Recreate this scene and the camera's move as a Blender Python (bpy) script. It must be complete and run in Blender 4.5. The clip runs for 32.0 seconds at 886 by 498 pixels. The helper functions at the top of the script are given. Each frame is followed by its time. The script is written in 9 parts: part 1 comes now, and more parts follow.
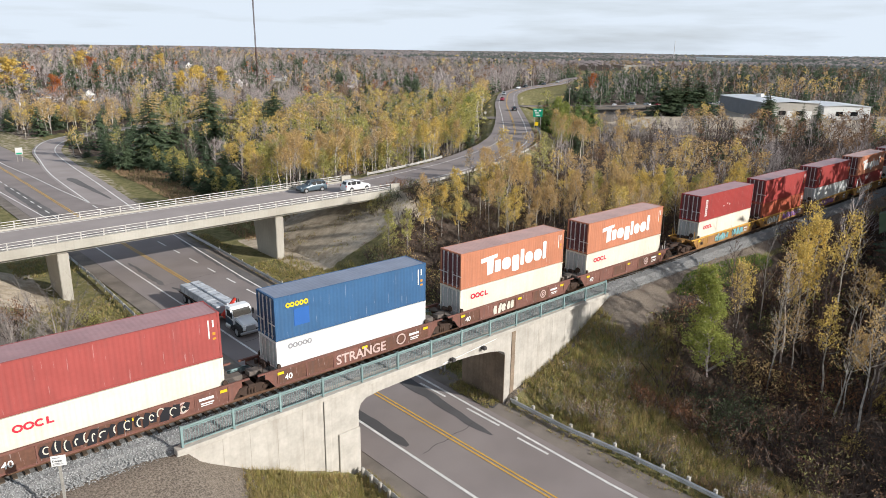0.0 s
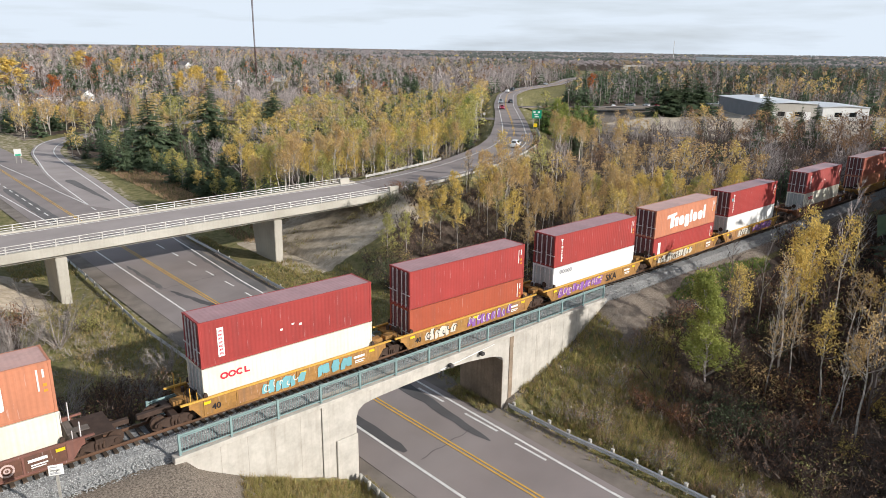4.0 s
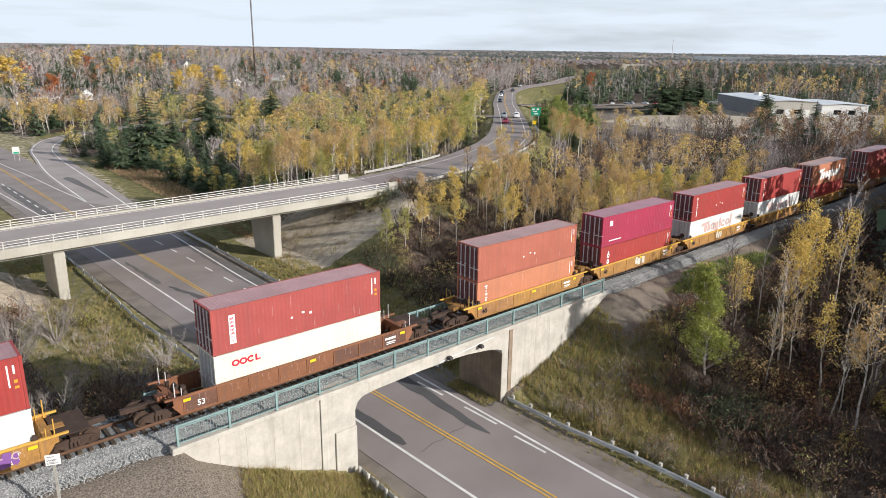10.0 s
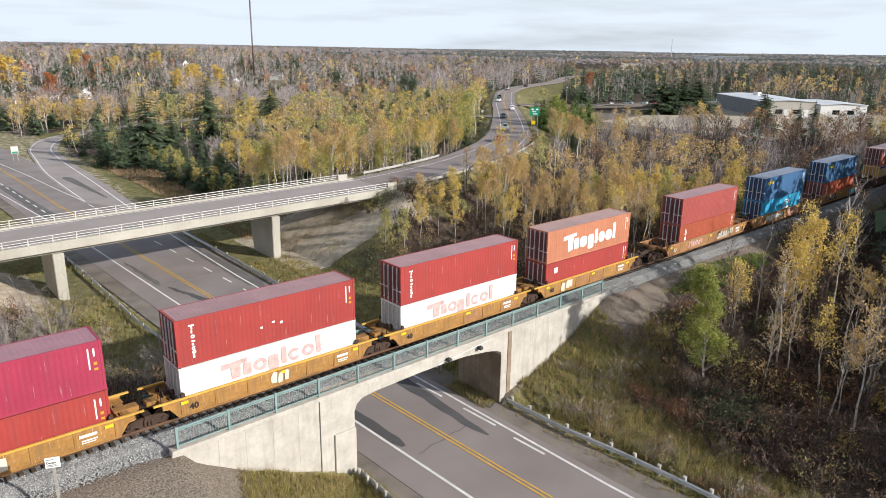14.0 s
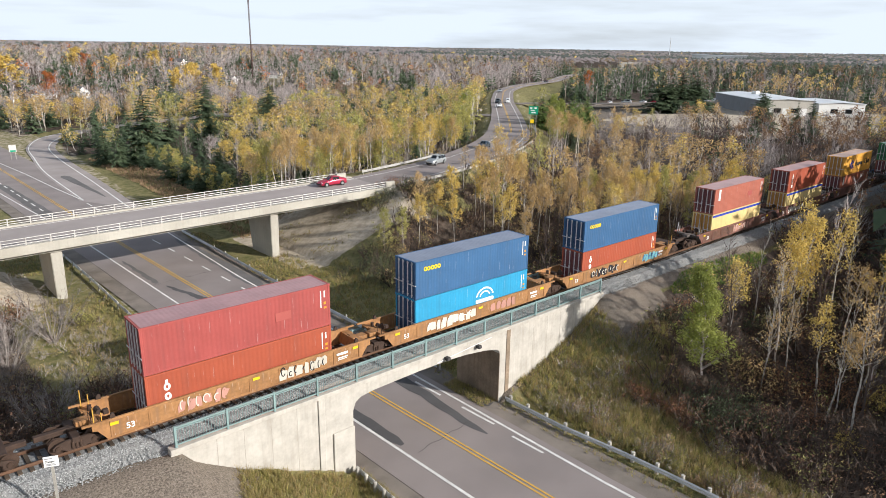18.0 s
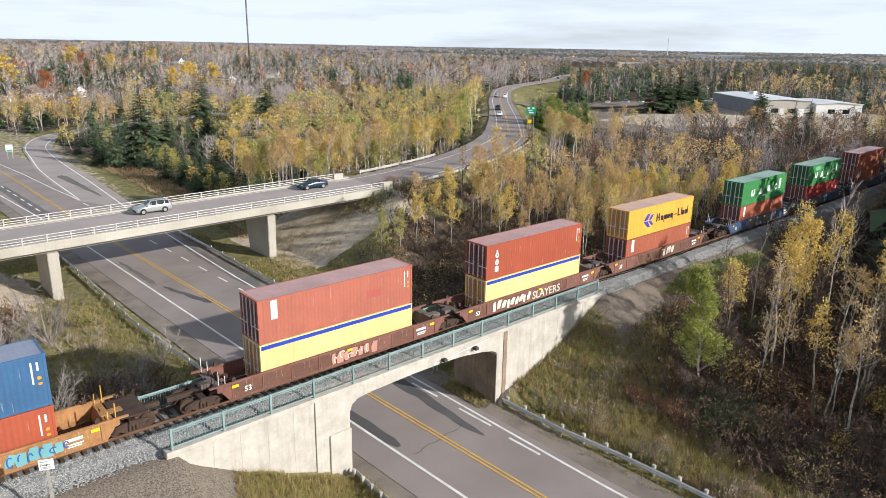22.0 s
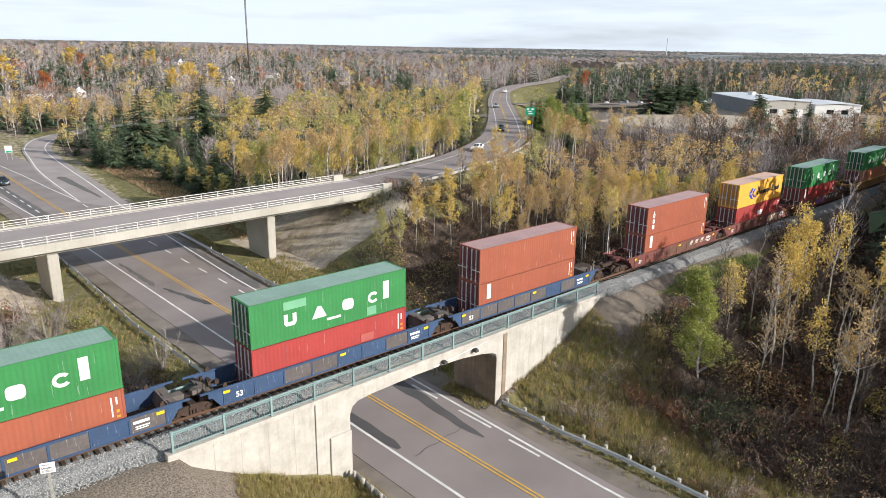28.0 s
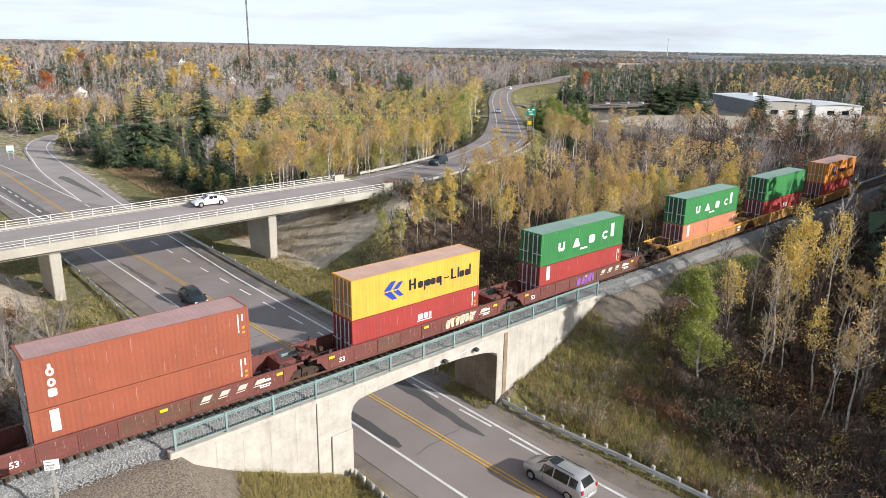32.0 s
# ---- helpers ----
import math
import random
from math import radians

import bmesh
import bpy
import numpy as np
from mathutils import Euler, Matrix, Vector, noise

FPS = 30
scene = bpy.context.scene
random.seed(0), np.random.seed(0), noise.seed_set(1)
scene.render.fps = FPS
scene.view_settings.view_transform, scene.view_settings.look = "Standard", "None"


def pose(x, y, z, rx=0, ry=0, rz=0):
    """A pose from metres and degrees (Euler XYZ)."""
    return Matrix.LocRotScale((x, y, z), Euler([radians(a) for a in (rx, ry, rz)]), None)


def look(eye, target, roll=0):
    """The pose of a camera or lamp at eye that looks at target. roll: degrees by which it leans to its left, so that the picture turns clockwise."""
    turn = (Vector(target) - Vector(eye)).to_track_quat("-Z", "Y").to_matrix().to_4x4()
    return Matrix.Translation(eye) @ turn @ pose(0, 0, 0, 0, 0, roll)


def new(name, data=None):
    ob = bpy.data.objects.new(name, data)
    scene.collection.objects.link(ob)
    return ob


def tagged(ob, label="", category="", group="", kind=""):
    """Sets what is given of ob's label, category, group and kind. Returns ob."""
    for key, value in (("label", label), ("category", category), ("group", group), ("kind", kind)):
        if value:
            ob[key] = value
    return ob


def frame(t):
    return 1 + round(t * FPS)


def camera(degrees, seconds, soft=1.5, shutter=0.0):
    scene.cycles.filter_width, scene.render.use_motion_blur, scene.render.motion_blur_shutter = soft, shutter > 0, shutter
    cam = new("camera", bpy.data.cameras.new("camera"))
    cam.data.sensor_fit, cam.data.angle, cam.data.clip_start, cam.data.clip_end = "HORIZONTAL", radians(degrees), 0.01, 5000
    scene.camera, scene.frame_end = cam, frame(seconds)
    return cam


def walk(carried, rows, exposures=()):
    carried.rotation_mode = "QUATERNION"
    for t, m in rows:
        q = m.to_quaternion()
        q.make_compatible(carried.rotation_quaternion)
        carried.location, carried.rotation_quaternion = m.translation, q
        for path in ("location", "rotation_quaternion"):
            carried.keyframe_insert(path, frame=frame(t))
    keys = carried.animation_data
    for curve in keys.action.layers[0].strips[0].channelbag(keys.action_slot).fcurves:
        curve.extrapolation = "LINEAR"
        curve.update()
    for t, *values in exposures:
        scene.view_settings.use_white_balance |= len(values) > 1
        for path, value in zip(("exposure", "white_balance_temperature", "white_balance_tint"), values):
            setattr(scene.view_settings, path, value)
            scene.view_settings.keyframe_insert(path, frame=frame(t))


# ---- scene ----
# ---------- camera and its path ----------
cam = camera(65.41, 32.0, soft=0.6)
CAM = [  # seconds, place, heading from +y towards +x, tilt down, lean
    (0.0, -6.39, -38.64, 21.15, 40.526, 16.095, 0.739),
    (1.0, -6.32, -38.64, 21.37, 40.542, 16.108, 0.746),
    (2.0, -6.31, -38.64, 21.55, 40.558, 16.119, 0.788),
    (3.0, -6.25, -38.61, 21.64, 40.557, 16.123, 0.770),
    (3.5, -6.24, -38.61, 21.65, 40.569, 16.123, 0.756),
    (5.5, -6.30, -38.79, 21.40, 40.589, 16.189, 0.767),
    (6.0, -6.30, -38.77, 21.36, 40.585, 16.189, 0.773),
    (7.0, -6.28, -38.69, 21.33, 40.592, 16.196, 0.788),
    (8.0, -6.23, -38.61, 21.25, 40.629, 16.183, 0.766),
    (9.0, -6.20, -38.61, 21.10, 40.644, 16.172, 0.721),
    (10.0, -6.22, -38.64, 21.03, 40.649, 16.160, 0.690),
    (11.0, -6.29, -38.68, 21.05, 40.680, 16.175, 0.708),
    (12.0, -6.31, -38.69, 21.14, 40.714, 16.204, 0.742),
    (13.0, -6.26, -38.65, 21.18, 40.722, 16.218, 0.745),
    (14.0, -6.24, -38.62, 21.24, 40.744, 16.232, 0.757),
    (14.5, -6.24, -38.63, 21.26, 40.771, 16.233, 0.760),
    (16.5, -6.22, -38.68, 21.31, 40.803, 16.278, 0.790),
    (17.0, -6.24, -38.68, 21.29, 40.829, 16.293, 0.777),
    (18.0, -6.25, -38.63, 21.25, 40.869, 16.331, 0.791),
    (19.0, -6.23, -38.57, 21.25, 40.933, 16.366, 0.792),
    (20.0, -6.20, -38.51, 21.26, 40.988, 16.374, 0.848),
    (21.0, -6.18, -38.55, 21.30, 41.031, 16.380, 0.869),
    (22.0, -6.14, -38.60, 21.39, 41.056, 16.380, 0.878),
    (23.0, -6.19, -38.61, 21.44, 41.070, 16.385, 0.892),
    (24.0, -6.25, -38.63, 21.48, 41.088, 16.395, 0.901),
    (25.0, -6.31, -38.66, 21.46, 41.121, 16.380, 0.898),
    (25.5, -6.31, -38.67, 21.42, 41.127, 16.379, 0.884),
    (27.5, -6.21, -38.63, 21.51, 41.123, 16.360, 0.859),
    (28.0, -6.22, -38.61, 21.57, 41.126, 16.361, 0.865),
    (29.0, -6.25, -38.56, 21.72, 41.122, 16.342, 0.896),
    (30.0, -6.27, -38.54, 21.80, 41.107, 16.344, 0.911),
    (31.0, -6.32, -38.60, 21.78, 41.104, 16.343, 0.910),
    (31.5, -6.37, -38.69, 21.71, 41.091, 16.336, 0.912),
    (32.0, -6.41, -38.78, 21.59, 41.077, 16.333, 0.930),
]
walk(cam, [(t, pose(x, y, z, 90 - tilt, 0, -head) @ pose(0, 0, 0, 0, 0, lean)) for t, x, y, z, head, tilt, lean in CAM],
     exposures=[(0, 0.17), (6, 0.19), (12, 0.24), (20, 0.33), (32, 0.38)])

# ---------- daylight ----------
SUN_EL, SUN_AZ = radians(22), radians(152)      # azimuth from +y towards +x
world = bpy.data.worlds.new("sky")
scene.world = world
world.use_nodes = True
wn, wl = world.node_tree.nodes, world.node_tree.links
wn.clear()
w_out, w_bg, w_sky = wn.new("ShaderNodeOutputWorld"), wn.new("ShaderNodeBackground"), wn.new("ShaderNodeTexSky")
w_sky.sky_type, w_sky.sun_disc, w_sky.sun_elevation, w_sky.sun_rotation = "NISHITA", False, SUN_EL, SUN_AZ
w_sky.air_density, w_sky.dust_density, w_sky.altitude = 1.0, 2.0, 60
w_co, w_map, w_no, w_ramp, w_mix = wn.new("ShaderNodeTexCoord"), wn.new("ShaderNodeMapping"), wn.new("ShaderNodeTexNoise"), wn.new("ShaderNodeValToRGB"), wn.new("ShaderNodeMixRGB")
w_map.inputs["Scale"].default_value = (1.6, 1.6, 14)
w_no.inputs["Scale"].default_value, w_no.inputs["Detail"].default_value = 2.2, 6
w_ramp.color_ramp.elements[0].position, w_ramp.color_ramp.elements[1].position = 0.30, 0.52
w_ramp.color_ramp.elements[0].color, w_ramp.color_ramp.elements[1].color = (0.66, 0.66, 0.66, 1), (1, 1, 1, 1)
w_mix.inputs["Color2"].default_value = (8.0, 8.95, 10.1, 1)
# clouds thin out towards the zenith
w_sep, w_hi, w_cov = wn.new("ShaderNodeSeparateXYZ"), wn.new("ShaderNodeMapRange"), wn.new("ShaderNodeMath")
w_hi.inputs["From Min"].default_value, w_hi.inputs["From Max"].default_value = 0.12, 0.6
w_hi.inputs["To Min"].default_value, w_hi.inputs["To Max"].default_value = 1.0, 0.22
w_cov.operation = "MULTIPLY"
wl.new(w_co.outputs["Generated"], w_sep.inputs["Vector"])
wl.new(w_sep.outputs["Z"], w_hi.inputs["Value"])
wl.new(w_hi.outputs["Result"], w_cov.inputs[0])
wl.new(w_ramp.outputs["Color"], w_cov.inputs[1])
wl.new(w_co.outputs["Generated"], w_map.inputs["Vector"])
wl.new(w_map.outputs["Vector"], w_no.inputs["Vector"])
wl.new(w_no.outputs["Fac"], w_ramp.inputs["Fac"])
wl.new(w_cov.outputs[0], w_mix.inputs["Fac"])
wl.new(w_sky.outputs["Color"], w_mix.inputs["Color1"])
wl.new(w_mix.outputs["Color"], w_bg.inputs["Color"])
w_bg.inputs["Strength"].default_value = 0.085
wl.new(w_bg.outputs["Background"], w_out.inputs["Surface"])
sun = new("sun", bpy.data.lights.new("sun", "SUN"))
sun.data.energy, sun.data.angle, sun.data.color = 5.0, radians(0.7), (1.0, 0.955, 0.90)
sun.matrix_world = look((math.sin(SUN_AZ) * math.cos(SUN_EL) * 100, math.cos(SUN_AZ) * math.cos(SUN_EL) * 100, math.sin(SUN_EL) * 100), (0, 0, 0))
scene.view_settings.exposure = 0.32


# ---------- materials ----------
def mat(name, col, rough=0.8, metal=0.0, var=0.25, scale=3.0, col2=None, fine=25.0, bump=0.15, streak=0.0, obj_var=0.0, isl_var=0.0, trans=0.0, spec=0.3, dark=None, scratch=None):
    """Procedural surface: two noise scales between col and col2, optional upright streaks, per-object or per-island change."""
    m = bpy.data.materials.new(name)
    m.use_nodes = True
    n, l = m.node_tree.nodes, m.node_tree.links
    b = n["Principled BSDF"]
    b.inputs["Roughness"].default_value, b.inputs["Metallic"].default_value = rough, metal
    b.inputs["Specular IOR Level"].default_value = spec
    co = n.new("ShaderNodeTexCoord")
    col2 = col2 or tuple(c * (1 - var) for c in col)
    big, small = n.new("ShaderNodeTexNoise"), n.new("ShaderNodeTexNoise")
    big.inputs["Scale"].default_value, big.inputs["Detail"].default_value = 1 / scale, 5
    small.inputs["Scale"].default_value, small.inputs["Detail"].default_value = fine, 3
    geo = n.new("ShaderNodeNewGeometry")
    src = co.outputs["Object"] if obj_var >= 0 else geo.outputs["Position"]
    for t in (big, small):
        l.new(src, t.inputs["Vector"])
    add = n.new("ShaderNodeMath")
    add.operation = "MULTIPLY_ADD"
    l.new(small.outputs["Fac"], add.inputs[0])
    add.inputs[1].default_value = 0.35
    l.new(big.outputs["Fac"], add.inputs[2])
    ramp = n.new("ShaderNodeValToRGB")
    ramp.color_ramp.elements[0].position, ramp.color_ramp.elements[1].position = 0.5, 0.86
    ramp.color_ramp.elements[0].color, ramp.color_ramp.elements[1].color = (*col, 1), (*col2, 1)
    l.new(add.outputs[0], ramp.inputs["Fac"])
    out = ramp.outputs["Color"]
    if streak:
        mp, st, sr, mx = n.new("ShaderNodeMapping"), n.new("ShaderNodeTexNoise"), n.new("ShaderNodeValToRGB"), n.new("ShaderNodeMixRGB")
        mp.inputs["Scale"].default_value = (2.2, 2.2, 0.12)
        st.inputs["Scale"].default_value, st.inputs["Detail"].default_value = 1.6, 6
        sr.color_ramp.elements[0].position, sr.color_ramp.elements[1].position = 0.48, 0.72
        sr.color_ramp.elements[0].color, sr.color_ramp.elements[1].color = (0, 0, 0, 1), (streak, streak, streak, 1)
        l.new(src, mp.inputs["Vector"]), l.new(mp.outputs["Vector"], st.inputs["Vector"]), l.new(st.outputs["Fac"], sr.inputs["Fac"])
        l.new(sr.outputs["Color"], mx.inputs["Fac"]), l.new(out, mx.inputs["Color1"])
        mx.inputs["Color2"].default_value = (*(dark or tuple(c * 0.35 for c in col)), 1)
        out = mx.outputs["Color"]
    if scratch:
        mp, st, sr, mx = n.new("ShaderNodeMapping"), n.new("ShaderNodeTexNoise"), n.new("ShaderNodeValToRGB"), n.new("ShaderNodeMixRGB")
        mp.inputs["Scale"].default_value = (7.0, 7.0, 0.55)
        st.inputs["Scale"].default_value, st.inputs["Detail"].default_value = 1.3, 4
        sr.color_ramp.elements[0].position, sr.color_ramp.elements[1].position = 0.655, 0.70
        sr.color_ramp.elements[0].color, sr.color_ramp.elements[1].color = (0, 0, 0, 1), (0.6, 0.6, 0.6, 1)
        l.new(src, mp.inputs["Vector"]), l.new(mp.outputs["Vector"], st.inputs["Vector"]), l.new(st.outputs["Fac"], sr.inputs["Fac"])
        l.new(sr.outputs["Color"], mx.inputs["Fac"]), l.new(out, mx.inputs["Color1"])
        mx.inputs["Color2"].default_value = (*scratch, 1)
        out = mx.outputs["Color"]
    if obj_var > 0 or isl_var > 0:
        hs, rg = n.new("ShaderNodeHueSaturation"), n.new("ShaderNodeMapRange")
        if obj_var > 0:
            oi = n.new("ShaderNodeObjectInfo")
            l.new(oi.outputs["Random"], rg.inputs["Value"])
        else:
            l.new(geo.outputs["Random Per Island"], rg.inputs["Value"])
        v = max(obj_var, isl_var)
        rg.inputs["To Min"].default_value, rg.inputs["To Max"].default_value = 1 - v, 1 + v
        l.new(rg.outputs["Result"], hs.inputs["Value"]), l.new(out, hs.inputs["Color"])
        out = hs.outputs["Color"]
    l.new(out, b.inputs["Base Color"])
    if bump:
        bp = n.new("ShaderNodeBump")
        bp.inputs["Strength"].default_value, bp.inputs["Distance"].default_value = bump, 0.05
        l.new(add.outputs[0], bp.inputs["Height"]), l.new(bp.outputs["Normal"], b.inputs["Normal"])
    if trans:
        tr, ms, o = n.new("ShaderNodeBsdfTranslucent"), n.new("ShaderNodeMixShader"), n["Material Output"]
        l.new(out, tr.inputs["Color"])
        ms.inputs["Fac"].default_value = trans
        l.new(b.outputs[0], ms.inputs[1]), l.new(tr.outputs[0], ms.inputs[2]), l.new(ms.outputs[0], o.inputs["Surface"])
    return m


M = dict(
    asphalt=mat("asphalt", (0.292, 0.253, 0.242), 0.9, scale=6, var=0.22, fine=14, bump=0.1, obj_var=-1),
    asphalt_pale=mat("pale_asphalt", (0.375, 0.33, 0.315), 0.9, scale=6, var=0.2, fine=14, bump=0.1, obj_var=-1),
    shoulder=mat("shoulder_gravel", (0.25, 0.215, 0.185), 0.95, scale=2.5, var=0.4, fine=18, bump=0.4, obj_var=-1),
    patch=mat("fresh_tar", (0.115, 0.110, 0.112), 0.8, scale=3, var=0.3, fine=20, obj_var=-1),
    joint=mat("concrete_joint", (0.40, 0.37, 0.325), 0.9),
    old_patch=mat("old_tar", (0.165, 0.155, 0.152), 0.85, scale=2, var=0.25, fine=15, obj_var=-1),
    crack=mat("crack_sealer", (0.07, 0.065, 0.065), 0.8),
    white_line=mat("white_road_paint", (0.78, 0.77, 0.74), 0.7, scale=0.8, var=0.25, fine=9, bump=0.03, obj_var=-1),
    yellow_line=mat("yellow_road_paint", (0.72, 0.43, 0.08), 0.7, scale=0.8, var=0.2, fine=9, bump=0.03, obj_var=-1),
    concrete=mat("weathered_concrete", (0.51, 0.48, 0.43), 0.9, scale=1.1, col2=(0.39, 0.365, 0.325), fine=5, bump=0.12, streak=0.3, dark=(0.27, 0.23, 0.19), obj_var=-1),
    concrete_soft=mat("bridge_concrete", (0.47, 0.445, 0.39), 0.9, scale=4, col2=(0.37, 0.345, 0.295), fine=6, bump=0.15, streak=0.25, dark=(0.27, 0.24, 0.2), obj_var=-1),
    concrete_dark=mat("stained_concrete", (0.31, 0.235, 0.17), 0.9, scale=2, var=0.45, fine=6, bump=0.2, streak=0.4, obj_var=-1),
    ballast=mat("ballast", (0.27, 0.272, 0.268), 0.95, scale=0.16, var=0.5, fine=32, bump=0.7, isl_var=0.28),
    stone=mat("ballast_stone", (0.36, 0.365, 0.36), 0.95, scale=0.5, var=0.2, fine=12, bump=0, isl_var=0.22), tie=mat("tie_wood", (0.10, 0.075, 0.055), 0.9, scale=1.0, var=0.4, obj_var=0.3),
    rail=mat("rail_steel", (0.20, 0.115, 0.075), 0.6, 0.5, scale=2, var=0.3),
    teal=mat("teal_painted_steel", (0.24, 0.345, 0.34), 0.6, scale=1.0, var=0.25, obj_var=0.12),
    galv=mat("galvanized_steel", (0.70, 0.70, 0.69), 0.5, 0.2, scale=1.5, var=0.25),
    alu=mat("weathered_aluminium", (0.52, 0.50, 0.47), 0.55, 0.3, scale=1.5, var=0.25),
    wood_post=mat("grey_wood_post", (0.42, 0.40, 0.36), 0.9, scale=0.5, var=0.35, obj_var=0.2),
)


# ---------- geometry helpers ----------
def mesh_np(name, verts, tris, mats=(), index=None, smooth=False):
    """A mesh from numpy arrays of vertices and triangles (or quads)."""
    verts, tris = np.asarray(verts, np.float32), np.asarray(tris, np.int32)
    me = bpy.data.meshes.new(name)
    k = tris.shape[1]
    me.vertices.add(len(verts)), me.loops.add(tris.size), me.polygons.add(len(tris))
    me.vertices.foreach_set("co", verts.ravel())
    me.loops.foreach_set("vertex_index", tris.ravel())
    me.polygons.foreach_set("loop_start", np.arange(0, tris.size, k, dtype=np.int32))
    me.polygons.foreach_set("loop_total", np.full(len(tris), k, np.int32))
    for m in mats:
        me.materials.append(m)
    if index is not None:
        me.polygons.foreach_set("material_index", np.asarray(index, np.int32))
    me.update(calc_edges=True)
    if not smooth:
        me.shade_flat()
    return me


def bm_mesh(name, bm, m=None, smooth=False):
    me = bpy.data.meshes.new(name)
    bm.normal_update()
    bm.to_mesh(me)
    bm.free()
    if m:
        me.materials.append(m)
    if smooth:
        for p in me.polygons:
            p.use_smooth = True
    return me


def box(bm, x0, x1, y0, y1, z0, z1, bevel=0.0):
    vs = [bm.verts.new((x, y, z)) for x in (x0, x1) for y in (y0, y1) for z in (z0, z1)]
    fs = [bm.faces.new([vs[i] for i in f]) for f in ((0, 1, 3, 2), (4, 6, 7, 5), (0, 4, 5, 1), (2, 3, 7, 6), (0, 2, 6, 4), (1, 5, 7, 3))]
    if bevel:
        es = {e for f in fs for e in f.edges}
        bmesh.ops.bevel(bm, geom=list(es), offset=bevel, segments=1, affect="EDGES")
    return vs


def rod(bm, p0, p1, r, n=8, r1=None):
    p0, p1 = Vector(p0), Vector(p1)
    d = p1 - p0
    q = d.to_track_quat("Z", "Y").to_matrix()
    rings = []
    for p, rr in ((p0, r), (p1, r if r1 is None else r1)):
        rings.append([bm.verts.new(p + q @ Vector((math.cos(2 * math.pi * i / n) * rr, math.sin(2 * math.pi * i / n) * rr, 0))) for i in range(n)])
    for i in range(n):
        bm.faces.new((rings[0][i], rings[0][(i + 1) % n], rings[1][(i + 1) % n], rings[1][i]))
    bm.faces.new(rings[0][::-1]), bm.faces.new(rings[1])


def prism(bm, pts, y0, y1):
    """A solid with the outline pts (x, z) between y0 and y1."""
    a = [bm.verts.new((x, y0, z)) for x, z in pts]
    b = [bm.verts.new((x, y1, z)) for x, z in pts]
    k = len(pts)
    for i in range(k):
        bm.faces.new((a[i], a[(i + 1) % k], b[(i + 1) % k], b[i]))
    bm.faces.new(a[::-1]), bm.faces.new(b)
    bmesh.ops.recalc_face_normals(bm, faces=bm.faces[:])


def thing(name, m=None, label="", category="", group="", kind=""):
    ob = new(name)
    ob.empty_display_size = 0.3
    ob.matrix_world = m or Matrix()
    return tagged(ob, label, category, group, kind)


def part(name, data, material, parent, label="", m=None, smooth=False):
    """One mesh object under a thing or a part; data is a bmesh or a mesh."""
    if isinstance(data, bmesh.types.BMesh):
        data = bm_mesh(name, data, material, smooth)
    ob = new(name, data)
    ob.parent = parent
    if m is not None:
        ob.matrix_basis = m
    if material and data.materials and data.materials[0] != material:
        ob.material_slots[0].link = "OBJECT"
        ob.material_slots[0].material = material
    if label:
        ob["label"] = label
    return ob


def solid(name, bm, material, label="", category="", group="", kind="", m=None):
    ob = new(name, bm_mesh(name, bm, material))
    if m is not None:
        ob.matrix_world = m
    return tagged(ob, label, category, group, kind)


def offset_line(pts, off):
    """A polyline moved sideways (to its right) by off (a number or one per point)."""
    pts = np.asarray(pts, float)
    d = np.gradient(pts[:, :2], axis=0)
    d /= np.linalg.norm(d, axis=1)[:, None]
    out = pts.copy()
    o = np.broadcast_to(np.asarray(off, float), (len(pts),))
    out[:, 0] += d[:, 1] * o
    out[:, 1] -= d[:, 0] * o
    return out


def smooth_line(ctrl, step=3.0):
    """A Catmull-Rom line through control points, about one point every step metres."""
    c = np.asarray(ctrl, float)
    c = np.vstack([2 * c[0] - c[1], c, 2 * c[-1] - c[-2]])
    out = []
    for i in range(1, len(c) - 2):
        k = max(2, int(np.linalg.norm(c[i + 1] - c[i]) / step))
        for t in np.arange(k) / k:
            out.append(0.5 * (2 * c[i] + (c[i + 1] - c[i - 1]) * t + (2 * c[i - 1] - 5 * c[i] + 4 * c[i + 1] - c[i + 2]) * t * t + (3 * c[i] - c[i - 1] - 3 * c[i + 1] + c[i + 2]) * t ** 3))
    out.append(c[-2])
    return np.array(out)


def ribbon(name, left, right, dz, thick, m):
    """A slab between two polylines; thick 0 gives a painted sheet."""
    left, right = np.asarray(left, float) + (0, 0, dz), np.asarray(right, float) + (0, 0, dz)
    k = len(left)
    v = np.vstack([left, right, left - (0, 0, thick), right - (0, 0, thick)])
    i = np.arange(k - 1)
    f = [np.stack([i, i + k, i + k + 1, i + 1], 1)]
    if thick:
        f += [np.stack([i, i + 1, i + 1 + 2 * k, i + 2 * k], 1), np.stack([i + k, i + 3 * k, i + 3 * k + 1, i + k + 1], 1)]
    return mesh_np(name, v, np.vstack(f), [m])


# ---------- the plan: lines of the roads and of the track ----------
ROAD_Z = -7.0
HW_O, HW_D, HW_R = np.array((23.876, 4.588)), np.array((-0.0387, 0.99925)), np.array((0.99925, 0.0387))


def hwy(s, off, z=ROAD_Z):
    p = HW_O + HW_D * s + HW_R * off
    return (p[0], p[1], z)


def track_y(x):
    return 1.3e-4 * max(0.0, x - 5) ** 2


def track_pose(x, z=0.0):
    return pose(x, track_y(x), z, 0, 0, math.degrees(math.atan(2.6e-4 * max(0.0, x - 5))))


OVER_Y0, OVER_Y1 = 45.6, 56.4


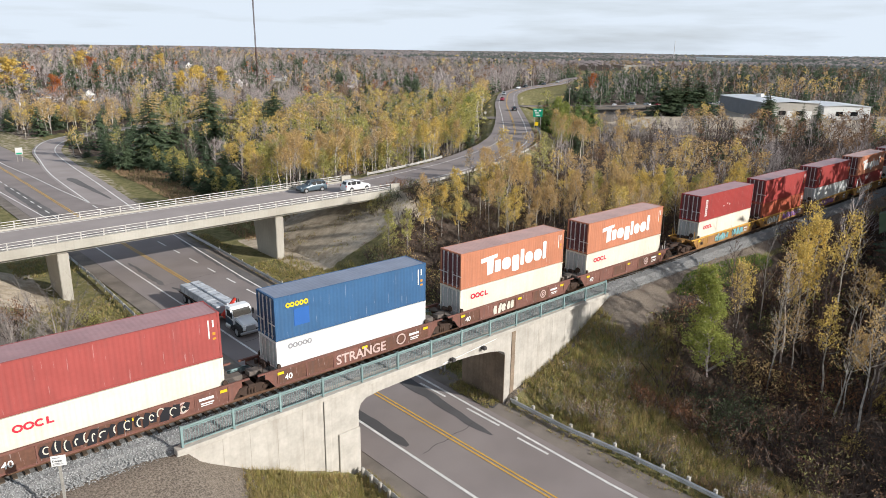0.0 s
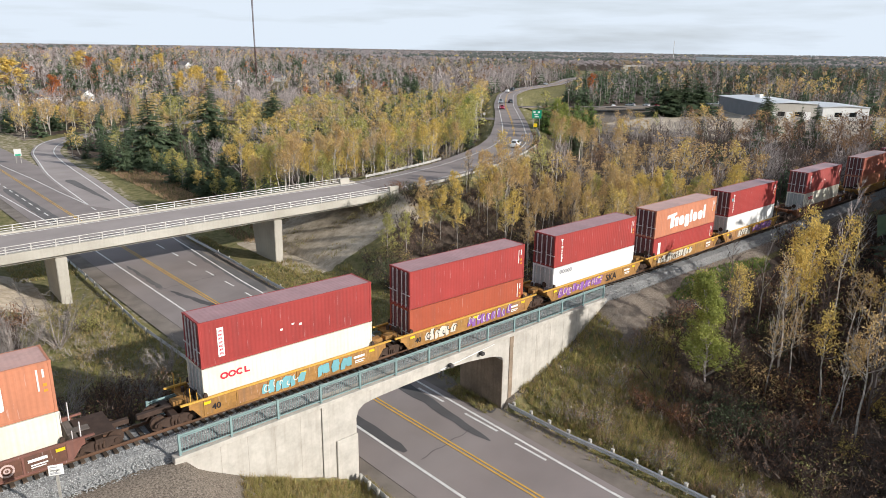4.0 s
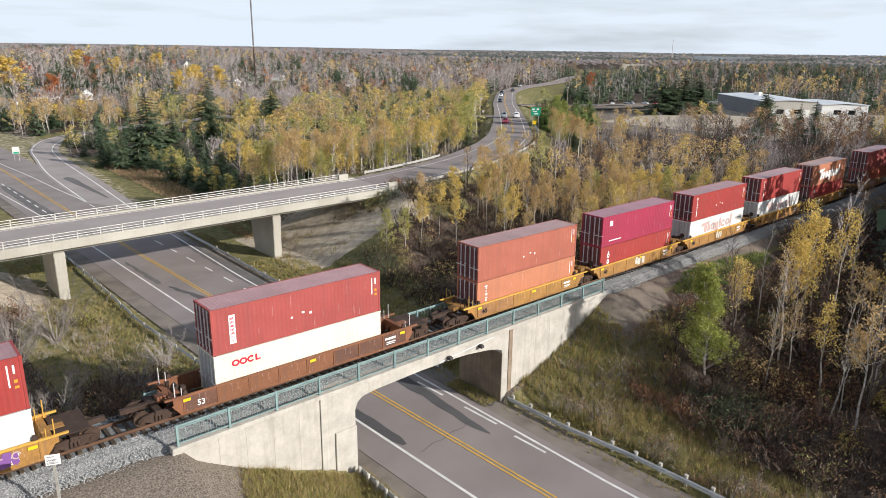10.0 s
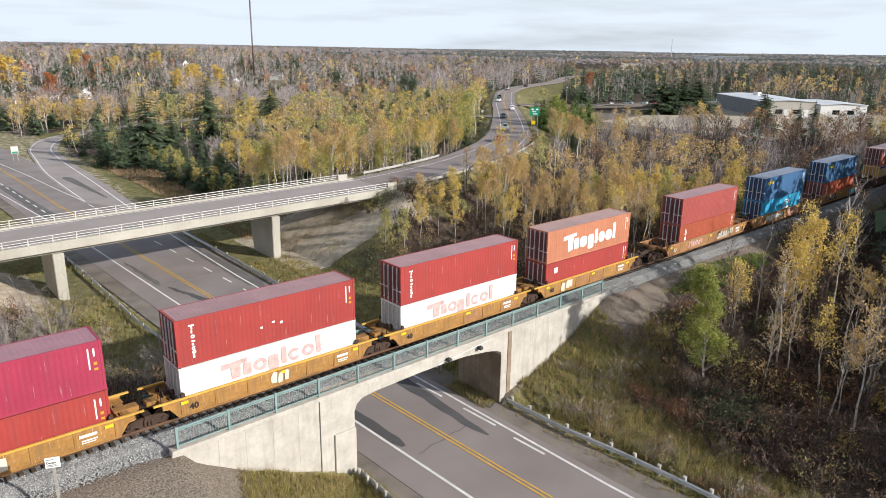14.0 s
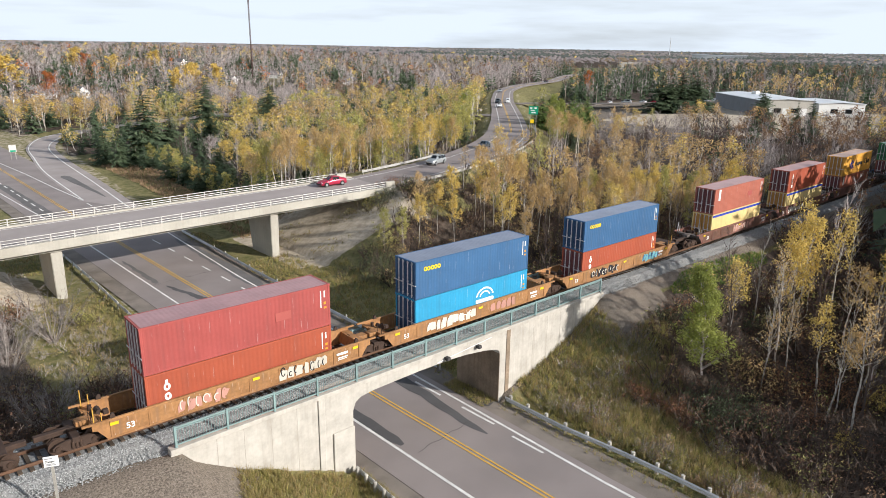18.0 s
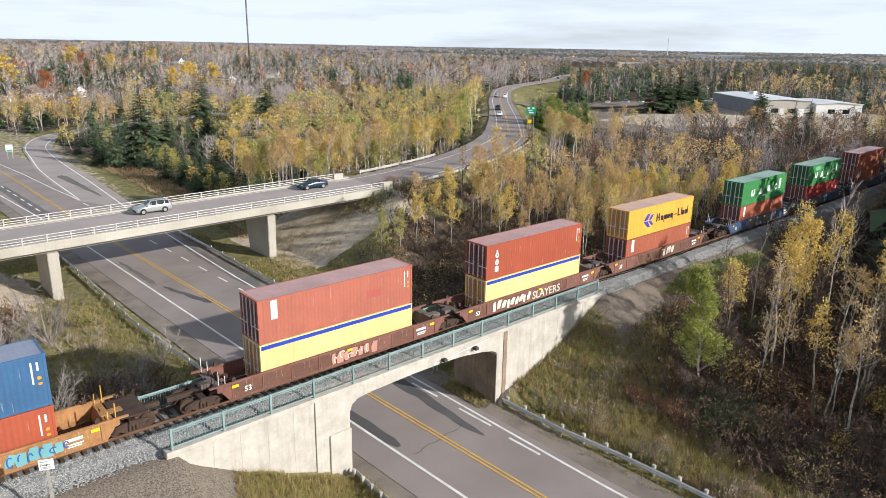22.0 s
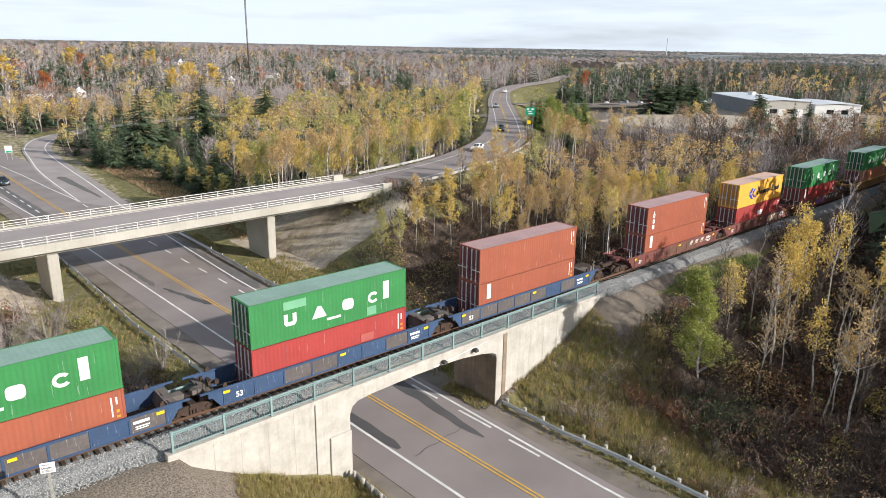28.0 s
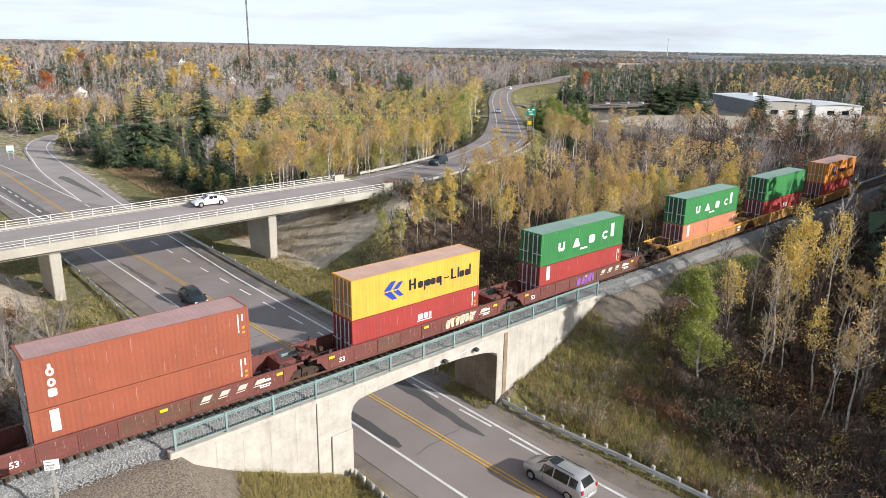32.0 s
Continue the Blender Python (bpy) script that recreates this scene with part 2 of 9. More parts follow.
def over_z(x):
    return -0.3 + 0.0135 * (x - 5) if x < 85 else 0.78 + 0.004 * (min(x, 150) - 85)


RAMP = smooth_line([(-720, 60, -2), (-400, 56, -2), (-200, 51.5, -2), (-90, 51, -1.6), (-40, 51, -0.9), (5, 51, -0.3), (30, 51, 0.04), (48, 51, 0.28), (56, 51.3, 0.38), (64, 52.6, 0.5), (72, 54.6, 0.6), (81, 57.5, 0.7), (94, 63.5, 0.8), (107.5, 71.5, 0.85), (118, 80, 0.9), (131, 92.8, 0.95), (144, 106, 1.0), (168, 131, 1.0), (190, 154, 1.0), (213, 176.5, 1.0), (240, 202, 1.0), (262, 219, 1.0), (285, 234, 1.0), (318, 250, 1.0), (357, 270, 1.0), (423, 314, 1.0), (496, 349, 1.0), (597, 390, 1.0), (689, 438, 1.0), (800, 500, 1.0)], 3.0)
EXIT_L = smooth_line([hwy(95, 4.9), (26.2, 135, -7), (28.6, 159, -7), (31.2, 179.3, -7), (36.9, 197.3, -7), (44.5, 207.5, -6.9), (55, 213.5, -6.5), (75, 217, -5.5), (110, 218, -4)], 3.0)
EXIT_R = smooth_line([hwy(81, 8.94), (31.5, 118, -7), (33.2, 153.5, -7), (35.6, 176.5, -7), (41, 193.6, -7), (47, 202.5, -6.9), (56, 208.6, -6.5), (75, 212, -5.5), (110, 213, -4)], 3.0)
RIGHT_EDGE = [(-140, 4.0), (-20, 4.09), (0, 4.75), (37, 5.95), (63, 7.65), (81, 8.94)]


def right_edge(s):
    return float(np.interp(s, *zip(*RIGHT_EDGE)))


# Rail bridge: near face line and its direction
BR_A = np.array((4.73, -3.47))
BR_D = np.array((44.4, -2.5)) - BR_A
BR_LEN = float(np.hypot(*BR_D))
BR_ANG = math.degrees(math.atan2(BR_D[1], BR_D[0]))
BR_L, BR_W = 39.7, 5.0
BR_M = pose(BR_A[0], BR_A[1], 0, 0, 0, BR_ANG)


def near_line(x, y, line, cap=1e9):
    """Distance of points to a polyline, and the line's height there."""
    p = np.stack([np.ravel(x), np.ravel(y)], 1)
    best, hz = np.full(len(p), 1e9), np.zeros(len(p))
    a, b = line[:-1], line[1:]
    for i in range(len(a)):
        d = b[i, :2] - a[i, :2]
        t = np.clip(((p - a[i, :2]) @ d) / (d @ d + 1e-9), 0, 1)
        q = np.hypot(*(p - a[i, :2] - t[:, None] * d).T)
        m = q < best
        best[m], hz[m] = q[m], (a[i, 2] + t * (b[i, 2] - a[i, 2]))[m]
    return best.reshape(np.shape(x)), hz.reshape(np.shape(x))


WAVES = {}


def vnoise(x, y, seed=0):
    """Cheap smooth noise of sines, -1 to 1."""
    if seed not in WAVES:
        r = np.random.RandomState(seed)
        WAVES[seed] = [(r.uniform(0, 6.28), r.uniform(0.6, 1.6), r.uniform(0, 6.28)) for _ in range(5)]
    out = 0
    for a, f, ph in WAVES[seed]:
        out = out + np.sin((x * math.cos(a) + y * math.sin(a)) * f + ph)
    return out / 5


RAMP_C = RAMP[::4]
EXIT_C = 0.5 * (EXIT_L[::3][:18] + EXIT_R[::3][:18]) if len(EXIT_L) > 60 else EXIT_L[::3]


def ground_z(x, y):
    x, y = np.asarray(x, float), np.asarray(y, float)
    # wide land: gentle swells, higher far to the north-west
    r = np.hypot(x, y)
    far = np.clip((r - 250) / 900, 0, 1)
    base = -7.1 + 0.35 * vnoise(x / 9, y / 9, 1)
    east = np.clip((x - 60) / 160, 0, 1)
    base = base + 5.0 * east + far * (1.5 + 2 * vnoise(x / 260, y / 260, 2))
    nw = np.clip((y - 0.55 * x - 150) / 900, 0, 1)
    base = base + 34 * np.minimum(nw, 0.37) ** 1.1 * np.clip(r / 700, 0, 1) * np.interp(np.degrees(np.arctan2(x, y)), [0, 22, 40], [1, 0.85, 0.25]) + 3 * np.clip((r - 1200) / 2500, 0, 1)
    # valley south of the track
    south = np.clip((-y - 6) / 8, 0, 1) * np.clip((x - 36) / 10, 0, 1)
    base = base * (1 - south) + south * (-7.6 + 0.5 * vnoise(x / 7, y / 7, 3))
    # ramp road bank, with its spill slope under the overpass
    d, z = near_line(x, y, RAMP_C)
    bank = z - 0.25 - np.maximum(0, d - np.interp(x, [30, 44, 62, 80], [6.0, 9.5, 9.0, 6.5])) / 2.0
    spill = np.where(x < 40, -1 + (-x - 9) * 0.42, -1 - (55.5 - x) * 0.40)
    bank = np.where((x > -14) & (x < 56) & (y > 26), np.minimum(bank, np.minimum(bank, spill + 0.6)), bank)
    h = np.maximum(base, bank)
    # track bank, cut back from the highway
    ty = 1.3e-4 * np.maximum(0, x - 5) ** 2
    dy = np.abs(y - ty + 0.3)
    rise_l = -0.9 - np.maximum(0, x - 4.9) * 0.52
    rise_r = -0.9 - np.maximum(0, 44.2 - x) * 0.42
    crown = np.where(x < 24, np.minimum(-0.9, rise_l), np.minimum(-0.9, rise_r))
    side = np.where((x < 24) & (y < 0), 3.1, 2.0)
    shelf = np.where((x < 6) & (y < 0), 3.4, np.where((x > 44) & (y < 0), 3.0, 2.6))
    bank = crown - np.maximum(0, dy - shelf) / side
    u = ((x - BR_A[0]) * BR_D[0] + (y - BR_A[1]) * BR_D[1]) / BR_LEN
    v = (-(x - BR_A[0]) * BR_D[1] + (y - BR_A[1]) * BR_D[0]) / BR_LEN
    walled = (u > 0.5) & (u < 40)
    front = np.where(u < 19, np.interp(u, [-0.3, 1.5, 4.0, 9.6, 12], [-0.85, -2.1, -3.6, -6.0, -7.0]), np.interp(u, [26, 27.5, 31.2, 35, 38, 40], [-6.6, -6.2, -5.5, -3.9, -2.3, -1.1]))
    away = np.maximum(0, np.maximum(-v, v - BR_W))
    bank = np.where(walled, front - np.maximum(0, away - 0.6) / np.where(u < 19, 3.4, 2.2), bank)
    inside = walled & (v > 0.64) & (v < BR_W - 0.64) & ((u < 11.2) | (u > 27.0))
    bank = np.where(inside, -0.95, bank)
    h = np.maximum(h, bank)
    # highway bed
    off = (x - HW_O[0]) * HW_R[0] + (y - HW_O[1]) * HW_R[1]
    s = (x - HW_O[0]) * HW_D[0] + (y - HW_O[1]) * HW_D[1]
    re = np.interp(s, *zip(*RIGHT_EDGE)) + np.clip((s - 81) * 0.12, 0, 11)
    bed = (off > -8.2) & (off < re + 2.8) & (s < 420)
    h = np.where(bed, -7.12, h)
    ditch = ((off > -13) & (off <= -8.2)) | ((off >= re + 2.8) & (off < re + 5))
    h = np.where(ditch & (np.abs(y) > 3.4), np.minimum(h, np.maximum(-7.15, h - 0.3)), h)
    d, z = near_line(x, y, EXIT_C)
    h = np.where(d < 5.5, z - 0.12, h)
    return h


# ---------- the ground: one sheet to the horizon ----------
def axis_lines(segs, lo, hi, grow=1.13):
    a = np.concatenate([np.arange(p, q, st) for p, q, st in segs] + [[segs[-1][1]]])
    up, st = [a[-1]], segs[-1][2]
    while up[-1] < hi:
        st *= grow
        up.append(up[-1] + st)
    dn, st = [a[0]], segs[0][2]
    while dn[-1] > lo:
        st *= grow
        dn.append(dn[-1] - st)
    return np.concatenate([dn[:0:-1], a, up[1:]])


GX = axis_lines([(-26, -8, 1.2), (-8, 62, 0.62), (62, 240, 3.0), (240, 800, 18.0)], -4600, 4800)
GY = axis_lines([(-44, -14, 1.2), (-14, 12, 0.55), (12, 64, 1.2), (64, 230, 2.6), (230, 620, 16.0)], -4600, 4800)


def ground_material():
    m = bpy.data.materials.new("ground_cover")
    m.use_nodes = True
    n, l = m.node_tree.nodes, m.node_tree.links
    b = n["Principled BSDF"]
    b.inputs["Roughness"].default_value, b.inputs["Specular IOR Level"].default_value = 0.95, 0.1
    geo, at = n.new("ShaderNodeNewGeometry"), n.new("ShaderNodeAttribute")
    at.attribute_name = "cover"
    sep = n.new("ShaderNodeSeparateColor")
    l.new(at.outputs["Color"], sep.inputs["Color"])

    def two(c1, c2, scale, lo=0.38, hi=0.64):
        t, r = n.new("ShaderNodeTexNoise"), n.new("ShaderNodeValToRGB")
        t.inputs["Scale"].default_value, t.inputs["Detail"].default_value, t.inputs["Roughness"].default_value = scale, 8, 0.7
        l.new(geo.outputs["Position"], t.inputs["Vector"])
        r.color_ramp.elements[0].position, r.color_ramp.elements[1].position = lo, hi
        r.color_ramp.elements[0].color, r.color_ramp.elements[1].color = (*c1, 1), (*c2, 1)
        l.new(t.outputs["Fac"], r.inputs["Fac"])
        return r.outputs["Color"], t
    grass, _ = two((0.125, 0.128, 0.05), (0.27, 0.23, 0.115), 0.9)
    floor, tn = two((0.050, 0.038, 0.030), (0.145, 0.112, 0.088), 0.7)
    gravel, gn = two((0.10, 0.083, 0.066), (0.30, 0.255, 0.21), 9.0)
    dirt, _ = two((0.37, 0.31, 0.235), (0.60, 0.52, 0.415), 0.7)
    edge = n.new("ShaderNodeTexNoise")
    edge.inputs["Scale"].default_value, edge.inputs["Detail"].default_value = 0.8, 6
    l.new(geo.outputs["Position"], edge.inputs["Vector"])
    col = grass
    for chan, c in (("Green", floor), ("Red", gravel), ("Blue", dirt)):
        ad, rp, mx = n.new("ShaderNodeMath"), n.new("ShaderNodeMapRange"), n.new("ShaderNodeMixRGB")
        ad.operation = "ADD"
        l.new(sep.outputs[chan], ad.inputs[0]), l.new(edge.outputs["Fac"], ad.inputs[1])
        rp.inputs["From Min"].default_value, rp.inputs["From Max"].default_value = 0.88, 1.12
        l.new(ad.outputs[0], rp.inputs["Value"])
        l.new(rp.outputs["Result"], mx.inputs["Fac"]), l.new(col, mx.inputs["Color1"]), l.new(c, mx.inputs["Color2"])
        col = mx.outputs["Color"]
    l.new(col, b.inputs["Base Color"])
    bp = n.new("ShaderNodeBump")
    bp.inputs["Strength"].default_value, bp.inputs["Distance"].default_value = 0.6, 0.12
    l.new(gn.outputs["Fac"], bp.inputs["Height"]), l.new(bp.outputs["Normal"], b.inputs["Normal"])
    return m


def inside_poly(x, y, poly):
    x, y = np.asarray(x), np.asarray(y)
    c = np.zeros(np.shape(x), bool)
    k = len(poly)
    for i in range(k):
        (x0, y0), (x1, y1) = poly[i], poly[(i + 1) % k]
        if y0 != y1:
            c ^= ((y0 > y) != (y1 > y)) & (x < (x1 - x0) * (y - y0) / (y1 - y0) + x0)
    return c


YARD = [(228, 160), (205, 128), (180, 102), (180, 82), (190, 60), (204, 42), (216, 36), (240, 35), (292, 45), (305, 60), (300, 112), (312, 150), (262, 152)]
# open grass beside the ramp road, and a field beyond it
OPEN = [(178, 127), (205, 146), (222, 152), (262, 184), (330, 236), (415, 300), (395, 290), (330, 258), (262, 222), (214, 182)]
FIELD = [(470, 352), (535, 340), (770, 500), (690, 522)]
SIDE_ROAD_W = smooth_line([(150, 117, 0.9), (138, 134, 0.3), (120, 158, -1), (90, 190, -2)], 5)
SIDE_ROAD_E = smooth_line([(188, 147, 0.95), (204, 147, 0.4), (222, 140, 0), (262, 128, -0.5), (310, 118, -1)], 5)


HOUSES = [(66.6, 336, 100, 7.5, 11, 2.8, "grey and white house among autumn trees"), (82, 333, 20, 6.5, 8, 2.9, "white gabled house among autumn trees"), (175.5, 370, 15, 5.5, 8, 2.8, "white gabled house among bare trees"),
          (218, 394, 40, 6, 8, 2.6, "small white house in the bare wood"), (228, 321, 75, 7, 10, 2.4, "low house with a grey shingle roof"), (210, 540, 30, 7, 7, 2.6, "distant white house on the wooded rise")]


# line where the brush of the valley begins
BRUSH_Y, BRUSH_X = [-60, -30, -24, -20, -14, -9, -5], [40, 36.5, 36.5, 37, 40.3, 44, 50]


def wooded(x, y):
    """1 where trees may stand."""
    x, y = np.asarray(x, float), np.asarray(y, float)
    d_r, _ = near_line(x, y, RAMP_C)
    d_e, _ = near_line(x, y, EXIT_C)
    off = (x - HW_O[0]) * HW_R[0] + (y - HW_O[1]) * HW_R[1]
    s = (x - HW_O[0]) * HW_D[0] + (y - HW_O[1]) * HW_D[1]
    ty = 1.3e-4 * np.maximum(0, x - 5) ** 2
    ok = (d_r > 9.5) & (d_e > 8) & ~inside_poly(x, y, YARD) & ~inside_poly(x, y, OPEN) & ~inside_poly(x, y, FIELD)
    ok &= ~((off > -20) & (off < 18) & (s < 500))
    ok &= ~((y > ty - np.where(x > 62, 5.0, 9.0)) & (y < ty + 6.5))
    # open gardens before the houses
    for hx, hy, *_ in HOUSES:
        n = math.hypot(hx + 6, hy + 38)
        ux, uy = -(hx + 6) / n, -(hy + 38) / n
        along, across = (x - hx) * ux + (y - hy) * uy, np.abs(-(x - hx) * uy + (y - hy) * ux)
        ok &= ~((along > -7) & (along < (34 if n < 450 else 70)) & (across < 4.5))
    for ln in (SIDE_ROAD_W, SIDE_ROAD_E):
        ok &= near_line(x, y, ln)[0] > 5
    # grass between highway, exit and overpass
    ok &= ~((x > 20) & (x < 47) & (y > 30) & (y < 160) & (x < 44 + 0.05 * (y - 90)))
    ok &= ~((x > 31) & (x < 62) & (y > 34) & (y < 62))
    ok &= ~((x < 53 + 0.40 * (y - 8)) & (x > 31) & (y > 4) & (y < 62))
    ok &= ~((x < 34) & (y > 56) & (y < 230) & (x > -120))
    ok &= ~((x > 31) & (x < 47) & (y < 8))
    ok &= ~((x < 17) & (x > -60) & (y < 8) & (y > -70))
    return ok


def build_ground():
    X, Y = np.meshgrid(GX, GY, indexing="ij")
    Z = ground_z(X, Y)
    nx, ny = X.shape
    v = np.stack([X, Y, Z], -1).reshape(-1, 3)
    i, j = np.meshgrid(np.arange(nx - 1), np.arange(ny - 1), indexing="ij")
    a = (i * ny + j).ravel()
    me = mesh_np("ground", v, np.stack([a, a + ny, a + ny + 1, a + 1], 1), [ground_material()])
    me.polygons.foreach_set("use_smooth", np.ones(len(me.polygons), bool))
    ty = 1.3e-4 * np.maximum(0, X - 5) ** 2
    dn = ty - Y
    gravel = np.clip(1.2 - np.maximum(0, np.abs(Y - ty) - 3.6) / 1.2, 0, 1) * ((X < 4) | (X > 45) | (np.abs(Y + 0.5) < 2.6))
    apron = np.clip(1.3 - np.maximum(0, dn - 10.5 + 0.42 * np.maximum(0, X + 6)) / 2.5, 0, 1) * (X < 9.0) * (Y < 0) * (X > -60)
    apron2 = np.clip(1.25 - np.maximum(0, dn - 6.4 + 0.3 * (X - 44)) / 2.0, 0, 1) * (X > 43) * (X < 52) * (Y < 1)
    gravel = np.maximum(gravel * ((X < 16.5) | (X > 31)), np.maximum(apron, apron2))
    gravel = np.maximum(gravel, inside_poly(X, Y, YARD) * 0.9)
    wood = wooded(X, Y).astype(float)
    off = (X - HW_O[0]) * HW_R[0] + (Y - HW_O[1]) * HW_R[1]
    south = np.clip((X - np.interp(Y, BRUSH_Y, BRUSH_X) + 1.5) / 3, 0, 1) * (Y < -4.5)
    wood = np.maximum(wood, south)
    wood = np.maximum(wood, (X > 41 + 0.2 * (Y - 5)) & (Y > 5) & (Y < 36))
    d, _ = near_line(X, Y, RAMP_C)
    dirt = ((X > 36) & (X < 57) & (Y > 36.5 + 0.1 * (57 - X)) & (Y < 59)) * 0.95
    dirt = np.maximum(dirt, ((X < 8) & (X > -14) & (Y > 43) & (Y < 59)) * 0.9)
    dirt = np.maximum(dirt, np.clip(0.5 - np.abs(d - 6.5) / 5, 0, 1) * (X > 57))
    dirt = np.maximum(dirt, inside_poly(X, Y, YARD) * (X > 196) * (Y < 112) * 0.95)
    s = (X - HW_O[0]) * HW_D[0] + (Y - HW_O[1]) * HW_D[1]
    re = np.interp(s, *zip(*RIGHT_EDGE)) + np.clip((s - 81) * 0.12, 0, 11)
    dirt = np.maximum(dirt, ((off > -8.4) & (off < re + 3.0)) * 0.45)
    col = np.stack([gravel, wood, dirt, np.ones_like(dirt)], -1).reshape(-1, 4).astype(np.float32)
    at = me.color_attributes.new("cover", "FLOAT_COLOR", "POINT")
    at.data.foreach_set("color", col.ravel())
    tagged(new("ground", me), "autumn grass, leaf litter and gravel ground", "ground", kind="structure")


build_ground()


# ---------- highway and ramp roads ----------
def sheet(name, left, right, dz, m, parent=None, thick=0.0):
    ob = new(name, ribbon(name, left, right, dz, thick, m))
    if parent:
        ob.parent = parent
    return ob


def hw_band(s0, s1, a, b, step=4.0):
    ss = np.arange(s0, s1 + 0.01, min(step, s1 - s0))
    if ss[-1] < s1 - 1e-6:
        ss = np.append(ss, s1)
    fa = a if callable(a) else (lambda q: a)
    fb = b if callable(b) else (lambda q: b)
    return [hwy(q, fa(q)) for q in ss], [hwy(q, fb(q)) for q in ss]


def build_highway():
    road = sheet("highway", *hw_band(-140, 420, -6.1, lambda s: right_edge(s) + 0.7 if s < 95 else 9.0), 0.0, M["asphalt"], thick=0.1)
    tagged(road, "worn grey asphalt highway with painted lines", "road", kind="structure")
    sh = [sheet("shoulder", *hw_band(-140, 420, -8.0, -6.1), -0.03, M["shoulder"]), sheet("shoulder", *hw_band(-140, 92, lambda s: right_edge(s) + 0.7, lambda s: right_edge(s) + 2.9), -0.03, M["shoulder"])]
    for o in sh:
        tagged(o, "brown gravel shoulder along the highway", "road shoulder", kind="structure")
    ex = sheet("exit_ramp", offset_line(EXIT_L, -0.6), offset_line(EXIT_R, 1.6), 0.012, M["asphalt_pale"], thick=0.1)
    tagged(ex, "grey asphalt exit ramp curving into the trees", "road", kind="structure")

    def line(name, lr, m, par=road, dz=0.02):
        return sheet(name, *lr, dz, m, par)
    w = 0.115
    yl = lambda s: 0.0 if s < 70 else 0.012 * (s - 70)
    line("yellow_line", hw_band(-140, 300, lambda s: yl(s) - 0.24, lambda s: yl(s) - 0.10), M["yellow_line"])
    line("yellow_line", hw_band(-140, 300, lambda s: yl(s) + 0.10, lambda s: yl(s) + 0.24), M["yellow_line"])
    left = lambda s: float(np.interp(s, [-140, 70, 115, 160, 300], [-3.93, -3.7, -5.4, -6.0, -6.0]))
    line("edge_line", hw_band(-140, 300, lambda s: left(s) - w, lambda s: left(s) + w), M["white_line"])
    line("edge_line", hw_band(-140, 81, lambda s: right_edge(s) - w, lambda s: right_edge(s) + w), M["white_line"])
    north = lambda s: float(np.interp(s, [95, 111, 131, 152, 300], [4.87, 4.1, 3.62, 2.5, 3.4]))
    line("edge_line", hw_band(95, 300, lambda s: north(s) - w, lambda s: north(s) + w), M["white_line"])
    line("ramp_line", (offset_line(EXIT_L, -0.14), offset_line(EXIT_L, 0.14)), M["white_line"], ex, 0.03)
    line("ramp_line", (offset_line(EXIT_R, -0.14), offset_line(EXIT_R, 0.14)), M["white_line"], ex, 0.03)
    lane = lambda s: float(np.interp(s, [-25, 0, 37, 63, 95], [4.0, 4.15, 3.95, 4.3, 4.85]))
    for s0, s1, o in ((-3.7, -0.4, 4.02), (-9.9, -6.3, 4.0), (-15, -12, 3.75), (35, 37.5, 4.25), (40.6, 43.1, 4.25), (46.1, 48.7, 4.25), (52, 54.3, 4.25), (57.1, 60.1, 4.25), (62.7, 65.5, 4.3), (68.3, 71, 4.35), (74, 77, 4.4), (79.5, 82, 4.45), (84.1, 86.9, 4.5), (89.2, 92.2, 4.62), (29.3, 32, 4.2), (23.5, 26.3, 4.15), (17.7, 20.5, 4.1), (12, 14.8, 4.05), (6, 9, 4.0)):
        line("dash", hw_band(s0, s1, o - 0.11, o + 0.11), M["white_line"])
    for k in range(9):
        s0 = 84.9 + k * 5.25
        line("dash", hw_band(s0, s0 + 2.8, -3.12, -2.86), M["white_line"])
    # tar repairs and sealed cracks
    for s0, s1, a0, b0, a1, b1 in ((-7.4, 9, -3.75, -2.75, -3.7, -2.6), (-10.5, 9, 2.2, 2.75, 3.0, 4.9), (40, 52, -3.2, -2.4, -3.0, -2.7), (29.5, 38.5, -0.9, 0.1, -2.6, -2.2), (31, 58, 5.2, 7.2, 6.6, 7.8), (96, 124, 8.9, 9.3, 8.2, 10.3), (84, 121, -4.2, -1.9, -4.2, -2.4)):
        ss = np.linspace(s0, s1, 16)
        t = (ss - s0) / (s1 - s0)
        taper = np.minimum(1, np.minimum(t, 1 - t) * 12 + 0.15) ** 0.5
        mid, half = 0.5 * (a0 + b0) * (1 - t) + 0.5 * (a1 + b1) * t, 0.5 * ((b0 - a0) * (1 - t) + (b1 - a1) * t)
        wob = 0.10 * np.sin(ss * 1.7) + 0.07 * np.sin(ss * 4.1)
        line("tar_patch", ([hwy(q, o) for q, o in zip(ss, mid - half * taper + wob)], [hwy(q, o) for q, o in zip(ss, mid + half * taper + wob * 0.6)]), M["patch"] if s0 < 30 else M["old_patch"], dz=0.026 if s0 > 90 else 0.012)
    for s0, a, b in ((-8.6, -3.0, 3.0), (-33, -3.5, 3.5), (18, -3.7, 3.9), (40, -3.7, 4.4)):
        aa = np.linspace(a, b, 12)
        line("sealed_crack", ([hwy(s0 + 0.12 * math.sin(3 * q) + 0.09 * q, q) for q in aa], [hwy(s0 + 0.045 + 0.12 * math.sin(3 * q) + 0.09 * q, q) for q in aa]), M["crack"], dz=0.015)
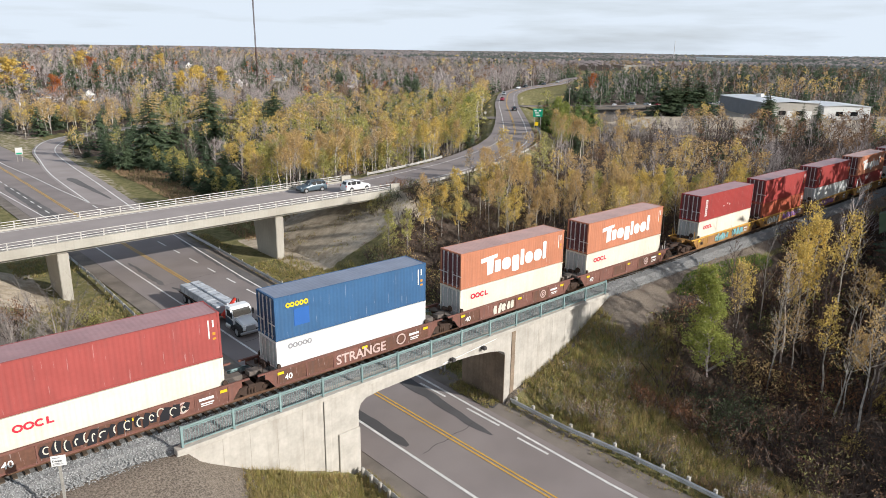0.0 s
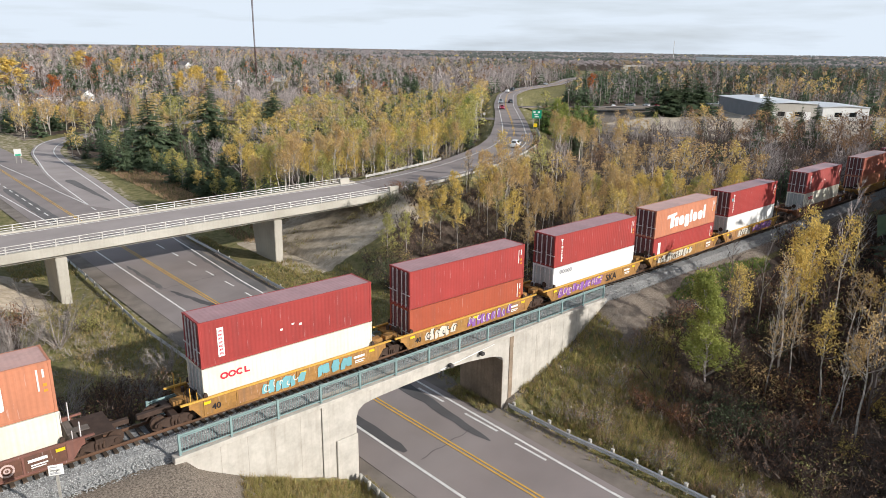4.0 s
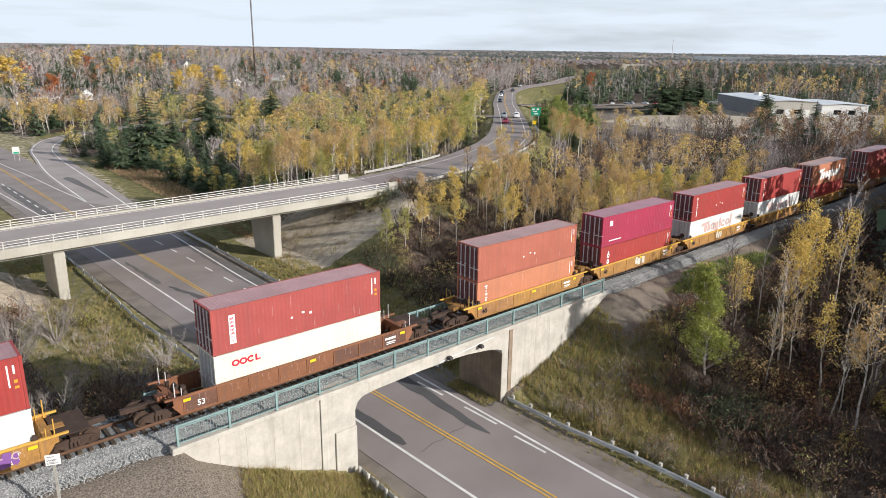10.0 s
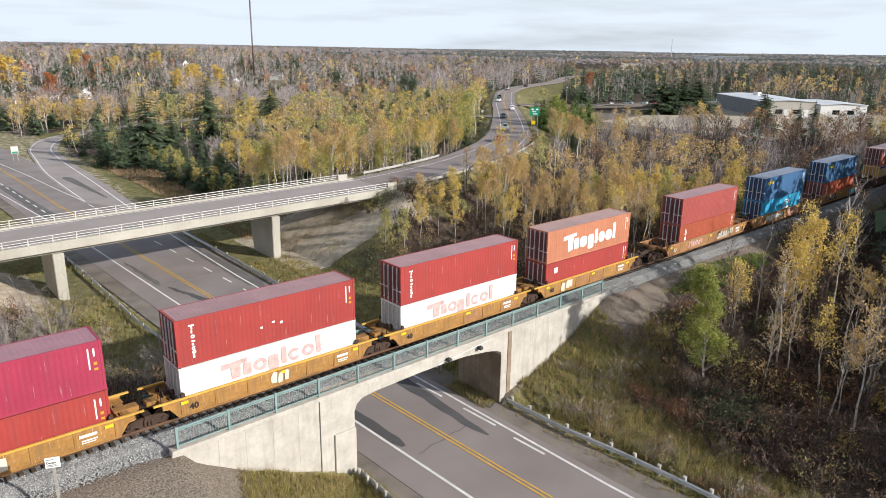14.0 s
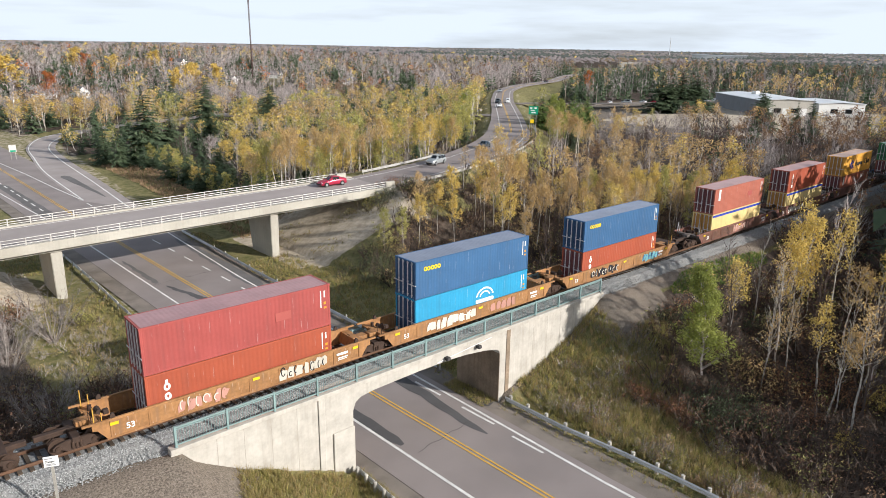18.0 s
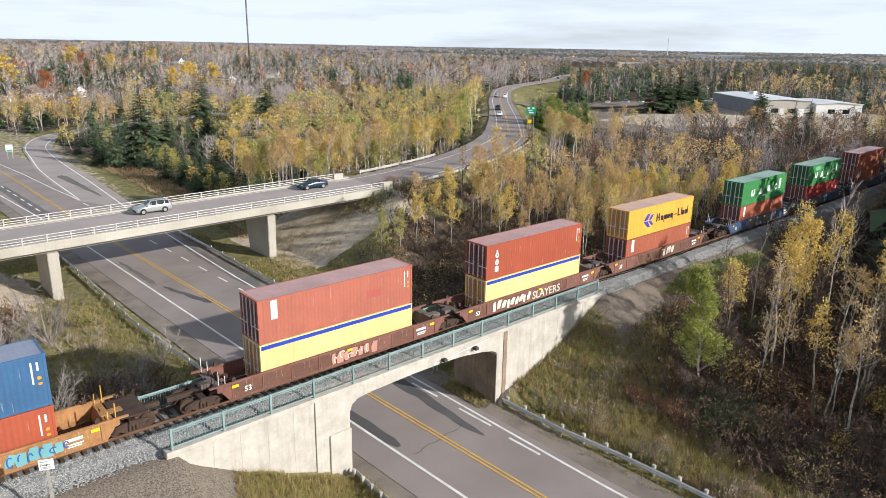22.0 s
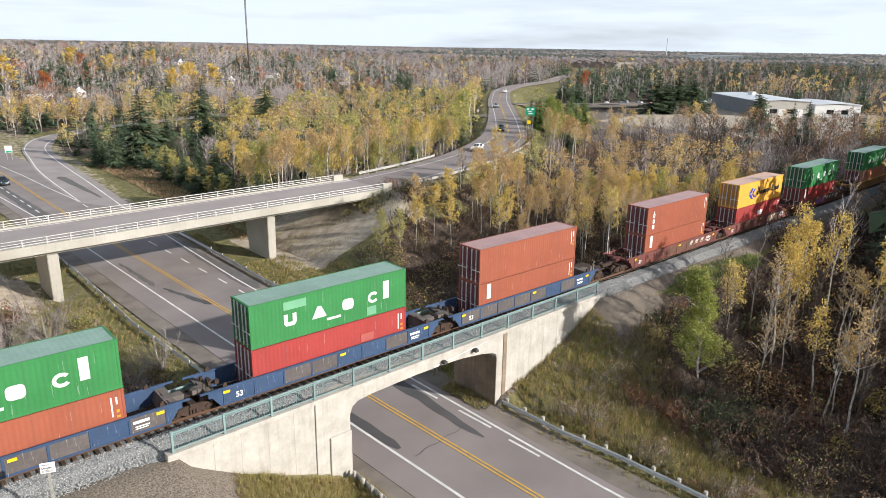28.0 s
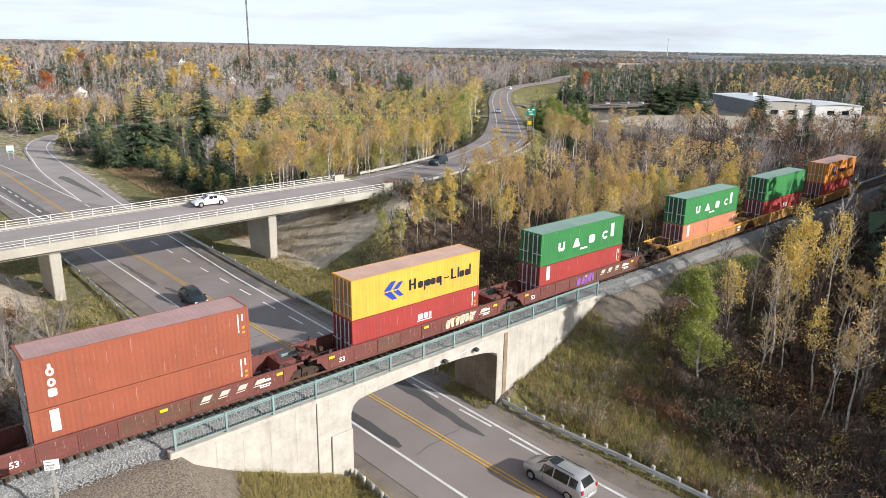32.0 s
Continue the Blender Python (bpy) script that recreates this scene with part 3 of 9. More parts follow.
    # dark wet drain stain beside the abutment, laid in the tar material
    line("tar_patch", ([(29.3, -0.9, ROAD_Z), (29.5, -1.8, ROAD_Z), (29.9, -2.9, ROAD_Z)], [(30.3, -0.6, ROAD_Z), (30.6, -1.7, ROAD_Z), (30.7, -2.6, ROAD_Z)]), M["patch"], dz=0.012)
    # ramp road with its paint
    k0 = int(np.argmin(np.hypot(RAMP[:, 0] - 55.8, RAMP[:, 1] - 51.3)))
    k1 = int(np.argmin(np.abs(RAMP[:, 0] + 11)))
    for sl, nm in ((slice(k0 - 1, None), "ramp_road"), (slice(0, k1 + 1), "ramp_road")):
        pts = RAMP[sl]
        wl_ = np.interp(pts[:, 0], [60, 100, 125], [4.1, 3.7, 3.35])
        r = sheet(nm, offset_line(pts, -wl_ - np.interp(pts[:, 0], [55, 75, 110, 140, 170], [1.2, 1.8, 3.2, 2.0, 1.2])), offset_line(pts, wl_ + 1.2), 0.0, M["asphalt"], thick=0.25)
        tagged(r, "grey asphalt ramp road on a bank", "road", kind="structure")
        for sg in (-1, 1):
            line("edge_line", (offset_line(pts, sg * (wl_ - 0.35) - 0.09), offset_line(pts, sg * (wl_ - 0.35) + 0.09)), M["white_line"], r)
        far = pts[pts[:, 0] > 120]
        if len(far) > 5:
            for o in (-0.2, 0.12):
                line("yellow_line", (offset_line(far, o - 0.06), offset_line(far, o + 0.08)), M["yellow_line"], r)
    for ln, nm in ((SIDE_ROAD_W, "side_road"), (SIDE_ROAD_E, "side_road")):
        tagged(sheet(nm, offset_line(ln, -3.5), offset_line(ln, 3.5), 0.03, M["shoulder"], thick=0.2), "gravelled side road", "road", kind="structure")


build_highway()


# ---------- rail bridge ----------
def build_rail_bridge():
    br = thing("rail_bridge", BR_M, "concrete rigid-frame rail bridge with long wing walls", "bridge", kind="structure")
    c = M["concrete"]
    # frame: soffit haunched, thick walls at both sides of the opening
    outline = [(9.6, -0.45), (9.6, -7.4), (11.85, -7.4), (11.85, -2.5), (12.05, -1.95), (12.5, -1.65), (13.6, -1.52), (17.6, -1.42), (20.5, -1.45), (22.4, -1.55), (24.6, -1.85), (25.7, -2.1), (26.2, -2.35), (26.3, -2.8), (26.3, -7.4), (28.2, -7.4), (28.2, -0.45)]
    bm = bmesh.new()
    prism(bm, outline, 0.0, BR_W)
    part("frame", bm, c, br)
    for nm, pts in (("wing_wall", [(-0.35, -0.45), (-0.35, -0.95), (1.2, -2.3), (4.0, -4.0), (9.58, -7.0), (9.58, -0.45)]), ("wing_wall", [(28.22, -0.45), (28.22, -7.2), (30, -6.4), (40.05, -1.5), (40.05, -0.45)])):
        for y0 in (0.04, BR_W - 0.46):
            bm = bmesh.new()
            prism(bm, pts, y0, y0 + 0.42)
            part(nm, bm, c, br)
    # buttress strips and formwork joints
    for x0, x1, z1 in ((9.15, 9.62, -0.5), (27.0, 27.45, -0.5)):
        bm = bmesh.new()
        box(bm, x0, x1, -0.05, 0.02, -7.3, z1, 0.02)
        part("pilaster", bm, M["concrete_dark"] if x0 > 20 else c, br)
    bm = bmesh.new()
    box(bm, 10.2, 11.9, -0.12, 0.02, -7.4, -3.6, 0.03)
    part("footing", bm, c, br)
    for x in (2.3, 4.0, 5.8, 7.6, 30.4, 32.2, 34.0, 35.8, 37.6):
        zb = -1.2 - (x * 0.62) if x < 20 else -1.6 - (40 - x) * 0.44
        bm = bmesh.new()
        box(bm, x, x + 0.025, 0.034, 0.045, max(zb, -6.6), -0.5)
        part("form_joint", bm, M["joint"], br)
    # coping under the railing, curb on the far side
    bm = bmesh.new()
    box(bm, -0.4, BR_L + 0.35, -0.16, 0.3, -0.72, -0.42, 0.03)
    part("coping", bm, c, br, "pale concrete coping, rust stained")
    bm = bmesh.new()
    box(bm, -0.4, BR_L + 0.35, BR_W - 0.3, BR_W + 0.16, -0.72, -0.42, 0.03)
    part("coping", bm, c, br)
    # lamps and conduit on the face
    for x in (20.3, 23.6):
        bm = bmesh.new()
        box(bm, x - 0.18, x + 0.18, -0.42, 0.0, -1.28, -1.02, 0.05)
        part("lamp_housing", bm, M["crack"], br, "small dark lamp housing")
    bm = bmesh.new()
    rod(bm, (19.4, -0.05, -1.3), (25.2, -0.05, -0.85), 0.03, 6)
    part("conduit", bm, M["galv"], br)
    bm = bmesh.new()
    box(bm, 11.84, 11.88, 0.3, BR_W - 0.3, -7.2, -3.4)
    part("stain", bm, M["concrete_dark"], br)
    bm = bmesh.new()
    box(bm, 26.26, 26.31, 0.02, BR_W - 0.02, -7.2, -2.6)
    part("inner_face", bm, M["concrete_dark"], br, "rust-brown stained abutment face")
    # railings: posts, two rails, balusters
    for y, near in ((0.05, True), (BR_W - 0.05, False)):
        rl = thing("bridge_railing", BR_M @ pose(0, y, 0), "teal painted steel railing with upright bars and posts", "railing", "railings of the rail bridge")
        bm = bmesh.new()
        box(bm, -0.07, 0.07, -0.07, 0.07, -0.42, 0.9, 0.015)
        post = bm_mesh("post", bm, M["teal"])
        bm = bmesh.new()
        rod(bm, (0, 0, -0.26), (0, 0, 0.74), 0.014, 4)
        bal = bm_mesh("baluster", bm, M["teal"])
        for i in range(14):
            part("post", post, M["teal"], rl, m=pose(i * 3.055, 0, 0))
        for z, h in ((0.80, 0.05), (-0.26, 0.035), (0.68, 0.02)):
            bm = bmesh.new()
            box(bm, -0.05, 39.75, -0.035, 0.035, z - h, z + h)
            part("top_rail" if z > 0.7 else "rail", bm, M["teal"], rl)
        for i in range(13):
            for k in range(1, 19):
                part("baluster", bal, M["teal"], rl, m=pose(i * 3.055 + k * 3.055 / 19, 0, 0))


build_rail_bridge()


# ---------- track ----------
def build_track():
    xs = np.concatenate([np.arange(-520, -20, 20), np.arange(-20, 130, 2.0), np.arange(130, 641, 10.0)])
    prof = [(-3.1, -0.95), (-2.1, -0.34), (-1.35, -0.24), (1.35, -0.24), (2.1, -0.34), (3.1, -0.95)]
    on = lambda x: 3.5 < x < 46
    v = np.array([(x, max(track_y(x) + o, -3.15 + 0.0244 * (x - 4.73)) if on(x) and o < 0 else (min(track_y(x) + o, 1.2 + 0.0244 * (x - 4.73)) if on(x) else track_y(x) + o), z - (0.3 if abs(o) > 3 and not on(x) else 0)) for x in xs for o, z in prof])
    k = len(prof)
    f = [(i * k + j, (i + 1) * k + j, (i + 1) * k + j + 1, i * k + j + 1) for i in range(len(xs) - 1) for j in range(k - 1)]
    tr = tagged(new("track_bed", mesh_np("track_bed", v, f, [M["ballast"]])), "grey crushed stone ballast under the track", "track bed", kind="structure")
    # loose stones on the near shoulder
    rng = np.random.RandomState(5)
    octa_v = np.array([(1, 0, 0), (-1, 0, 0), (0, 1, 0), (0, -1, 0), (0, 0, 1), (0, 0, -1)], float)
    octa_f = np.array([(0, 2, 4), (2, 1, 4), (1, 3, 4), (3, 0, 4), (2, 0, 5), (1, 2, 5), (3, 1, 5), (0, 3, 5)])
    nst = 24000
    px = np.concatenate([rng.uniform(-12, 90, nst // 3), rng.uniform(-12, 50, nst * 2 // 3)])
    nst = len(px)
    po = rng.uniform(-3.3, -1.2, nst)
    far_side = rng.rand(nst) < 0.15
    po[far_side] *= -1
    pz = np.interp(np.abs(po), [1.2, 1.35, 2.1, 3.1, 3.4], [-0.24, -0.24, -0.34, -0.95, -1.1])
    py = np.array([track_y(x) for x in px]) + po
    keep = ~((px > 3.5) & (px < 46) & ((py < -3.2 + 0.0244 * (px - 4.73)) | (py > 1.2 + 0.0244 * (px - 4.73))))
    px, py, pz = px[keep], py[keep], pz[keep]
    nst = len(px)
    sc = rng.uniform(0.03, 0.055, (nst, 3))
    vv = (octa_v[None] * (1 + 0.3 * rng.randn(nst, 6, 1)) * sc[:, None]) + np.stack([px, py, pz], 1)[:, None]
    ff = octa_f[None] + (np.arange(nst) * 6)[:, None, None]
    tagged(new("ballast_stones", mesh_np("ballast_stones", vv.reshape(-1, 3), ff.reshape(-1, 3), [M["stone"]])), "loose grey ballast stones", "gravel", kind="stuff")
    # rails
    for o in (-0.755, 0.755):
        bm = bmesh.new()
        rows = []
        for x in xs:
            y = track_y(x) + o
            rows.append([bm.verts.new((x, y + a, z)) for a, z in ((-0.07, -0.17), (-0.012, -0.14), (-0.012, -0.05), (-0.036, -0.035), (-0.036, 0), (0.036, 0), (0.036, -0.035), (0.012, -0.05), (0.012, -0.14), (0.07, -0.17))])
        for a, b in zip(rows, rows[1:]):
            for j in range(len(a) - 1):
                bm.faces.new((a[j], b[j], b[j + 1], a[j + 1]))
        tagged(solid("rail", bm, M["rail"]), "rusty steel rail on wooden ties", "rail", "rails of the track", "structure")
    # ties: the near ones one by one, the rest joined
    tb = new("tie_row")
    tagged(tb, "dark weathered wooden ties under the rails", "ties", kind="structure")
    bm = bmesh.new()
    box(bm, -0.115, 0.115, -1.3, 1.3, -0.32, -0.165, 0.012)
    tie = bm_mesh("tie", bm, M["tie"])
    r = random.Random(3)
    for i in range(200):
        x = -12 + i * 0.56
        part("tie", tie, M["tie"], tb, m=track_pose(x) @ pose(0, r.uniform(-0.08, 0.08), r.uniform(-0.01, 0.01), 0, 0, r.uniform(-1.2, 1.2)))
    bm = bmesh.new()
    for x in [-12 - i * 0.56 for i in range(1, 200)] + [100 + i * 0.56 for i in range(1, 400)]:
        y = track_y(x)
        box(bm, x - 0.115, x + 0.115, y - 1.3, y + 1.3, -0.32, -0.165)
    o = part("far_ties", bm, M["tie"], tb)
    o["kind"] = "stuff"


build_track()


# ---------- road overpass ----------
def build_overpass():
    op = thing("overpass", None, "concrete road overpass on two tapered piers", "bridge", kind="structure")
    c = M["concrete_soft"]
    x0, x1 = -11.0, 55.6

    def slanted(nm, y0, y1, a, b, m=c, par=op, label=""):
        bm = bmesh.new()
        prism(bm, [(x0, over_z(x0) + a), (x0, over_z(x0) + b), (x1, over_z(x1) + b), (x1, over_z(x1) + a)], y0, y1)
        return part(nm, bm, m, par, label)
    slanted("deck", OVER_Y0, OVER_Y1, -0.05, -0.32)
    slanted("roadway", OVER_Y0 + 0.55, OVER_Y1 - 0.55, 0.0, -0.048, M["asphalt_pale"], op, "worn grey asphalt deck surface")
    for y in (OVER_Y0 + 0.75, OVER_Y0 + 3.4, OVER_Y0 + 6.8, OVER_Y1 - 1.3):
        slanted("girder", y, y + 0.5, -0.33, -1.28)
    for y in (OVER_Y0 - 0.1, OVER_Y1 - 0.42):
        slanted("curb", y, y + 0.52, 0.18, -0.86)
    for o0, m in ((OVER_Y0 + 1.0, "white_line"), (OVER_Y1 - 1.15, "white_line")):
        slanted("painted_line", o0, o0 + 0.14, 0.012, 0.0, M[m])
    for px in (36.3, 9.4):
        bm = bmesh.new()
        zt = over_z(px) - 1.28
        top, bot = [(-0.6, 0.3), (0.6, 0.3), (0.6, 7.6), (-0.6, 7.6)], [(-0.55, 0.45), (0.55, 0.45), (0.55, 6.4), (-0.55, 6.4)]
        a = [bm.verts.new((px + x, OVER_Y0 + y, zt)) for x, y in top]
        b = [bm.verts.new((px + x, OVER_Y0 + y, -7.6)) for x, y in bot]
        for i in range(4):
            bm.faces.new((a[i], a[(i + 1) % 4], b[(i + 1) % 4], b[i]))
        bm.faces.new(a), bm.faces.new(b[::-1])
        bmesh.ops.recalc_face_normals(bm, faces=bm.faces[:])
        bmesh.ops.bevel(bm, geom=bm.edges[:], offset=0.06, segments=2, affect="EDGES")
        part("pier", bm, c, op)
    for x, sg in ((x1 - 0.2, 1), (x0 + 0.2, -1)):
        bm = bmesh.new()
        z = over_z(x)
        box(bm, x - 0.5, x + 0.5, OVER_Y0 + 0.1, OVER_Y1 - 0.1, z - 2.6, z - 0.06, 0.04)
        part("abutment", bm, c, op)
        for y in (OVER_Y0 - 0.05, OVER_Y1 - 0.5):
            x = x - 2.3 if y > 50 and sg > 0 else x
            bm = bmesh.new()
            prism(bm, [(x - 0.4 * sg, z + 0.95), (x + 1.3 * sg, z + 0.95), (x + 1.3 * sg, z - 0.9), (x - 0.4 * sg, z - 2.4)], y, y + 0.5)
            part("end_block", bm, c, op, "cream concrete end block of the railing")
    # railings
    for y, nm in ((OVER_Y0 + 0.12, "near"), (OVER_Y1 - 0.15, "far")):
        rl = thing("overpass_railing", pose(0, y, 0), "weathered aluminium two-rail bridge railing on posts", "railing", "railings of the overpass")
        bm = bmesh.new()
        prism(bm, [(-0.09, 0.16), (0.09, 0.16), (0.06, 0.62), (0.09, 1.02), (-0.03, 1.02), (-0.06, 0.62)], -0.05, 0.05)
        post = bm_mesh("post", bm, M["alu"])
        xe = x1 if nm == "near" else x1 - 2.4
        n = int((xe - x0 - 1) / 2.43)
        for i in range(n + 1):
            x = x0 + 0.6 + i * 2.43
            part("post", post, M["alu"], rl, m=pose(x, 0, over_z(x)))
        for h in (0.96, 0.62, 0.36):
            bm = bmesh.new()
            rod(bm, (x0 + 0.4, 0.0, over_z(x0) + h), (xe - 0.3, 0.0, over_z(xe) + h), 0.055, 8)
            part("rail", bm, M["alu"], rl)


build_overpass()


# ---------- guard rails ----------
def guard_rail(pts, side, post_every, label, group, post_m, beam_m, tall=0.72, post_w=0.16):
    """W-beam guard rail along a polyline; posts stand on the given side of the beam."""
    pts = np.asarray(pts, float)
    g = thing("guard_rail", Matrix.Translation(pts[0]), label, "guard rail", group)
    loc = pts - pts[0]
    seg = np.concatenate([[0], np.cumsum(np.linalg.norm(np.diff(loc, axis=0), axis=1))])
    q = np.arange(0, seg[-1], 1.0)
    line = np.stack([np.interp(q, seg, loc[:, i]) for i in range(3)], 1)
    prof = [(0.0, 0.42), (0.09, 0.34), (0.09, 0.26), (0.0, 0.21), (0.09, 0.16), (0.09, 0.08), (0.0, 0.0)]
    rows = [offset_line(line, -side * (a - 0.04)) + (0, 0, tall - 0.57 + z) for a, z in prof]
    k = len(line)
    v = np.vstack(rows)
    i = np.arange(k - 1)
    f = np.vstack([np.stack([i + r * k, i + r * k + 1, i + (r + 1) * k + 1, i + (r + 1) * k], 1) for r in range(len(prof) - 1)])
    part("beam", mesh_np("beam", v, f, [beam_m]), beam_m, g)
    bm = bmesh.new()
    rod(bm, (0, 0, -0.5), (0, 0, tall + 0.02), post_w * 0.5, 8)
    bmesh.ops.bevel(bm, geom=[e for e in bm.edges if all(vv.co.z > 0.3 for vv in e.verts)], offset=0.03, segments=1, affect="EDGES")
    post = bm_mesh("post", bm, post_m)
    for s in np.arange(0.4, seg[-1], post_every):
        c = np.array([np.interp(s, seg, loc[:, i]) for i in range(3)])
        j = min(int(s), k - 2)
        d = line[j + 1] - line[j]
        d = d / (np.linalg.norm(d) + 1e-9)
        p = c + np.array((d[1], -d[0], 0)) * side * (0.08 + post_w / 2)
        part("post", post, post_m, g, m=Matrix.Translation(p))
    return g


lab = "galvanized guard rail on pale round posts"
gz = -7.05
guard_rail([(31.45, -3.2, gz), (31.6, -9.2, gz), (32.2, -14.2, gz), (32.5, -19, gz), (32.7, -24, gz), (32.9, -45, gz), (33, -90, gz)], -1, 1.9, lab, "guard rails", M["wood_post"], M["galv"], post_w=0.3)
guard_rail([(30.7, 66, gz), (30.75, 54.4, gz), (30.6, 37, gz), (30.8, 21.4, gz), (31.0, 4.2, gz)], -1, 3.8, lab, "guard rails", M["wood_post"], M["galv"])
guard_rail([(16.5, -3.6, gz), (16.4, -8.3, gz), (16.5, -30, gz), (16.8, -70, gz)], 1, 1.05, lab, "guard rails", M["wood_post"], M["galv"], post_w=0.26)
guard_rail([(12.9, 85, gz), (13.4, 62.6, gz), (13.6, 50, gz), (13.5, 33, gz), (14.3, 22, gz), (15.4, 8, gz), (15.9, 3.5, gz)], 1, 3.8, lab, "guard rails", M["wood_post"], M["galv"])
sel = [i for i in range(len(RAMP)) if 59.5 < RAMP[i, 0] < 132]
guard_rail(offset_line(RAMP[sel], 6.1), 1, 2.0, "cream guard rail along the ramp road", "guard rails", M["wood_post"], M["alu"])
sel = [i for i in range(len(RAMP)) if 59.5 < RAMP[i, 0] < 84]
guard_rail(offset_line(RAMP[sel], -6.1), -1, 2.0, "cream guard rail along the ramp road", "guard rails", M["wood_post"], M["alu"])


# ---------- container train ----------
SPEED = 13.955
TOP_Z = 6.15
CL, CW, CH = 12.19, 2.438, 2.896
PAINT = {}


def paint(name, col, streak=0.35, rough=0.5, var=0.16):
    if name not in PAINT:
        PAINT[name] = mat("paint_" + name, col, rough, scale=1.6, var=var, fine=5, bump=0.04, streak=streak, dark=tuple(0.5 * c + 0.03 for c in col), obj_var=0.07, spec=0.32, scratch=tuple(0.55 * c + 0.25 for c in col))
    return PAINT[name]


paint("red", (0.35, 0.05, 0.045)), paint("brick", (0.37, 0.084, 0.044)), paint("rust", (0.335, 0.098, 0.056)), paint("maroon", (0.21, 0.035, 0.035))
paint("salmon", (0.40, 0.128, 0.088)), paint("faded_sheen_red", (0.36, 0.078, 0.07)), paint("crimson", (0.38, 0.04, 0.085)), paint("orange", (0.53, 0.212, 0.122)), paint("tangerine", (0.74, 0.27, 0.05)), paint("yellow", (0.80, 0.395, 0.06))
paint("pale_yellow", (0.75, 0.57, 0.25)), paint("cream", (0.74, 0.69, 0.58), 0.25), paint("white", (0.78, 0.78, 0.765), 0.2), paint("navy", (0.045, 0.125, 0.26))
paint("cyan", (0.03, 0.30, 0.52)), paint("green", (0.04, 0.215, 0.065)), paint("shade_door_grey", (0.42, 0.44, 0.43)), paint("shade_door_red", (0.15, 0.05, 0.052)), paint("shade_door_blue", (0.03, 0.07, 0.15)), paint("shade_door_green", (0.03, 0.12, 0.05)), paint("shade_door_ochre", (0.45, 0.22, 0.05)), paint("panel_grey", (0.135, 0.115, 0.11), 0.6, 0.7, 0.4), paint("panel_rust", (0.16, 0.075, 0.05), 0.6, 0.7, 0.4)
paint("car_brown", (0.215, 0.095, 0.072), 0.55, 0.7, 0.35), paint("car_yellow", (0.42, 0.215, 0.06), 0.75, 0.7, 0.45), paint("chord_yellow", (0.68, 0.38, 0.07), 0.4, 0.6, 0.3), paint("car_orange", (0.40, 0.20, 0.08), 0.7, 0.7, 0.45)
paint("car_rust", (0.24, 0.10, 0.05), 0.5, 0.7, 0.3), paint("car_blue", (0.045, 0.085, 0.17), 0.5, 0.6, 0.3), paint("car_maroon", (0.175, 0.058, 0.048), 0.5, 0.7, 0.3)
# roof paints: side colours paled with grey, for fading and for the sky's sheen
FADED_SHEEN = {k: mat("faded_sheen_" + k, tuple(0.55 * q + 0.45 * g for q, g in zip(m_, (0.46, 0.40, 0.42))), 0.4, scale=2.0, var=0.25, fine=4, bump=0.04, obj_var=0.1, spec=0.5) for k, m_ in (("salmon", (0.42, 0.15, 0.11)), ("faded_sheen_red", (0.38, 0.10, 0.09)), ("red", (0.33, 0.068, 0.062)), ("brick", (0.42, 0.12, 0.07)), ("rust", (0.44, 0.155, 0.10)), ("maroon", (0.21, 0.035, 0.035)), ("crimson", (0.38, 0.04, 0.085)), ("orange", (0.56, 0.235, 0.14)), ("tangerine", (0.74, 0.27, 0.05)), ("yellow", (0.72, 0.35, 0.15)), ("pale_yellow", (0.8, 0.6, 0.2)), ("cream", (0.8, 0.75, 0.62)), ("white", (0.86, 0.86, 0.84)), ("navy", (0.03, 0.14, 0.28)), ("cyan", (0.03, 0.30, 0.52)), ("green", (0.03, 0.30, 0.16)))}
LET = dict(white=mat("white_marking", (0.82, 0.82, 0.80), 0.6, var=0.15), blue=mat("blue_marking", (0.02, 0.055, 0.40), 0.6), red=mat("red_marking", (0.62, 0.03, 0.06), 0.6), black=mat("black_marking", (0.02, 0.02, 0.025), 0.6),
           grey=mat("grey_marking", (0.30, 0.30, 0.32), 0.6), yellow=mat("yellow_marking", (0.85, 0.60, 0.02), 0.6), lightgreen=mat("pale_green_patch", (0.17, 0.40, 0.24), 0.6), skyblue=mat("blue_patch", (0.03, 0.13, 0.42), 0.6),
           violet=mat("violet_spray", (0.26, 0.11, 0.36), 0.6), teal=mat("teal_spray", (0.18, 0.42, 0.46), 0.6), pink=mat("pale_pink_spray", (0.62, 0.46, 0.42), 0.7), faded=mat("faded_sheen_marking", (0.50, 0.26, 0.21), 0.7),
           ghost=mat("ghost_marking", (0.60, 0.43, 0.41), 0.7, var=0.3, scale=0.5), pale=mat("pale_spray", (0.62, 0.58, 0.5), 0.7), orange=mat("orange_marking", (0.80, 0.36, 0.04), 0.6), lightred=mat("pale_red_patch", (0.42, 0.105, 0.09), 0.6))
STEEL = mat("dark_cast_steel", (0.085, 0.055, 0.042), 0.75, 0.3, var=0.4, scale=0.6)
WHEEL = mat("wheel_steel", (0.13, 0.085, 0.065), 0.5, 0.6, var=0.35, scale=0.5)
GRATE = mat("rusty_deck_plate", (0.20, 0.17, 0.15), 0.8, 0.2, var=0.4, scale=0.8)


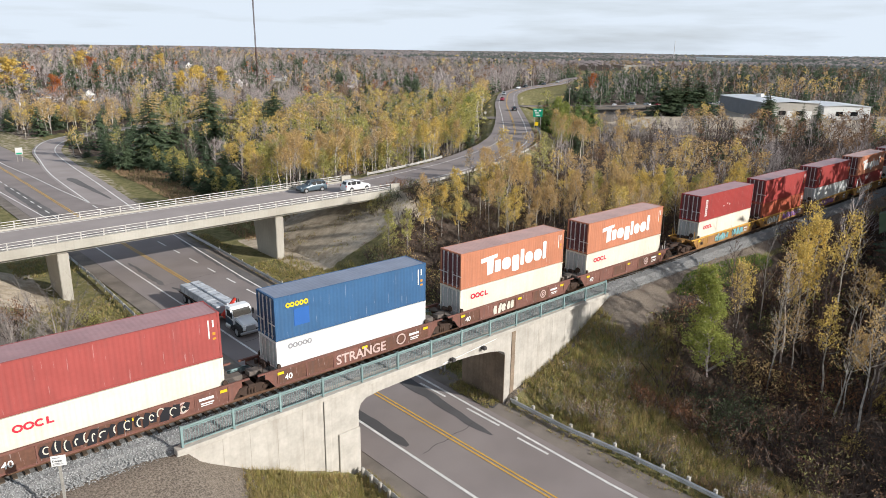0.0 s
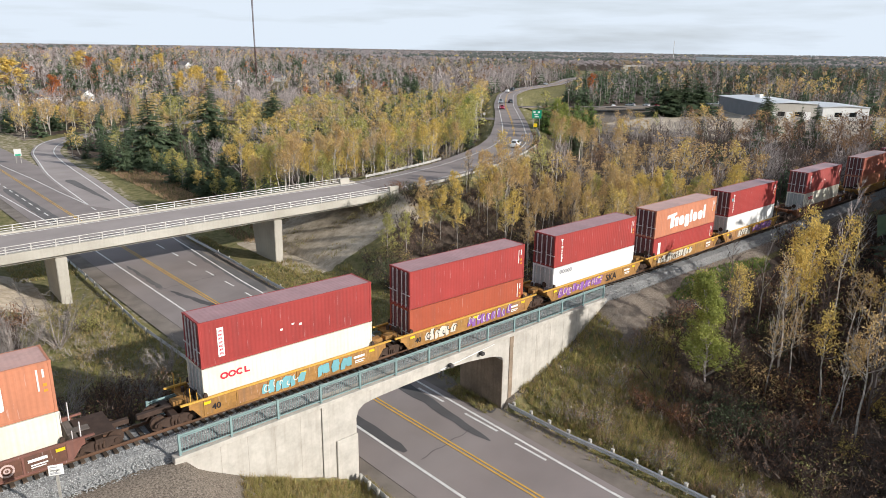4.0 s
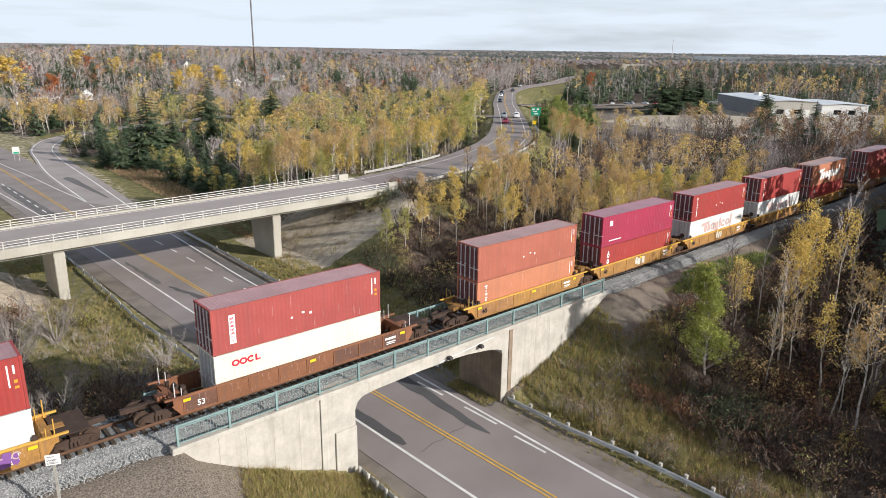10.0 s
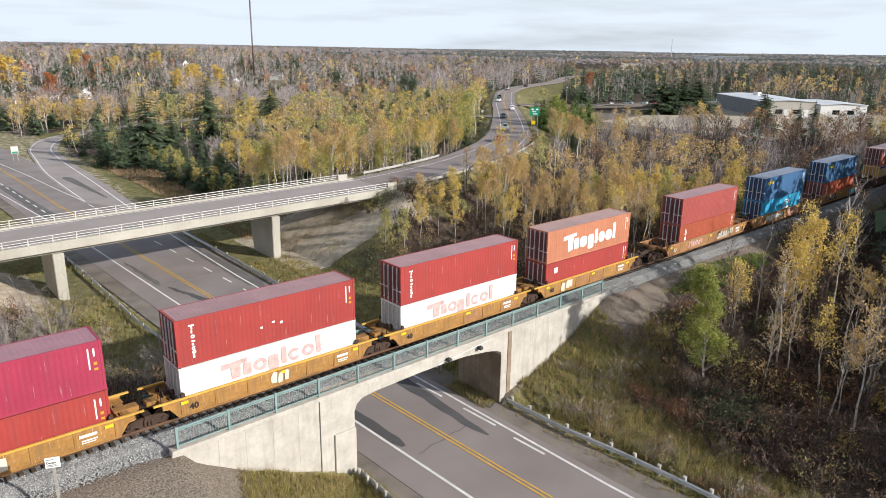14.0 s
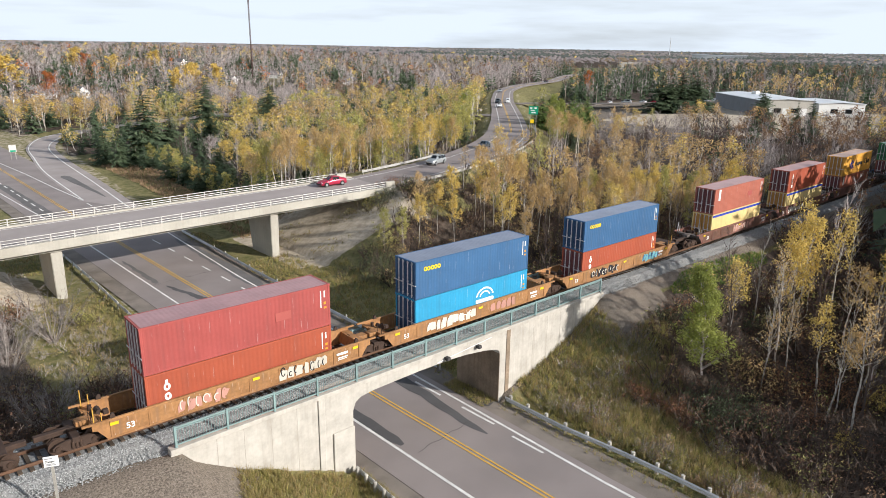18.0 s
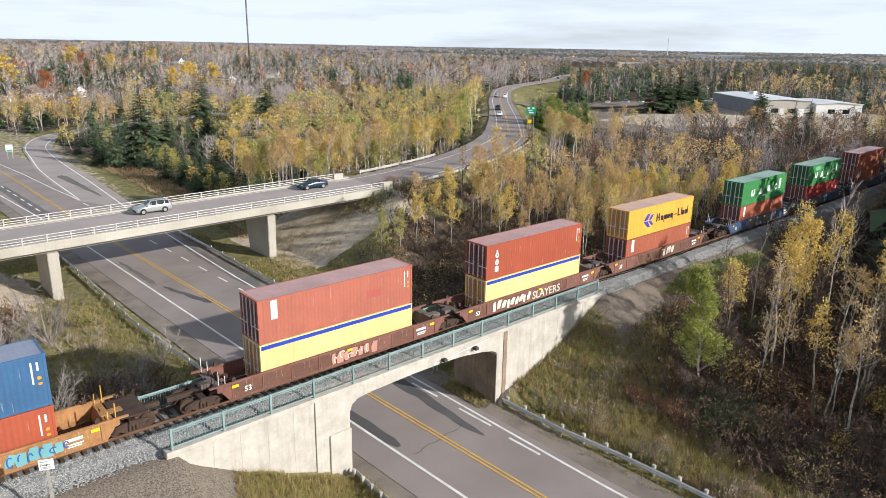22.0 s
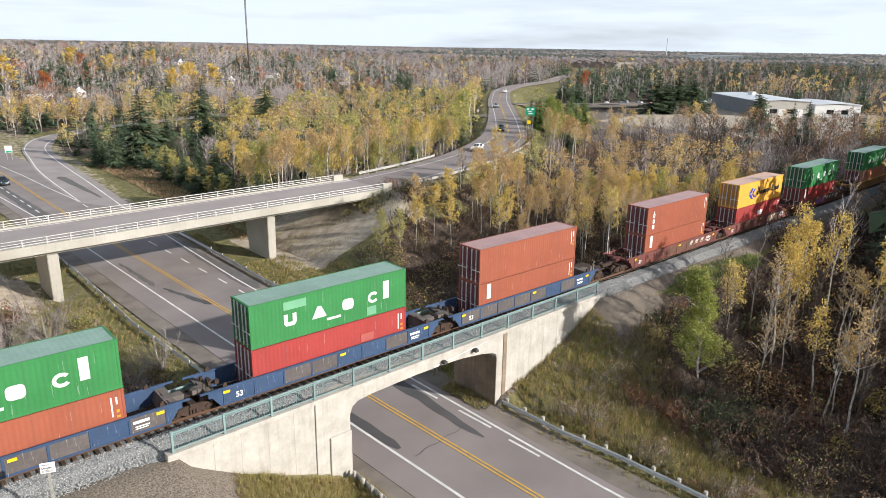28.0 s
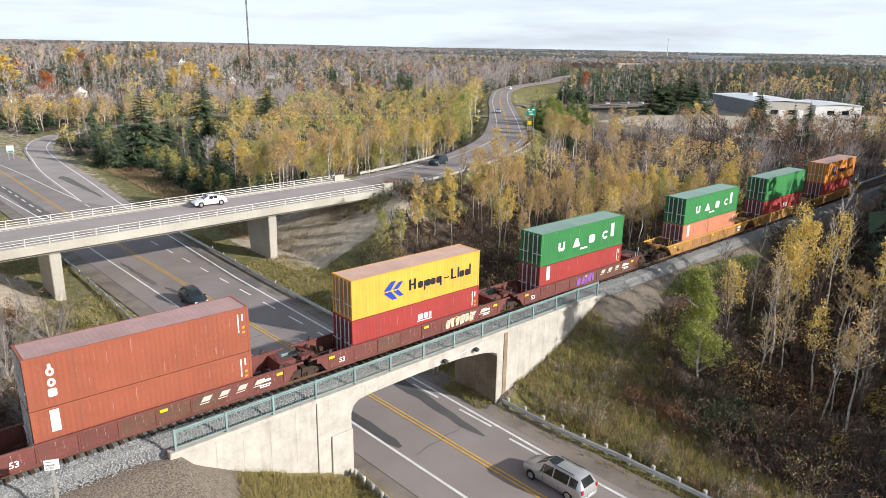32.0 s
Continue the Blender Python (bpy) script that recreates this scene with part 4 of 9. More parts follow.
def container_meshes():
    """Shared meshes: corrugated shell, frame, door leaf, lock rod."""
    h = CH
    xs, d = [], []
    x = -CL / 2 + 0.14
    while x < CL / 2 - 0.2:
        for a, o in ((0.0, 0.0), (0.075, 0.0), (0.145, 0.007), (0.215, 0.007)):
            xs.append(x + a), d.append(o)
        x += 0.28
    xs.append(CL / 2 - 0.14), d.append(0.0)
    V, F = [], []
    for sg in (-1, 1):
        b = len(V)
        for xx, o in zip(xs, d):
            for z in (0.14, h - 0.09):
                V.append((xx, sg * (CW / 2 - 0.012 - o), z))
        F += [(b + 2 * i, b + 2 * i + 2, b + 2 * i + 3, b + 2 * i + 1) if sg < 0 else (b + 2 * i, b + 2 * i + 1, b + 2 * i + 3, b + 2 * i + 2) for i in range(len(xs) - 1)]
    b = len(V)
    for xx, o in zip(xs, d):
        for y in (-CW / 2 + 0.08, CW / 2 - 0.08):
            V.append((xx, y, h - 0.012 - o * 0.55))
    F += [(b + 2 * i, b + 2 * i + 2, b + 2 * i + 3, b + 2 * i + 1) for i in range(len(xs) - 1)]
    b = len(V)
    V += [(-CL / 2 + 0.1, -CW / 2 + 0.05, 0.14), (CL / 2 - 0.1, -CW / 2 + 0.05, 0.14), (CL / 2 - 0.1, CW / 2 - 0.05, 0.14), (-CL / 2 + 0.1, CW / 2 - 0.05, 0.14)]
    F.append((b + 3, b + 2, b + 1, b))
    ys = np.arange(-CW / 2 + 0.1, CW / 2 - 0.1, 0.07)
    b = len(V)
    for k, y in enumerate(ys):
        for z in (0.14, h - 0.1):
            V.append((CL / 2 - 0.05 - (0.036 if k % 4 in (2, 3) else 0), y, z))
    F += [(b + 2 * i, b + 2 * i + 2, b + 2 * i + 3, b + 2 * i + 1) for i in range(len(ys) - 1)]
    ns, nr = len(xs) - 1, len(ys) - 1
    V, F = np.array(V), np.array(F)
    shell = []
    for nm, f in (("side_panel", F[:ns]), ("side_panel", F[ns:2 * ns]), ("roof", F[2 * ns:3 * ns]), ("floor", F[3 * ns:3 * ns + 1]), ("end_wall", F[3 * ns + 1:])):
        used, inv = np.unique(f, return_inverse=True)
        shell.append((nm, mesh_np(nm, V[used], inv.reshape(f.shape), [PAINT["red"]])))
    bm = bmesh.new()
    for sx in (-1, 1):
        for sy in (-1, 1):
            cx, cy = sx * (CL / 2 - 0.075), sy * (CW / 2 - 0.075)
            box(bm, cx - 0.075, cx + 0.075, cy - 0.075, cy + 0.075, 0.0, h, 0.012)
            for z in (0.0, h - 0.118):
                box(bm, cx - 0.092, cx + 0.092, cy - 0.088, cy + 0.088, z - 0.004, z + 0.122, 0.01)
        box(bm, sx * (CL / 2 - 0.06) - 0.06, sx * (CL / 2 - 0.06) + 0.06, -CW / 2 + 0.1, CW / 2 - 0.1, 0.0, 0.15)
        box(bm, sx * (CL / 2 - 0.06) - 0.06, sx * (CL / 2 - 0.06) + 0.06, -CW / 2 + 0.1, CW / 2 - 0.1, h - 0.13, h - 0.002)
    for sy in (-1, 1):
        y = sy * (CW / 2 - 0.045)
        box(bm, -CL / 2 + 0.12, CL / 2 - 0.12, y - 0.04, y + 0.04, 0.0, 0.15)
        box(bm, -CL / 2 + 0.12, CL / 2 - 0.12, y - 0.045, y + 0.045, h - 0.10, h - 0.006)
    frame_me = bm_mesh("frame", bm, PAINT["red"])
    bm = bmesh.new()
    box(bm, -0.03, 0.03, 0.02, CW / 2 - 0.16, 0.16, h - 0.14, 0.01)
    for z in (0.35, 0.95, 1.55, 2.15):
        box(bm, -0.045, -0.028, 0.12, CW / 2 - 0.26, z, z + 0.42, 0.01)
    door = bm_mesh("door", bm, PAINT["red"])
    bm = bmesh.new()
    rod(bm, (0, 0, 0.08), (0, 0, h - 0.08), 0.047, 6)
    for z in (0.22, 1.2, h - 0.25):
        box(bm, -0.03, 0.05, -0.07, 0.07, z, z + 0.1)
    box(bm, -0.05, -0.02, -0.02, 0.5, 1.05, 1.12)
    lock = bm_mesh("lock_rod", bm, M["galv"])
    return shell, frame_me, door, lock


SHELL, FRAME, DOOR, LOCK = container_meshes()
ROD_M = mat("pale_lock_rod", (0.72, 0.68, 0.67), 0.6, 0.1, var=0.4, scale=0.4)
# door paints: darkened side colours, with the shade of the unlit end in them
DOOR_OF = dict(salmon="shade_door_red", faded_sheen_red="shade_door_red", red="shade_door_red", brick="shade_door_red", rust="shade_door_red", orange="shade_door_red", maroon="shade_door_red", crimson="shade_door_red", navy="shade_door_blue", cyan="shade_door_blue", green="shade_door_green", cream="shade_door_grey", white="shade_door_grey", yellow="shade_door_ochre", pale_yellow="shade_door_ochre", tangerine="shade_door_ochre")


def rects(items):
    """Flat plates (x0, x1, z0, z1) lying on the near side of a container or car, one mesh each."""
    out = []
    for x0, x1, z0, z1 in items:
        bm = bmesh.new()
        box(bm, x0, x1, -0.006, 0.004, z0, z1)
        out.append(bm)
    return out


def slabs(polys):
    """One plate a shape."""
    out = []
    for p in polys:
        bm = bmesh.new()
        prism(bm, p, -0.006, 0.004)
        out.append(bm)
    return out


def rounded(x0, x1, z0, z1, r=0.12):
    out = []
    for cx, cz, a0 in ((x1 - r, z1 - r, 0), (x0 + r, z1 - r, 90), (x0 + r, z0 + r, 180), (x1 - r, z0 + r, 270)):
        out += [(cx + r * math.cos(radians(a0 + k * 22.5)), cz + r * math.sin(radians(a0 + k * 22.5))) for k in range(5)]
    return out


def ring(cx, cz, rx, rz, t, a0=0, a1=356, n=20):
    """A band along an ellipse, as one outline."""
    aa = [radians(a0 + (a1 - a0) * k / n) for k in range(n + 1)]
    return [[(cx + rx * math.cos(a), cz + rz * math.sin(a)) for a in aa] + [(cx + (rx - t) * math.cos(a), cz + (rz - t) * math.sin(a)) for a in aa[::-1]]]


def text_mesh(body, size, m, bold=0.0):
    cu = bpy.data.curves.new("writing", "FONT")
    cu.body, cu.size, cu.extrude, cu.offset, cu.resolution_u = body, size, 0.004, bold, 3
    ob = bpy.data.objects.new("writing", cu)
    me = bpy.data.meshes.new_from_object(ob)
    bpy.data.objects.remove(ob)
    me.materials.clear()
    me.materials.append(m)
    me.transform(pose(0, 0, 0, 90, 0, 0))
    return me


SIDE = -CW / 2 - 0.003
DECO = {}


def deco(kind):
    """Plain-shape markings of a container's side: list of (name, mesh, material, label)."""
    if kind in DECO:
        return DECO[kind]
    out = []
    if kind == "big_word":      # broad white wordmark of plain blocks
        blocks = [[(-3.95, 2.10), (-2.15, 2.25), (-2.15, 1.95), (-2.55, 1.9), (-2.6, 0.72), (-3.25, 0.62), (-3.3, 1.8), (-3.95, 1.72)]]
        blocks += [rounded(-2.42, -1.75, 0.72, 1.72), rounded(-0.42, 0.42, 0.38, 1.74, 0.2), rounded(0.58, 1.02, 0.74, 2.12), rounded(3.35, 3.78, 0.76, 2.3)]
        blocks += [rounded(-1.62, -0.55, 0.72, 1.74, 0.42), rounded(1.15, 2.1, 0.74, 1.75, 0.42), rounded(2.22, 3.22, 0.75, 1.76, 0.4)]
        out.append(("wordmark", slabs(blocks), LET["white"], "broad white wordmark of plain shapes"))
    elif kind == "faded_sheen_word":
        polys = [[(-3.6, 2.35), (-1.9, 2.45), (-1.9, 2.15), (-2.35, 2.1), (-2.4, 1.3), (-2.95, 1.25), (-3.0, 2.05), (-3.6, 2.0)], rounded(-2.2, -1.65, 1.3, 2.1), rounded(-0.5, 0.2, 1.05, 2.12, 0.2), rounded(0.42, 0.78, 1.3, 2.45), rounded(2.95, 3.3, 1.32, 2.6)]
        polys += ring(-1.05, 1.72, 0.46, 0.42, 0.24) + ring(1.35, 1.72, 0.44, 0.42, 0.22, 40, 320) + ring(2.35, 1.74, 0.46, 0.42, 0.24)
        out.append(("wordmark", slabs(polys), LET["ghost"], "faded pinkish wordmark of plain shapes"))
    elif kind == "green_word":  # four white capital-sized blocks and an upright panel
        polys = [[(-3.75, 1.75), (-3.75, 1.15), (-3.6, 0.95), (-3.0, 0.95), (-2.85, 1.15), (-2.85, 1.75), (-3.12, 1.75), (-3.12, 1.2), (-3.48, 1.2), (-3.48, 1.75)], [(-1.7, 0.95), (-1.3, 1.75), (-1.0, 1.75), (-0.6, 0.95)], [(-0.6, 0.6), (0.5, 0.6), (0.5, 0.76), (-0.6, 0.76)], rounded(0.65, 1.55, 0.98, 1.76, 0.25)] + ring(3.2, 1.38, 0.46, 0.40, 0.2, 40, 320)
        out.append(("wordmark", slabs(polys), LET["white"], "spaced white wordmark of plain shapes"))
        out.append(("panel", rects([(4.05, 4.55, 1.05, 2.35)]), LET["white"], ""))
    elif kind == "green_patch":
        out.append(("patch", rects([(-3.75, -2.1, 2.05, 2.6), (2.65, 3.45, 0.12, 0.75)]), LET["lightgreen"], "pale green repair patch"))
    elif kind == "line_word":   # blue emblem and long dark wordmark
        out.append(("emblem", slabs([[(-3.4, 1.5), (-2.7, 2.15), (-2.25, 2.15), (-2.75, 1.5)], [(-3.4, 1.4), (-2.6, 0.75), (-2.15, 0.75), (-2.7, 1.4)], [(-2.55, 1.5), (-2.0, 2.0), (-1.6, 2.0), (-2.05, 1.5)], [(-2.55, 1.4), (-1.95, 0.9), (-1.55, 0.9), (-2.05, 1.4)]]), LET["blue"], "blue double-arrow emblem"))
        polys = [rounded(-1.05, -0.85, 1.1, 1.95, 0.05), rounded(-0.62, -0.42, 1.1, 1.95, 0.05), rounded(-0.9, -0.55, 1.45, 1.6, 0.05), rounded(2.35, 2.85, 1.32, 1.42, 0.03), rounded(3.05, 3.25, 1.12, 1.98, 0.05), rounded(3.2, 3.6, 1.12, 1.26, 0.05), rounded(3.75, 3.92, 1.12, 1.98, 0.05), rounded(4.98, 5.14, 1.12, 2.0, 0.05), rounded(0.36, 0.5, 0.85, 1.6, 0.05), rounded(1.95, 2.1, 0.85, 1.6, 0.05)]
        for cx in (0.02, 0.75, 1.25, 1.82, 4.2, 4.75):
            polys.append(rounded(cx - 0.24, cx + 0.24, 1.1, 1.62, 0.16))
        out.append(("wordmark", slabs(polys), LET["black"], "dark wordmark of plain shapes"))
    elif kind == "small_yellow":
        polys = []
        for cx in (-5.15, -4.85, -4.5, -4.18, -3.85):
            polys += ring(cx, 2.25, 0.17, 0.18, 0.10, n=12)
        out.append(("wordmark", slabs(polys), LET["yellow"], "small yellow wordmark of plain shapes"))
    elif kind == "blue_square":
        out.append(("panel", rects([(-4.75, -3.65, 0.75, 1.9)]), LET["skyblue"], "brighter blue painted panel"))
    elif kind == "small_grey":
        polys = []
        for cx in (-5.1, -4.75, -4.4, -4.05, -3.7):
            polys += ring(cx, 2.4, 0.17, 0.18, 0.08, n=12)
        out.append(("wordmark", slabs(polys), LET["grey"], "small grey wordmark of plain shapes"))
    elif kind == "small_red":
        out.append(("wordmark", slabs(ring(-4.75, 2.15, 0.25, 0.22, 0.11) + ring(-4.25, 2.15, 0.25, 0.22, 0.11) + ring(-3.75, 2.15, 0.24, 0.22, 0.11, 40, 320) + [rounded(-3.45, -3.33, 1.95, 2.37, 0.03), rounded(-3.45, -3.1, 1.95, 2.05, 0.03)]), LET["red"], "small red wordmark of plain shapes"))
    elif kind == "white_mark":
        out.append(("wordmark", slabs([rounded(-0.2, 0.25, 1.5, 1.95, 0.1), rounded(0.35, 0.75, 1.5, 1.95, 0.1), rounded(0.85, 1.1, 1.5, 1.95, 0.05), rounded(-0.3, 1.2, 1.36, 1.44, 0.03)]), LET["white"], "white underlined emblem of plain shapes"))
    elif kind == "arc_mark":
        out.append(("wordmark", slabs(ring(1.1, 1.55, 1.0, 0.85, 0.14, 10, 170) + ring(1.1, 1.6, 0.6, 0.5, 0.12, 10, 170) + [rounded(0.1, 2.1, 1.15, 1.45, 0.08)]), LET["white"], "white arched emblem of plain shapes"))
    elif kind == "upright_panel":
        out.append(("panel", rects([(-5.25, -4.8, 0.55, 2.35)]), LET["white"], "white upright panel"))
    elif kind == "low_panel":
        out.append(("panel", rects([(-5.2, -4.75, 1.5, 2.75)]), LET["white"], "white upright panel"))
    elif kind == "upright_bars":
        polys = [[(-5.3, 2.5), (-4.98, 2.5), (-4.98, 2.4), (-5.08, 2.4), (-5.08, 2.2), (-5.18, 2.2), (-5.18, 2.4), (-5.3, 2.4)], rounded(-5.2, -5.1, 1.96, 2.14, 0.03), rounded(-5.22, -4.98, 1.42, 1.52, 0.04), rounded(-5.2, -5.06, 1.2, 1.36, 0.03), rounded(-5.2, -5.06, 0.42, 0.64, 0.03)]
        polys += ring(-5.1, 1.76, 0.13, 0.12, 0.08, n=10) + ring(-5.1, 1.02, 0.13, 0.12, 0.08, 40, 320, 10) + ring(-5.1, 0.78, 0.13, 0.11, 0.08, n=10)
        out.append(("wordmark", slabs(polys), LET["white"], "upright white wordmark of plain shapes"))
    elif kind == "one_mark":
        out.append(("panel", rects([(-5.0, -4.6, 0.5, 2.35)]), LET["white"], "white upright panel"))
        out.append(("panel_text", rects([(-4.93, -4.68, 0.62 + k * 0.24, 0.76 + k * 0.24) for k in range(7)]), LET["red"], ""))
    elif kind == "round_dot":
        out.append(("dot", slabs([[(-5.45 + 0.2 * math.cos(a * 0.5236), 1.95 + 0.2 * math.sin(a * 0.5236)) for a in range(12)]]), LET["teal"], "pale blue round emblem"))
    elif kind == "blue_band":
        out.append(("stripe", rects([(-6.0, 6.0, 2.52, 2.78)]), LET["blue"], "blue painted stripe"))
    elif kind == "dots":
        out.append(("patch", rects([(-0.9, -0.74, 1.1, 1.24), (-0.1, 0.1, 1.3, 1.42), (0.45, 0.62, 1.14, 1.3)]), LET["white"], "small white patches"))
    elif kind == "pale_patch":
        out.append(("patch", rects([(2.1, 3.2, 1.2, 1.75)]), LET["lightred"], "paler repainted patch"))
    elif kind == "square_mark":
        out.append(("patch", rects([(-5.0, -4.55, 1.9, 2.4)]), LET["white"], "small white square emblem"))
        out.append(("stripe", rects([(-5.0, -3.1, 0.42, 0.52)]), LET["white"], ""))
    elif kind == "upright_word":
        polys = ring(-4.9, 1.95, 0.2, 0.24, 0.13, n=12) + ring(-4.9, 1.35, 0.2, 0.24, 0.13, n=12) + [rounded(-5.12, -4.7, 0.55, 1.0, 0.08), rounded(-4.98, -4.82, 2.1, 2.4, 0.05)]
        out.append(("wordmark", slabs(polys), LET["white"], "upright white wordmark of plain shapes"))
    elif kind == "ids":         # rows of small code bars by the end post
        out.append(("code_marking", rects([(5.35, 5.43, 1.35, 2.53), (5.62, 5.72, 2.05, 2.5)]), LET["white"], ""))
        out.append(("code_plate", rects([(5.6, 5.78, 1.55, 1.72), (5.6, 5.8, 1.25, 1.38)]), LET["orange"], ""))
    DECO[kind] = [(n, bm_mesh(n, q, m), m, lb) for n, b, m, lb in out for q in (b if isinstance(b, list) else [b])]
    return DECO[kind]


COLOUR_WORDS = dict(salmon="faded orange-red", faded_sheen_red="faded red", red="red", brick="brick red", rust="rust-orange", maroon="dark maroon", crimson="crimson", orange="orange", tangerine="bright orange", yellow="bright yellow", pale_yellow="pale yellow", cream="cream", white="white", navy="dark blue", cyan="light blue", green="green")


def container(colour, marks, on_top, door_col=None):
    c = thing("shipping_container", None, "%s corrugated steel shipping container %s" % (COLOUR_WORDS[colour], "stacked on another container" if on_top else "sitting low in a well car"), "container", "containers on the train")
    p = PAINT[colour]
    for nm, me in SHELL:
        part(nm, me, FADED_SHEEN[colour] if nm == "roof" else p, c, "sun-faded %s roof" % COLOUR_WORDS[colour] if nm == "roof" else "")
    part("frame", FRAME, p, c)
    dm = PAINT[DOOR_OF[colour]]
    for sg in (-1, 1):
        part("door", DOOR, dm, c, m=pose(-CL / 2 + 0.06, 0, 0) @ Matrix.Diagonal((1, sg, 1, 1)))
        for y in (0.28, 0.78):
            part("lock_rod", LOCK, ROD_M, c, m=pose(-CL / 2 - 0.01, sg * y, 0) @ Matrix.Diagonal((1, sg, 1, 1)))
    for k in marks:
        for nm, me, m, lb in deco(k):
            part(nm, me, m, c, lb, m=pose(0, SIDE, 0))
    return c


def wheel_mesh():
    bm = bmesh.new()
    for a, b, r0, r1 in ((-0.07, -0.045, 0.485, 0.485), (-0.045, 0.06, 0.46, 0.45)):
        rod(bm, (0, a, 0), (0, b, 0), r0, 20, r1)
    rod(bm, (0, -0.11, 0), (0, 0.12, 0), 0.12, 10)
    return bm_mesh("wheel", bm, WHEEL)


def truck_meshes():
    bm = bmesh.new()
    prism(bm, [(-1.15, 0.55), (-0.95, 0.68), (-0.55, 0.78), (0.55, 0.78), (0.95, 0.68), (1.15, 0.55), (1.15, 0.38), (0.78, 0.36), (0.42, 0.16), (-0.42, 0.16), (-0.78, 0.36), (-1.15, 0.38)], -0.07, 0.07)
    side = bm_mesh("side_frame", bm, STEEL)
    bm = bmesh.new()
    rod(bm, (0, -0.09, 0.25), (0, -0.09, 0.66), 0.075, 8)
    spring = bm_mesh("spring", bm, WHEEL)
    bm = bmesh.new()
    rod(bm, (0, -0.98, 0.457), (0, 0.98, 0.457), 0.08, 8)
    for sg in (-1, 1):
        rod(bm, (0, sg * 0.9, 0.457), (0, sg * 1.13, 0.457), 0.14, 10)
    axle = bm_mesh("axle", bm, WHEEL)
    bm = bmesh.new()
    box(bm, -0.22, 0.22, -1.15, 1.15, 0.5, 0.86, 0.04)
    rod(bm, (0, 0, 0.8), (0, 0, 1.0), 0.32, 12)
    bolster = bm_mesh("truck", bm, STEEL)
    return side, spring, axle, bolster


WHEEL_ME = wheel_mesh()
TR_SIDE, TR_SPRING, TR_AXLE, TR_BOLSTER = truck_meshes()


def rail_truck(parent, x):
    t = part("truck", TR_BOLSTER, STEEL, parent, "rusty two-axle truck", m=pose(x, 0, 0))
    for sg in (-1, 1):
        part("side_frame", TR_SIDE, STEEL, t, m=pose(0, sg * 1.0, 0))
        for k in (-0.2, 0.0, 0.2):
            part("spring", TR_SPRING, WHEEL, t, m=pose(k, sg * 1.0, 0, 0, 0, 0 if sg < 0 else 180))
        for a in (-0.89, 0.89):
            part("wheel", WHEEL_ME, WHEEL, t, m=pose(a, sg * 0.75, 0.457, 0, 0, 0 if sg > 0 else 180))
    for a in (-0.89, 0.89):
        part("axle", TR_AXLE, WHEEL, t, m=pose(a, 0, 0))


CAR_CACHE = {}
SILL_Y = 1.42


